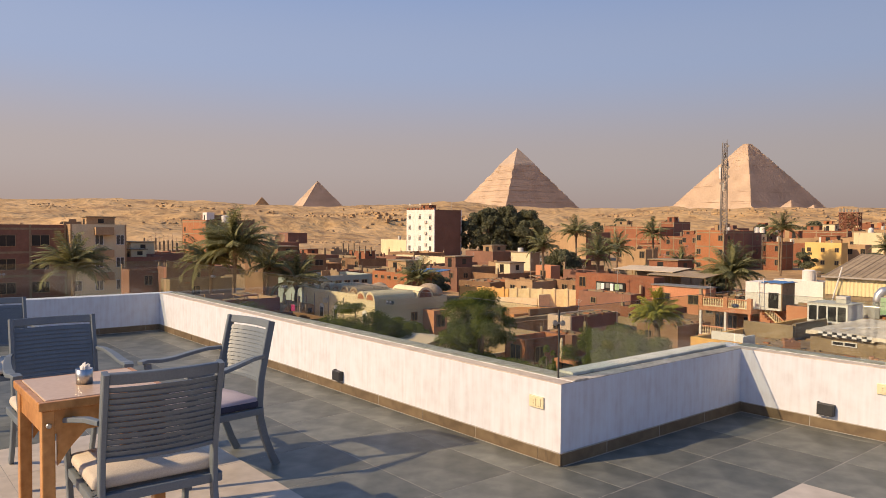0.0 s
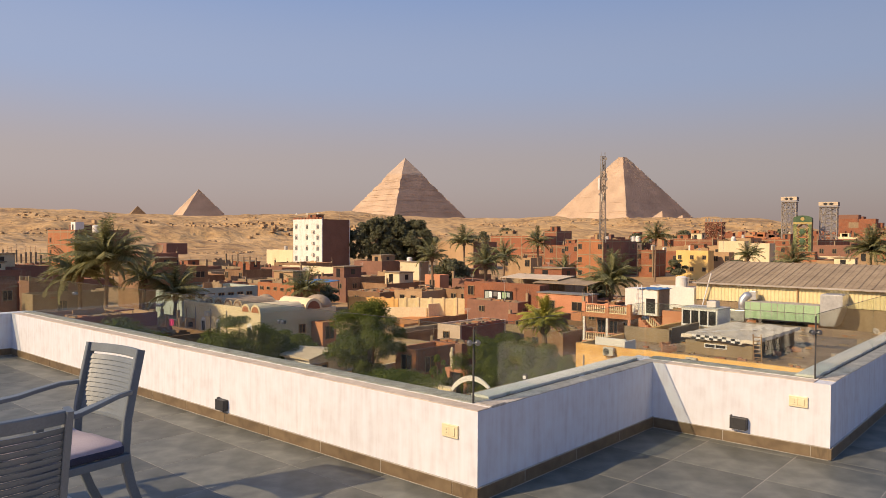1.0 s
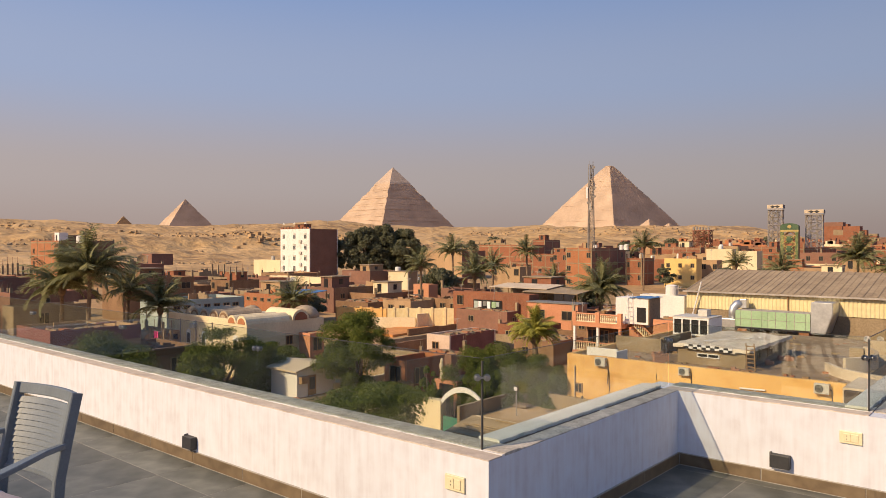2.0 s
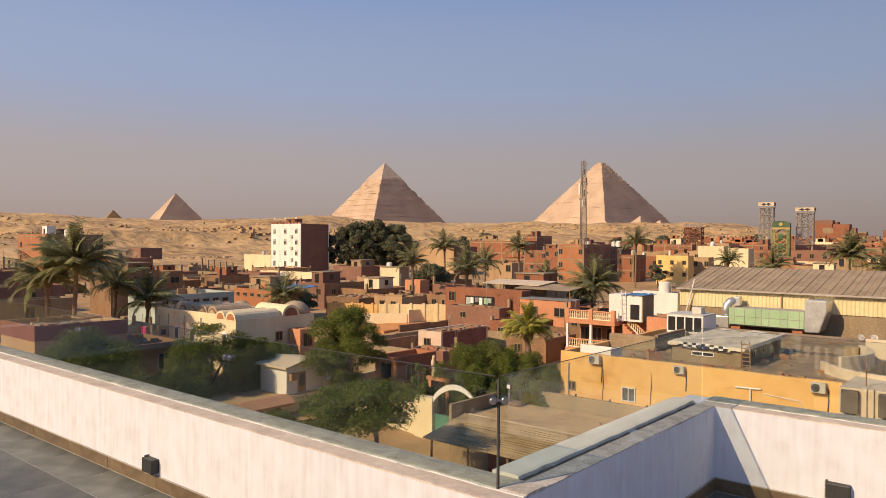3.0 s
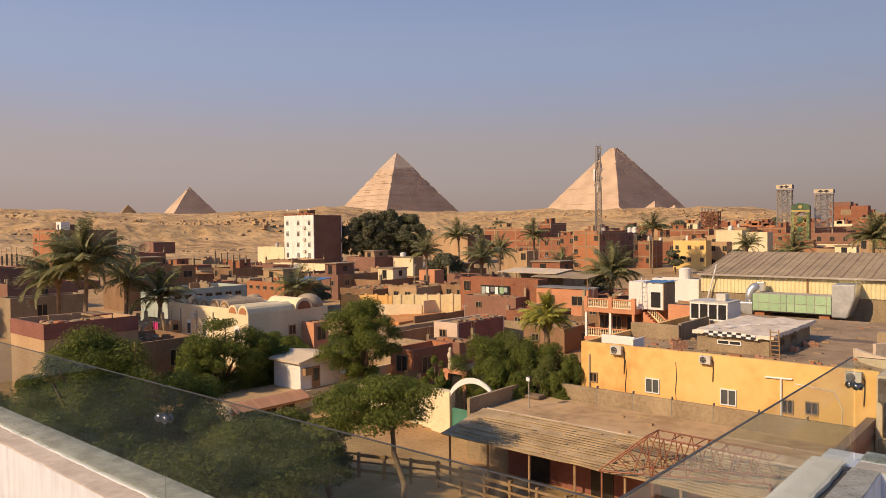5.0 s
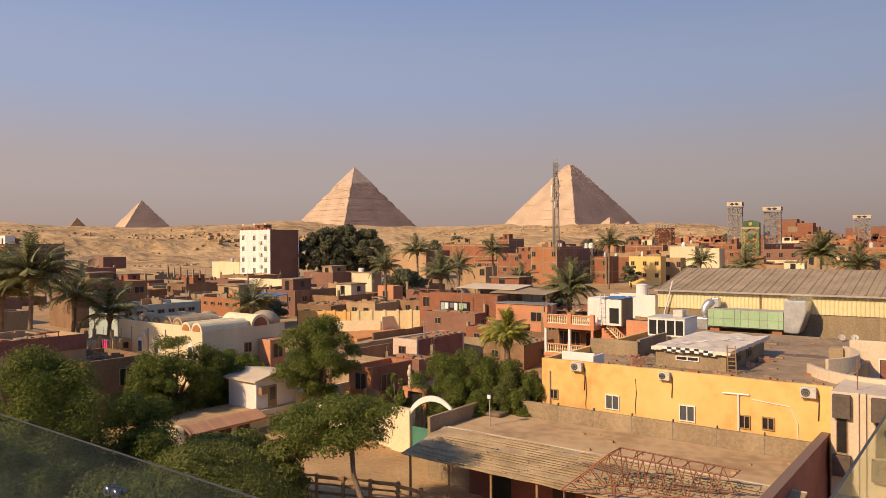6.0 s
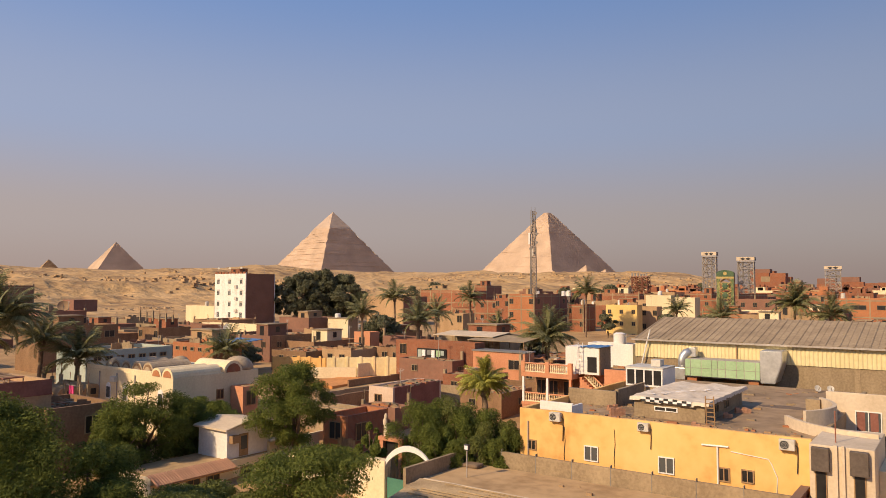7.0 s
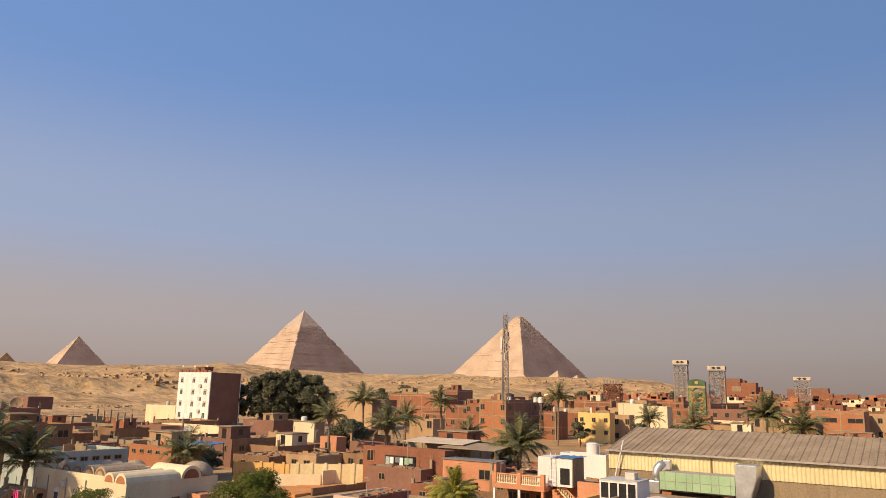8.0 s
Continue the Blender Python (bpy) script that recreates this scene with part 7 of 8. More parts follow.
def light_tower(x, y, top, w, label, head=True, mat=GALV):
    zb = ground_z(x, y)
    t = thing("light_tower", pose(x, y, zb, 0, 0, 8), label, "tower", "steel towers beyond the roofs")
    h = top - zb
    bm = B()
    lattice(bm, w, w * 0.94, 0, h - 2.0, 8, 0.10)
    for k in (-0.5, 0, 0.5):
        lattice(bm, w * 0.3, w * 0.3, 0, h - 2.0, 10, 0.035, k * w * 0.7, -w * 0.36)
    part("lattice", bm, mat, t)
    part("platform", box(B(), -w * 0.54, w * 0.54, -w * 0.54, w * 0.54, h - 2.15, h - 1.95), mat, t)
    if head:
        part("hoarding", box(B(), -w * 0.55, w * 0.55, -w * 0.56, -w * 0.52, h - 1.6, h - 0.3), BEIGE_STUCCO, t, "pale board")
        part("hoarding", box(B(), w * 0.52, w * 0.56, -w * 0.51, w * 0.52, h - 1.6, h - 0.3), GREY_PAINT, t, "grey side board")
        bm = B()
        for cx, half in ((-w * 0.16, w * 0.17), (w * 0.16, w * 0.17)):
            rim = [(cx - half, h - 1.0), (cx, h - 0.5), (cx + half, h - 1.0), (cx, h - 1.5)]
            a = [bm.verts.new((u, -w * 0.575, v)) for u, v in rim]
            b = [bm.verts.new((u, -w * 0.562, v)) for u, v in rim]
            bm.faces.new(a)
            bm.faces.new(b[::-1])
            for k in range(4):
                bm.faces.new((a[k], a[(k + 1) % 4], b[(k + 1) % 4], b[k]))
        part("dark_diamonds", bm, BLACK, t, "pair of dark diamonds painted on the board")
    else:
        rnd = random.Random(6)
        for k in range(6):
            part("lamp", box(B(), -w * 0.5 + k * w * 0.18, -w * 0.4 + k * w * 0.18, -w * 0.5, -w * 0.42, h - 1.94, h - 1.2 + rnd.random() * 0.5), MAST_STEEL, t)
    return t


light_tower(-74.9, 267.0, 16.2, 4.6, "tall steel scaffold tower with a pale board on top")
light_tower(-66.3, 283.3, 14.8, 5.6, "broad steel scaffold tower with a pale board on top")
light_tower(-46.0, 345.0, 12.9, 6.0, "far steel scaffold tower with a board on top")
light_tower(-85.1, 225.8, 8.4, 5.0, "open brown steel scaffold tower with lamps on its deck", head=False, mat=RUST)


def painted_tower(x, y, top):
    zb = ground_z(x, y)
    h = top - zb
    t = thing("painted_tower", pose(x, y, zb, 0, 0, 10), "wooden tower decorated with green and yellow panels", "tower")
    w = 3.5
    bm = B()
    lattice(bm, w, w, 0, h, 6, 0.12)
    part("frame", bm, WOOD, t)
    part("side_board", box(B(), w / 2 - 0.02, w / 2 + 0.06, -w / 2, w / 2, 0.5, h - 1.2), CONCRETE, t, "grey side boarding")
    for q in (-1, 1):
        part("corner_pillar", box(B(), q * w * 0.44 - 0.35, q * w * 0.44 + 0.35, -w / 2 - 0.2, -w / 2 + 0.2, 0, h - 1.2), MOSS_PAINT, t, "mottled green pillar")
    for i in range(6):
        z = h - 3.2 - i * 2.2
        for q in (-1, 1):
            part("cross_bar", rod(B(), (-q * w * 0.4, -w / 2 - 0.22, z - 1.0), (q * w * 0.4, -w / 2 - 0.22, z + 1.0), 0.13, 0.13, 4), MUSTARD, t, "mustard yellow cross bar")
        bm = B()
        dome(bm, 0, 0, 0, 0.62, 0.3)
        part("green_boss", bm, BOTTLE_GREEN, t, at=pose(0, -w / 2 - 0.25, z, 90))
        part("green_board", box(B(), -w * 0.22, w * 0.22, -w / 2 - 0.14, -w / 2 - 0.02, z - 0.8, z + 0.8), MOSS_PAINT, t, "mottled green board")
    part("yellow_band", box(B(), -w * 0.56, w * 0.56, -w * 0.56, -w * 0.5, h - 1.4, h - 0.95), MUSTARD, t, "mustard yellow band")
    n, bm = 12, B()
    rim = [(-w * 0.55, h - 0.94)] + [(-w * 0.55 * math.cos(math.pi * k / n), h - 0.1 + 0.7 * math.sin(math.pi * k / n)) for k in range(n + 1)] + [(w * 0.55, h - 0.94)]
    a, b = ([bm.verts.new((u, yy, v)) for u, v in rim] for yy in (-w * 0.55, w * 0.5))
    bm.faces.new(a)
    bm.faces.new(b[::-1])
    for k in range(len(rim)):
        bm.faces.new((a[k], a[(k + 1) % len(rim)], b[(k + 1) % len(rim)], b[k]))
    part("green_head", bm, BOTTLE_GREEN, t, "rounded green boarded head")
    part("head_emblem", rod(B(), (0, -w * 0.56, h - 0.2), (0, -w * 0.57, h - 0.2), 0.42, 0.42, 16), MUSTARD, t)


painted_tower(-46.8, 179.5, 6.2)

# ---- palms ----
P = "date palm with arching grey-green fronds"
palm(-62.7, 25.3, -1.2, 3.9, "tall date palm with a full arching crown", 1, 62)
palm(-66.3, 24.4, -2.6, 3.8, P, 2, 54)
palm(-67.0, 30.8, -3.2, 3.1, P, 3, 43)
palm(-65.5, 33.3, -4.9, 3.4, P, 4, 45)
palm(-67.5, 51.1, -5.4, 2.9, P, 5, 43)
palm(-62.7, 68.3, -1.5, 2.6, "slender tall date palm", 6, 40, 0.19)
palm(-57.2, 72.9, -2.5, 3.0, "slender tall date palm", 7, 43, 0.24)
palm(-67.3, 90.5, -2.2, 3.0, P, 8, 40)
palm(-81.9, 97.9, 0.1, 3.4, P, 9, 43)
palm(-66.0, 98.1, 0.2, 2.6, "slender tall date palm", 10, 40)
palm(-57.2, 92.4, -4.2, 2.8, P, 11, 37)
palm(-39.6, 74.5, -4.1, 3.6, "big date palm with a shaggy pale crown", 12, 72, 0.3)
palm(-64.2, 138.8, 1.2, 3.6, P, 13, 48)
palm(-21.7, 122.1, -0.6, 3.7, "big date palm behind the sheet hall", 14, 67)
palm(-16.5, 121.0, -2.2, 3.6, P, 15, 48)
palm(-84.6, 16.2, -3.8, 4.2, P, 16, 59)
palm(-31.5, 118.0, -2.6, 3.2, P, 17, 40)
palm(-45.5, 139.0, -2.2, 3.0, P, 18, 40)
palm(-26.6, 40.8, -5.0, 1.85, "lush yellow-green palm with a shaggy drooping crown", 19, 110, 0.24, FRONDS_YELLOW)

# ---- trees ----
tree(-146.4, 136.5, 7.4, 6.4, 8.0, "big dark old tree beside the white block, haze in its leaf colour", 30000, 0.26, LEAF_HAZED, 110, 31, 0.6, clump=0.62)
tree(-140.5, 146.0, 6.9, 6.6, 7.6, "big dark old tree with a ragged crown, haze in its leaf colour", 30000, 0.26, LEAF_HAZED, 110, 32, 0.6, clump=0.62)
tree(-143.5, 141.0, 8.0, 5.2, 8.4, "big dark old tree with a tall ragged crown, haze in its leaf colour", 24000, 0.26, LEAF_HAZED, 110, 63, 0.5, clump=0.62)
tree(-151.5, 131.0, 3.5, 4.4, 5.2, "dark tree with a ragged crown", 5000, 0.5, LEAF_HAZED, 16, 33, 0.4)
tree(-70.1, 81.7, -1.8, 3.1, 3.0, "round dark green tree", 8000, 0.2, LEAF_HAZED, 20, 34, 0.25)
tree(-38.3, 34.6, -3.4, 3.0, 3.2, "dense leafy tree above the yard", 56000, 0.065, LEAF, 64, 35, 0.3, clump=0.8)
tree(-45.6, 27.6, -4.0, 3.3, 3.6, "leafy tree with a pointed crown", 46000, 0.065, LEAF, 60, 37, 0.25, clump=0.8)
tree(-46.4, 33.0, -6.1, 2.9, 2.2, "leafy green garden tree", 24000, 0.07, LEAF, 36, 38, 0.22, clump=0.85)
tree(-45.4, 30.4, -5.9, 2.2, 2.4, "leafy garden tree beside the white hut", 26000, 0.065, LEAF, 40, 66, 0.2, clump=0.85)
tree(-44.9, 25.2, -6.4, 2.0, 2.2, "bushy garden tree behind the annex", 22000, 0.065, LEAF, 36, 67, 0.2, clump=0.85)
tree(-49.0, 36.0, -7.0, 2.2, 1.8, "leafy garden tree behind the hut", 10000, 0.09, LEAF, 16, 48, 0.2)
tree(-31.3, 12.0, -2.3, 3.7, 4.6, "large dark leafy tree close to the hotel", 84000, 0.055, LEAF, 80, 39, 0.35, clump=0.75)
tree(-41.8, 17.0, -4.7, 3.4, 3.2, "dark leafy tree before the maroon house", 42000, 0.065, LEAF, 56, 68, 0.28, clump=0.8)
tree(-38.6, 12.6, -5.2, 3.2, 3.0, "dark leafy tree in the shaded garden", 40000, 0.06, LEAF, 54, 71, 0.28, clump=0.8)
tree(-29.6, 15.2, -4.1, 2.5, 3.6, "large dark leafy garden tree", 48000, 0.058, LEAF, 56, 40, 0.3, clump=0.8)
tree(-26.5, 9.0, -4.6, 3.0, 3.0, "dark leafy tree below the terrace", 42000, 0.055, LEAF, 50, 47, 0.3, clump=0.8)
tree(-22.6, 22.4, -5.3, 3.3, 1.25, "spreading tree with feathery leaves on a slim trunk", 34000, 0.058, LEAF, 64, 41, 0.14, flat=True, clump=0.9, name="spreading_tree", lean=-1.2)
tree(-23.5, 14.5, -5.9, 3.6, 1.7, "low spreading acacia with feathery olive leaves", 52000, 0.052, LEAF_OLIVE, 60, 42, 0.2, name="acacia_tree")
tree(-21.9, 11.4, -5.9, 3.2, 1.6, "low spreading acacia beside the wall", 38000, 0.052, LEAF_OLIVE, 50, 43, 0.18, name="acacia_tree")
tree(-26.3, 17.6, -7.2, 2.6, 1.5, "low olive-green acacia in the shade", 18000, 0.075, LEAF_OLIVE, 26, 49, 0.16, name="acacia_tree")
tree(-30.0, 19.5, -7.2, 2.8, 1.7, "broad olive-green acacia below the annex", 20000, 0.075, LEAF_OLIVE, 28, 60, 0.18, name="acacia_tree")
tree(-25.7, 20.6, -7.4, 2.4, 1.3, "low olive-green acacia at the yard's edge", 17000, 0.075, LEAF_OLIVE, 26, 61, 0.15, name="acacia_tree")
tree(-29.1, 20.6, -7.5, 2.3, 1.4, "low feathery acacia beside the annex", 15000, 0.075, LEAF_OLIVE, 26, 62, 0.15, name="acacia_tree")
tree(-33.4, 36.9, -7.2, 0.9, 1.6, "slim green shrub by the ruin", 5000, 0.09, LEAF, 12, 44, 0.1)
tree(-31.0, 34.7, -7.9, 0.9, 1.6, "slim green shrub by the gate", 5000, 0.09, LEAF, 12, 45, 0.1)
tree(-22.9, 44.5, -8.2, 1.3, 1.3, "young palm shrub beside the ochre house", 4000, 0.11, LEAF_OLIVE, 10, 46, 0.1)
for i, (hx, hy, ht, hr) in enumerate(((-29.2, 37.0, -5.4, 2.1), (-27.6, 38.6, -4.9, 2.2), (-25.4, 38.9, -5.8, 1.9), (-27.0, 36.2, -6.4, 1.7), (-24.6, 37.4, -6.5, 1.6), (-25.4, 35.9, -7.3, 1.4), (-23.5, 36.9, -7.2, 1.2), (-31.0, 40.5, -6.2, 1.9), (-23.3, 37.9, -6.7, 1.3), (-23.1, 37.3, -7.6, 1.0), (-24.3, 39.4, -6.2, 1.5), (-28.7, 38.2, -5.6, 1.8), (-26.4, 37.6, -5.9, 1.7))):
    tree(hx, hy, ht, hr, (ht + 11.5) * 0.52, "dense tall garden hedge shrub", 24000, 0.058, LEAF_OLIVE if i % 3 == 1 else LEAF, 34, 50 + i, 0.12, clump=0.85, name="hedge_shrub")
for i, (tx, ty, tt, tr) in enumerate(((-239, 318, 6.8, 9), (-255, 322, 4.6, 8), (-225, 332, 4.0, 7), (-219, 336, 6.0, 5), (-112, 262, 4.0, 6), (-104, 246, 2.5, 5), (-118, 240, 2.8, 5), (-99, 262, 5.6, 3.2), (-60, 140, -2.6, 2.4), (-45, 132, -2.4, 3.2), (-37, 128, -2.8, 3.0), (-95, 330, 5.5, 4.5), (-48, 86, -4.4, 2.0), (-58.0, 84.0, -3.6, 2.2), (-74, 60, -5.2, 2.4))):
    tree(tx, ty, tt, tr, min(tr * 0.8, (tt - ground_z(tx, ty)) * 0.45), "distant dark tree with haze in its leaf colour", 3000, 0.42 if tr > 4 else 0.24, LEAF_HAZED, 14, 70 + i, 0.2)


# ---- roof things and rubble ----
def roof_life():
    """What stands on the flat roofs: stair rooms, half-built walls, tanks, poles and pens of scrap boards."""
    rnd = random.Random(303)
    for t, w, d, z, mat, far, kind, eave in FLATS:
        if eave or far < 45 or far > 300:
            continue
        o = t.matrix_basis.translation
        wall = mat if mat in (BRICK, BRICK_DARK, BRICK_ORANGE, BROWN, TAN) else BRICK
        low = kind == "shed" or far < 75
        for k in range(rnd.choice((1, 2, 3))):
            if w < 1.6 or d < 1.2:
                break
            u, v, ln, hh = rnd.uniform(-w, w * 0.5), rnd.uniform(-d, d), rnd.uniform(0.8, w), rnd.uniform(0.3, 0.7 if low else 1.3)
            run, steps = B(), 5
            for q in range(steps):
                top = hh * rnd.uniform(0.55, 1.0)
                if k % 2:
                    box(run, u, u + 0.14, max(-d, v - ln * 0.5 + ln * q / steps), min(d, v - ln * 0.5 + ln * (q + 1) / steps), z, z + top) if v - ln * 0.5 + ln * q / steps < d - 0.1 and v - ln * 0.5 + ln * (q + 1) / steps > -d + 0.1 else None
                else:
                    box(run, u + ln * q / steps, u + ln * (q + 1) / steps, min(v, d - 0.15), min(v, d - 0.15) + 0.14, z, z + top) if u + ln * (q + 1) / steps < w else None
            if not run.faces:
                run.free()
                continue
            part("broken_wall", run, rnd.choice((wall, wall, CONCRETE, TAN)), t, "unfinished low wall on the roof")
        if not low and w > 2.2 and d > 1.2 and rnd.random() < 0.62:
            rw, rd, rh = rnd.uniform(2.0, min(4.5, w * 1.2)), min(d * 1.4, rnd.uniform(2.0, 3.5)), rnd.uniform(1.3, 2.3)
            u, v = rnd.uniform(-w + 0.1, w - rw - 0.1), rnd.uniform(-d + 0.1, d - rd - 0.05)
            rm = thing("stair_hut", Matrix.Translation(o + Vector((u, v, z))), "small stair hut on a flat village roof", "hut", "stair huts on the roofs")
            part("wall", box(B(), 0, rw, 0, rd, 0, rh), rnd.choice((wall, wall, BRICK, TAN, CREAM)), rm)
            part("slab", box(B(), -0.15, rw + 0.15, -0.15, rd + 0.15, rh, rh + 0.14), CONCRETE, rm, "overhanging concrete slab")
            part("doorway", box(B(), rw * 0.3, rw * 0.3 + 0.85, -0.03, -0.002, 0.02, min(1.9, rh - 0.2)), DARK, rm, "dark open doorway")
            part("side_opening", box(B(), rw + 0.002, rw + 0.03, rd * 0.4, rd * 0.4 + 0.7, rh * 0.45, rh * 0.85), DARK, rm)
        if low and w > 1.6 and d > 1.4 and rnd.random() < 0.5:
            u, v, a = rnd.uniform(-w * 0.7, w * 0.1), rnd.uniform(-d * 0.7, d * 0.2), rnd.uniform(-20, 20)
            pen = thing("scrap_shelter", Matrix.Translation(o + Vector((u, v, z))) @ pose(0, 0, 0, 0, 0, a), "lean-to of scrap boards and sheets on a roof", "shelter", "scrap shelters on the roofs")
            sw, sd = rnd.uniform(1.2, 2.6), rnd.uniform(0.9, 1.8)
            for q in range(6):
                part("board", box(B(), sw * q / 6, sw * (q + 1) / 6 - 0.02, -0.1 + 0.08 * rnd.random(), sd, 0.55 + rnd.uniform(0, 0.08), 0.66 + rnd.uniform(0, 0.05)), rnd.choice((WOOD, ROOF_SHEET, RUST, BEIGE_STUCCO, WOOD)), pen)
            for px in (0.06, sw - 0.06):
                for py in (0.06, sd - 0.06):
                    part("post", rod(B(), (px, py, 0), (px, py, 0.58), 0.04, 0.04, 5), WOOD, pen)
        if rnd.random() < 0.35:
            u, v, ph = rnd.uniform(-w, w), rnd.uniform(-d, d), rnd.uniform(1.2, 3.0)
            pole = thing("aerial_pole", Matrix.Translation(o + Vector((u, v, z))), "thin aerial pole on a flat roof", "pole", "poles on the roofs")
            part("shaft", rod(B(), (0, 0, 0), (0.05, 0, ph), 0.035, 0.025, 6), GALV, pole)
            for q in range(3):
                part("rod", rod(B(), (-0.4 + 0.08 * q, 0, ph - 0.12 * q - 0.1), (0.45 - 0.08 * q, 0, ph - 0.12 * q - 0.1), 0.015, 0.015, 4), GALV, pole)
        if o.y > 105 and w > 1.5 and rnd.random() < 0.28:
            tank = thing("water_tank", Matrix.Translation(o + Vector((rnd.uniform(-w + 0.6, w - 0.6), rnd.uniform(-d * 0.6, d * 0.6), z))), "pale cylindrical water tank on a roof", "water tank", "water tanks on the roofs")
            for px in (-0.35, 0.35):
                part("bearer", box(B(), px - 0.08, px + 0.08, -0.4, 0.4, 0, 0.3), CONCRETE, tank)
            part("tank", rod(B(), (0, 0, 0.3), (0, 0, 1.45), 0.5, 0.48, 16), rnd.choice((WHITE, AC_WHITE, GREY_PAINT)), tank)
            part("lid", rod(B(), (0, 0, 1.45), (0, 0, 1.58), 0.5, 0.25, 16), AC_WHITE, tank)


roof_life()


def roof_clutter():
    rnd = random.Random(77)
    for x, y, z, r, turn in ((-115.8, 57.0, -1.9, 0.9, 60), (-9.3, 60.2, -5.85, 0.26, 40), (-8.5, 60.6, -5.85, 0.26, 25), (-84, 150, 0.6, 0.7, 50), (-60, 152, -1.7, 0.5, 50), (-70, 142, 0.5, 0.6, 20), (-92, 70, -4.7, 0.6, 40), (-102, 22, 0.95, 0.6, 60), (-104, 10, 0.85, 0.6, 60)):
        t = thing("satellite_dish", pose(x, y, z, 0, 0, turn), "pale satellite dish tilted to the sky on a roof", "satellite dish", "dishes on the roofs")
        bm = B()
        n = 18
        rings = [[bm.verts.new((rr * r * math.cos(2 * math.pi * i / n), -0.25 * r * rr * rr + 0.25 * r, rr * r * math.sin(2 * math.pi * i / n))) for i in range(n)] for rr in (0.15, 0.5, 0.8, 1.0)]
        for a, b in zip(rings, rings[1:]):
            for k in range(n):
                bm.faces.new((a[k], a[(k + 1) % n], b[(k + 1) % n], b[k]))
        bm.faces.new(rings[0])
        bowl = part("bowl", bm, TAN if x < -110 else AC_WHITE, t, at=pose(0, 0, r * 1.1, -28))
        bowl.modifiers.new("thickness", "SOLIDIFY").thickness = 0.03
        part("post", rod(B(), (0, 0.2 * r, 0), (0, 0.1, r * 1.1), 0.05), GALV, t)
        part("feed_arm", rod(B(), (0, 0, r * 0.5), (0, -r * 0.9, r * 1.5), 0.03), GALV, t)
    for x, y, z, r, h in ((-28.6, 69.2, -3.9, 0.6, 1.3), (-166, 68, 1.9, 0.9, 1.6), (-69.5, 141.5, 0.6, 0.5, 1.1), (-75, 150, 0.6, 0.5, 1.0), (-80, 147, 0.6, 0.45, 1.0), (-155, 124, 5.4, 0.5, 0.9), (-160, 126, 5.4, 0.5, 0.9), (-61, 174, 0.3, 0.5, 1.1), (-88, 90, -3.4, 0.5, 1.0)):
        t = thing("water_tank", Matrix.Translation((x, y, z)), "white cylindrical water tank on a roof", "water tank", "water tanks on the roofs")
        bm = rod(B(), (0, 0, 0), (0, 0, h), r, r, 18)
        part("tank", bm, WHITE, t, smooth=False)
        part("lid", rod(B(), (0, 0, h), (0, 0, h + 0.12), r * 1.03, r * 0.6, 18), WHITE, t)
    for x, y, z, w, d, h, m, lab in ((-181.5, 68, 1.95, 5.0, 4.5, 1.9, BRICK_DARK, "brick stair room on a roof"), (-176.5, 66.5, 2.0, 2.6, 2.0, 2.4, WHITE, "white stair room on a roof"), (-122.0, 60, -2.0, 3.5, 4, 2.0, BRICK_DARK, "open brick roof room")):
        t = thing("roof_room", Matrix.Translation((x, y, z)), lab, "roof room")
        part("wall", box(B(), 0, w, 0, d, 0, h, 0.02), m, t)
        part("opening", box(B(), w * 0.3, w * 0.6, -0.03, -0.002, 0.1, h * 0.75), DARK, t)
    # shade roofs over the orange house
    for x, y, z, w, d, m in ((-53.0, 70.5, -3.7, 8.5, 4.0, BEIGE_STUCCO), (-47.0, 69.0, -4.0, 7.5, 4.5, ROOF_SHEET), (-71.5, 52.5, -4.4, 4.5, 3.4, BLUE_TARP), (-27.2, 46.0, -9.0, 3.4, 3.0, AC_WHITE)):
        t = thing("shade_roof", pose(x, y, z, 5, 0, 0), "thin sheet shade roof on posts", "shade roof")
        part("sheet", box(B(), 0, w, 0, d, 0, 0.07), m, t)
        for px in (0.1, w - 0.1):
            for py in (0.1, d - 0.1):
                part("post", rod(B(), (px, py, -1.8), (px, py, 0), 0.06), WOOD, t)
    # laundry and loggia
    t = thing("laundry_line", Matrix.Translation((-53.5, 66.4, -5.6)), "line of coloured washing in the open loggia", "laundry")
    part("dark_recess", box(B(), 1.2, 5.4, -0.03, 0.02, -0.6, 0.62), DARK, t)
    for i, m in enumerate((TEAL, PAPER, GREY_PAINT, PAPER, GREEN_PANEL, TEAL)):
        part("cloth", box(B(), 1.35 + i * 0.66, 1.93 + i * 0.66 - 0.12 * (i % 2), -0.09 - 0.02 * (i % 2), -0.06, -0.42 + 0.16 * (i % 3), 0.45), m, t)
    t = thing("pink_cloth", pose(-60.2, 29.9, -6.9), "bright pink cloth hung on a line between posts", "cloth")
    bm = B()
    for i in range(5):
        box(bm, i * 0.14, i * 0.14 + 0.15, -0.03 + 0.05 * (i % 2), 0.02 + 0.05 * (i % 2), -0.7 + 0.06 * i, 0.7)
    part("cloth", bm, PINK, t)
    part("line", rod(B(), (-0.6, 0, 0.72), (1.8, 0, 0.72), 0.02), GALV, t)
    for px in (-0.6, 1.8):
        part("post", box(B(), px - 0.1, px + 0.1, -0.1, 0.1, -2.6, 0.95), CONCRETE, t, "bare concrete post")
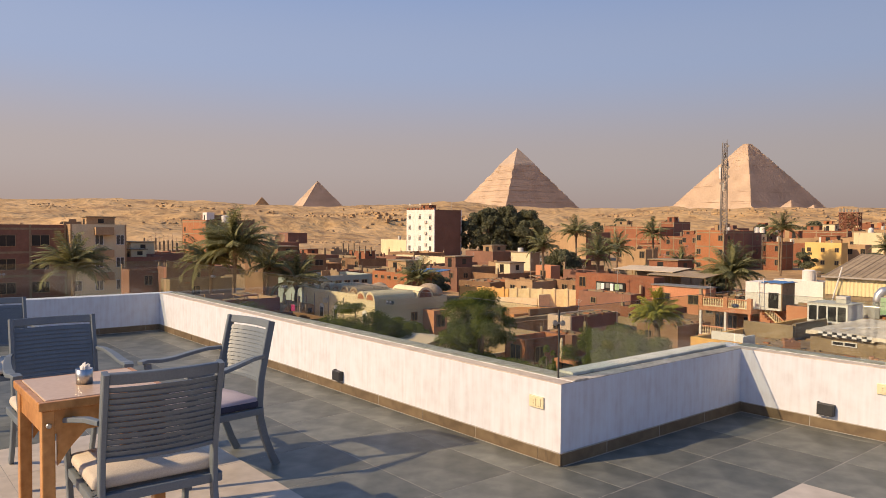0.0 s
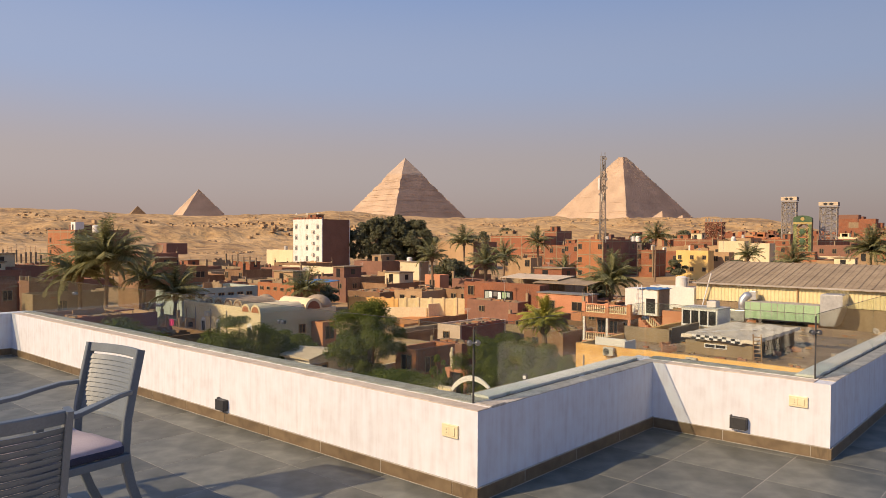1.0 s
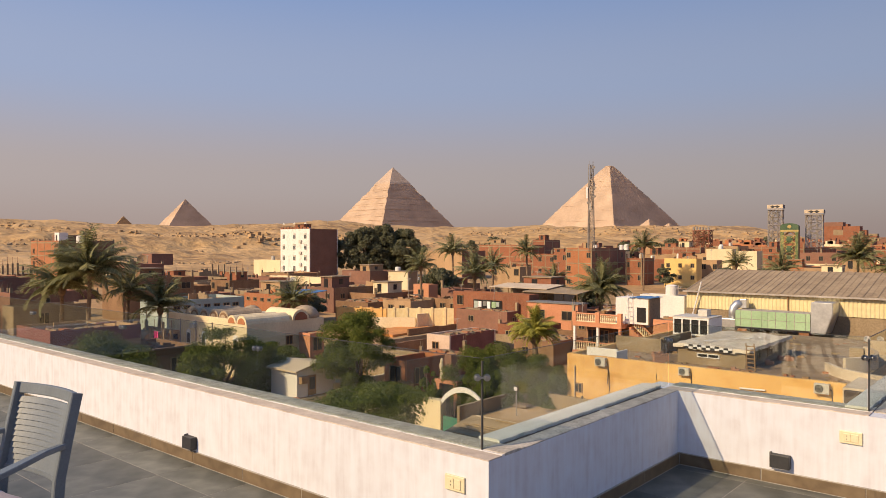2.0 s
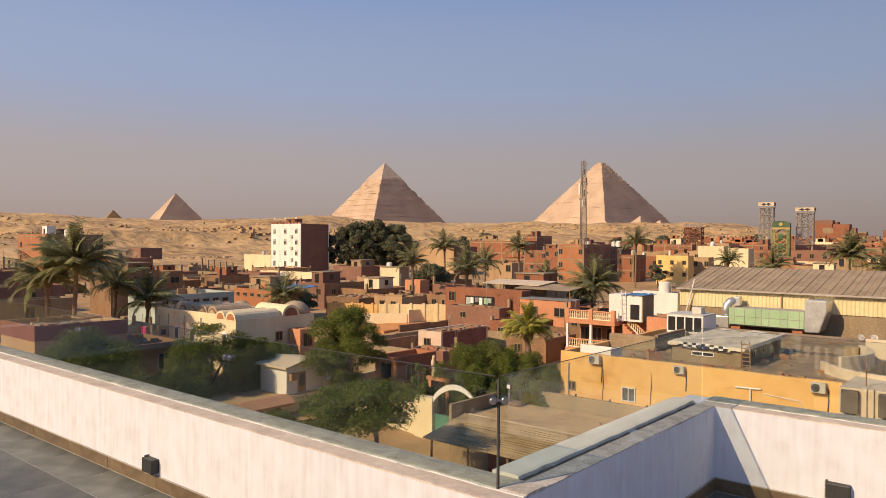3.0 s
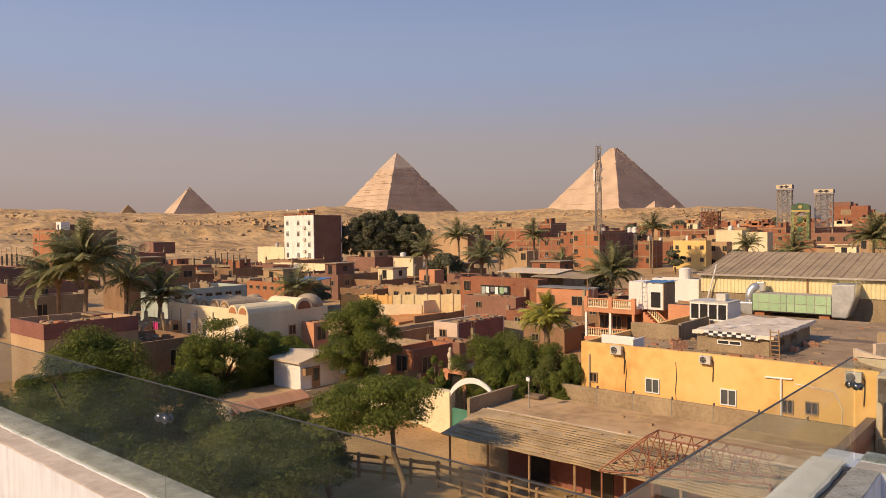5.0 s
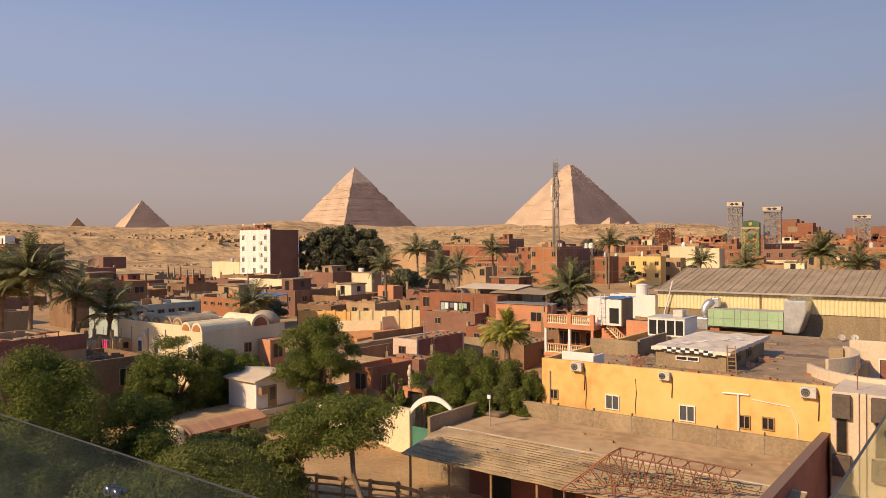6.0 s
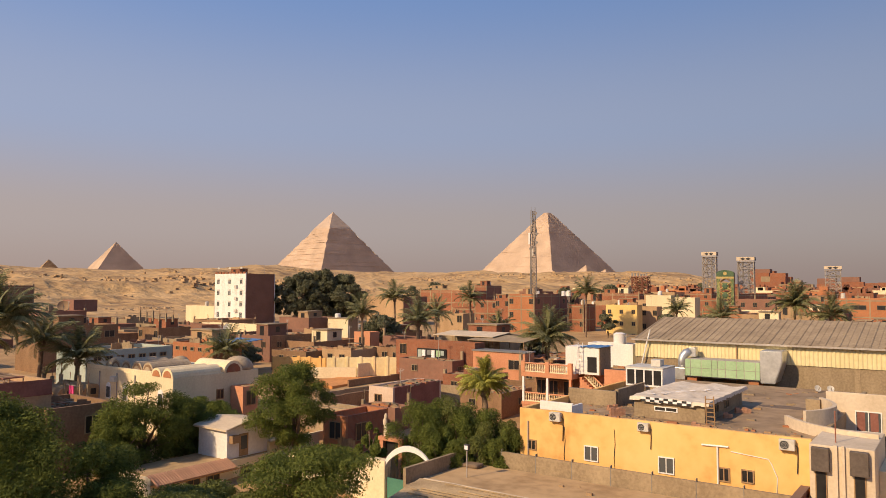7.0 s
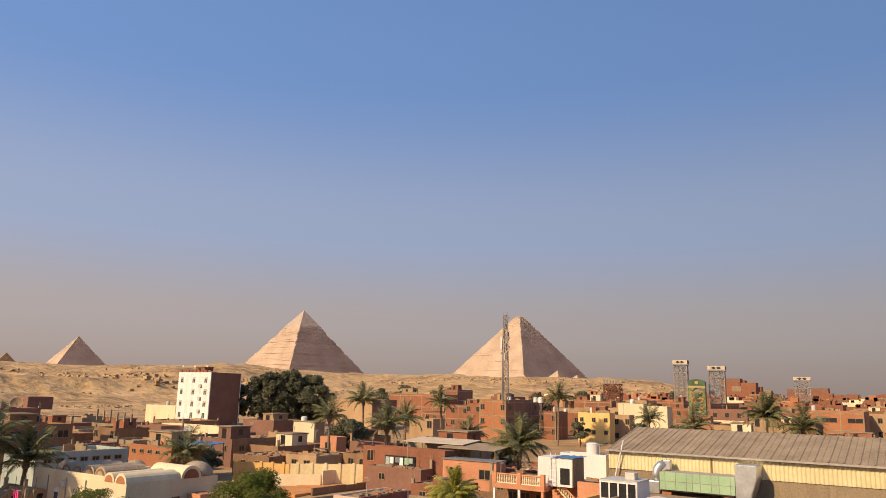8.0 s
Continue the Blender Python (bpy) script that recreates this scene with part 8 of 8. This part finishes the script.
    # posts of unfinished floors
    for cx, cy, z, n, s in ((-121.0, 35.0, -2.7, 9, 1.9), (-66.0, 30.6, -7.4, 6, 1.5), (-122, 74, -3.9, 6, 2.0)):
        t = thing("column_stubs", Matrix.Translation((cx, cy, z)), "row of unfinished concrete columns with bare rods", "columns")
        for i in range(n):
            h = 1.2 + 0.8 * rnd.random()
            c = part("column", box(B(), i * s - 0.12, i * s + 0.12, -0.12, 0.12, 0, h), CONCRETE, t)
            part("rod", rod(B(), (i * s, 0, h), (i * s + 0.05, 0, h + 0.9), 0.02), RUST, c)
    # scattered rubble over the flat roofs
    for x0, x1, y0, y1 in BOXES:
        cx, cy = (x0 + x1) / 2, (y0 + y1) / 2
        d = math.hypot(cx, cy)
        if d > 170 or x1 - x0 > 25:
            continue
        for k in range(120 if d < 115 else 40):
            ROOF_BITS.append((rnd.uniform(x0 + 0.5, x1 - 0.5), rnd.uniform(y0 + 0.5, max(y0 + 0.6, y1 - 0.5)), rnd.uniform(0.07, 0.42)))


ROOF_BITS = []
roof_clutter()
scraps = random.Random(91)
for k in range(320):
    sx, sy = scraps.uniform(-22.0, -7.5), scraps.choice((scraps.uniform(38.8, 41.6), scraps.uniform(38.8, 61.0)))
    if not (-17.2 < sx < -11.9 and 41.5 < sy < 51.0) and not (-20.9 < sx < -17.2 and 49.5 < sy < 53.0):
        ROOF_BITS.append((sx, sy, scraps.uniform(0.04, 0.2)))


def roof_rubble():
    """Bricks, planks and scraps on every near roof."""
    tops = {}
    for ob in scene.objects:
        if ob.name.startswith("roof") and ob.type == "MESH" and ob.parent and len(ob.data.vertices) == 8:
            m = ob.parent.matrix_basis @ ob.matrix_basis
            pts = [m @ v.co for v in ob.data.vertices]
            tops[ob.name] = (min(p.x for p in pts), max(p.x for p in pts), min(p.y for p in pts), max(p.y for p in pts), max(p.z for p in pts))
    bms = {"w": B(), "b": B(), "c": B()}
    rnd = random.Random(5)
    for x, y, s in ROOF_BITS:
        for x0, x1, y0, y1, z in tops.values():
            if x0 < x < x1 - 0.7 and y0 < y < y1 - 0.5:
                k = rnd.choice("wbcc")
                box(bms[k], x, x + s * rnd.uniform(0.8, 3.2), y, y + s * rnd.uniform(0.5, 1.6), z, z + s * rnd.uniform(0.12, 0.7))
                break
    for k, m in (("w", WOOD), ("b", BRICK_ORANGE), ("c", CONCRETE)):
        tagged(part("roof_debris", bms[k], m), "scattered planks, bricks and blocks on the flat roofs", "debris", kind="stuff")


roof_rubble()


def desert_rocks():
    """Rock ledges, tumbled blocks and low ruins on the slopes."""
    rng = np.random.default_rng(9)
    verts, faces = [], []
    count = 0
    while count < 5000:
        left, d = math.radians(rng.uniform(14, 98)), rng.uniform(290, 900)
        x, y = -d * math.sin(left), d * math.cos(left)
        patch = noise.noise((x * 0.009, y * 0.009, 11)) + 0.5 * noise.noise((x * 0.03, y * 0.03, 4))
        if patch < 0.38 and rng.random() > 0.006:
            continue
        s = rng.uniform(0.25, 0.9) * (1 + d / 800)
        z = ground_z(x, y) - 0.3 * s
        o = len(verts)
        a = rng.uniform(0, 3.14)
        for k in range(5):
            q = a + k * 1.2566 + rng.uniform(-0.3, 0.3)
            r = s * rng.uniform(0.7, 1.5)
            verts.append((x + r * math.cos(q), y + r * math.sin(q), z))
        for k in range(5):
            vx, vy, vz = verts[o + k]
            verts.append((x + (vx - x) * 0.7, y + (vy - y) * 0.7, z + s * rng.uniform(0.4, 0.8)))
        for k in range(5):
            faces.append((o + k, o + (k + 1) % 5, o + 5 + (k + 1) % 5, o + 5 + k))
        faces.append(tuple(o + 5 + k for k in range(5)))
        count += 1
    for cx, cy, n, spread in ((-560, 420, 190, 70), (-430, 330, 160, 45), (-520, 330, 150, 60), (-500, 560, 120, 60), (-300, 640, 160, 80), (-180, 700, 120, 60), (-640, 250, 80, 70), (-420, 700, 120, 70)):
        for k in range(n):
            x, y = cx + rng.normal() * spread, cy + rng.normal() * spread * 0.5
            w, d2, h = rng.uniform(0.6, 5.5), rng.uniform(0.6, 3.2), rng.uniform(0.2, 1.0) * (2.4 if k % 6 == 0 else 1.0)
            z, o = ground_z(x, y) - 0.4, len(verts)
            for zz in (z, z + h + 0.4):
                verts += [(x, y, zz), (x + w, y, zz), (x + w, y + d2, zz), (x, y + d2, zz)]
            faces += [(o, o + 1, o + 5, o + 4), (o + 1, o + 2, o + 6, o + 5), (o + 2, o + 3, o + 7, o + 6), (o + 3, o, o + 4, o + 7), (o + 4, o + 5, o + 6, o + 7)]
    me = bpy.data.meshes.new("desert_rocks")
    me.from_pydata(verts, [], faces)
    me.materials.append(ROCK)
    tagged(new("desert_rocks", me), "scattered limestone blocks and ledges in the sand", "rocks", kind="stuff")


desert_rocks()
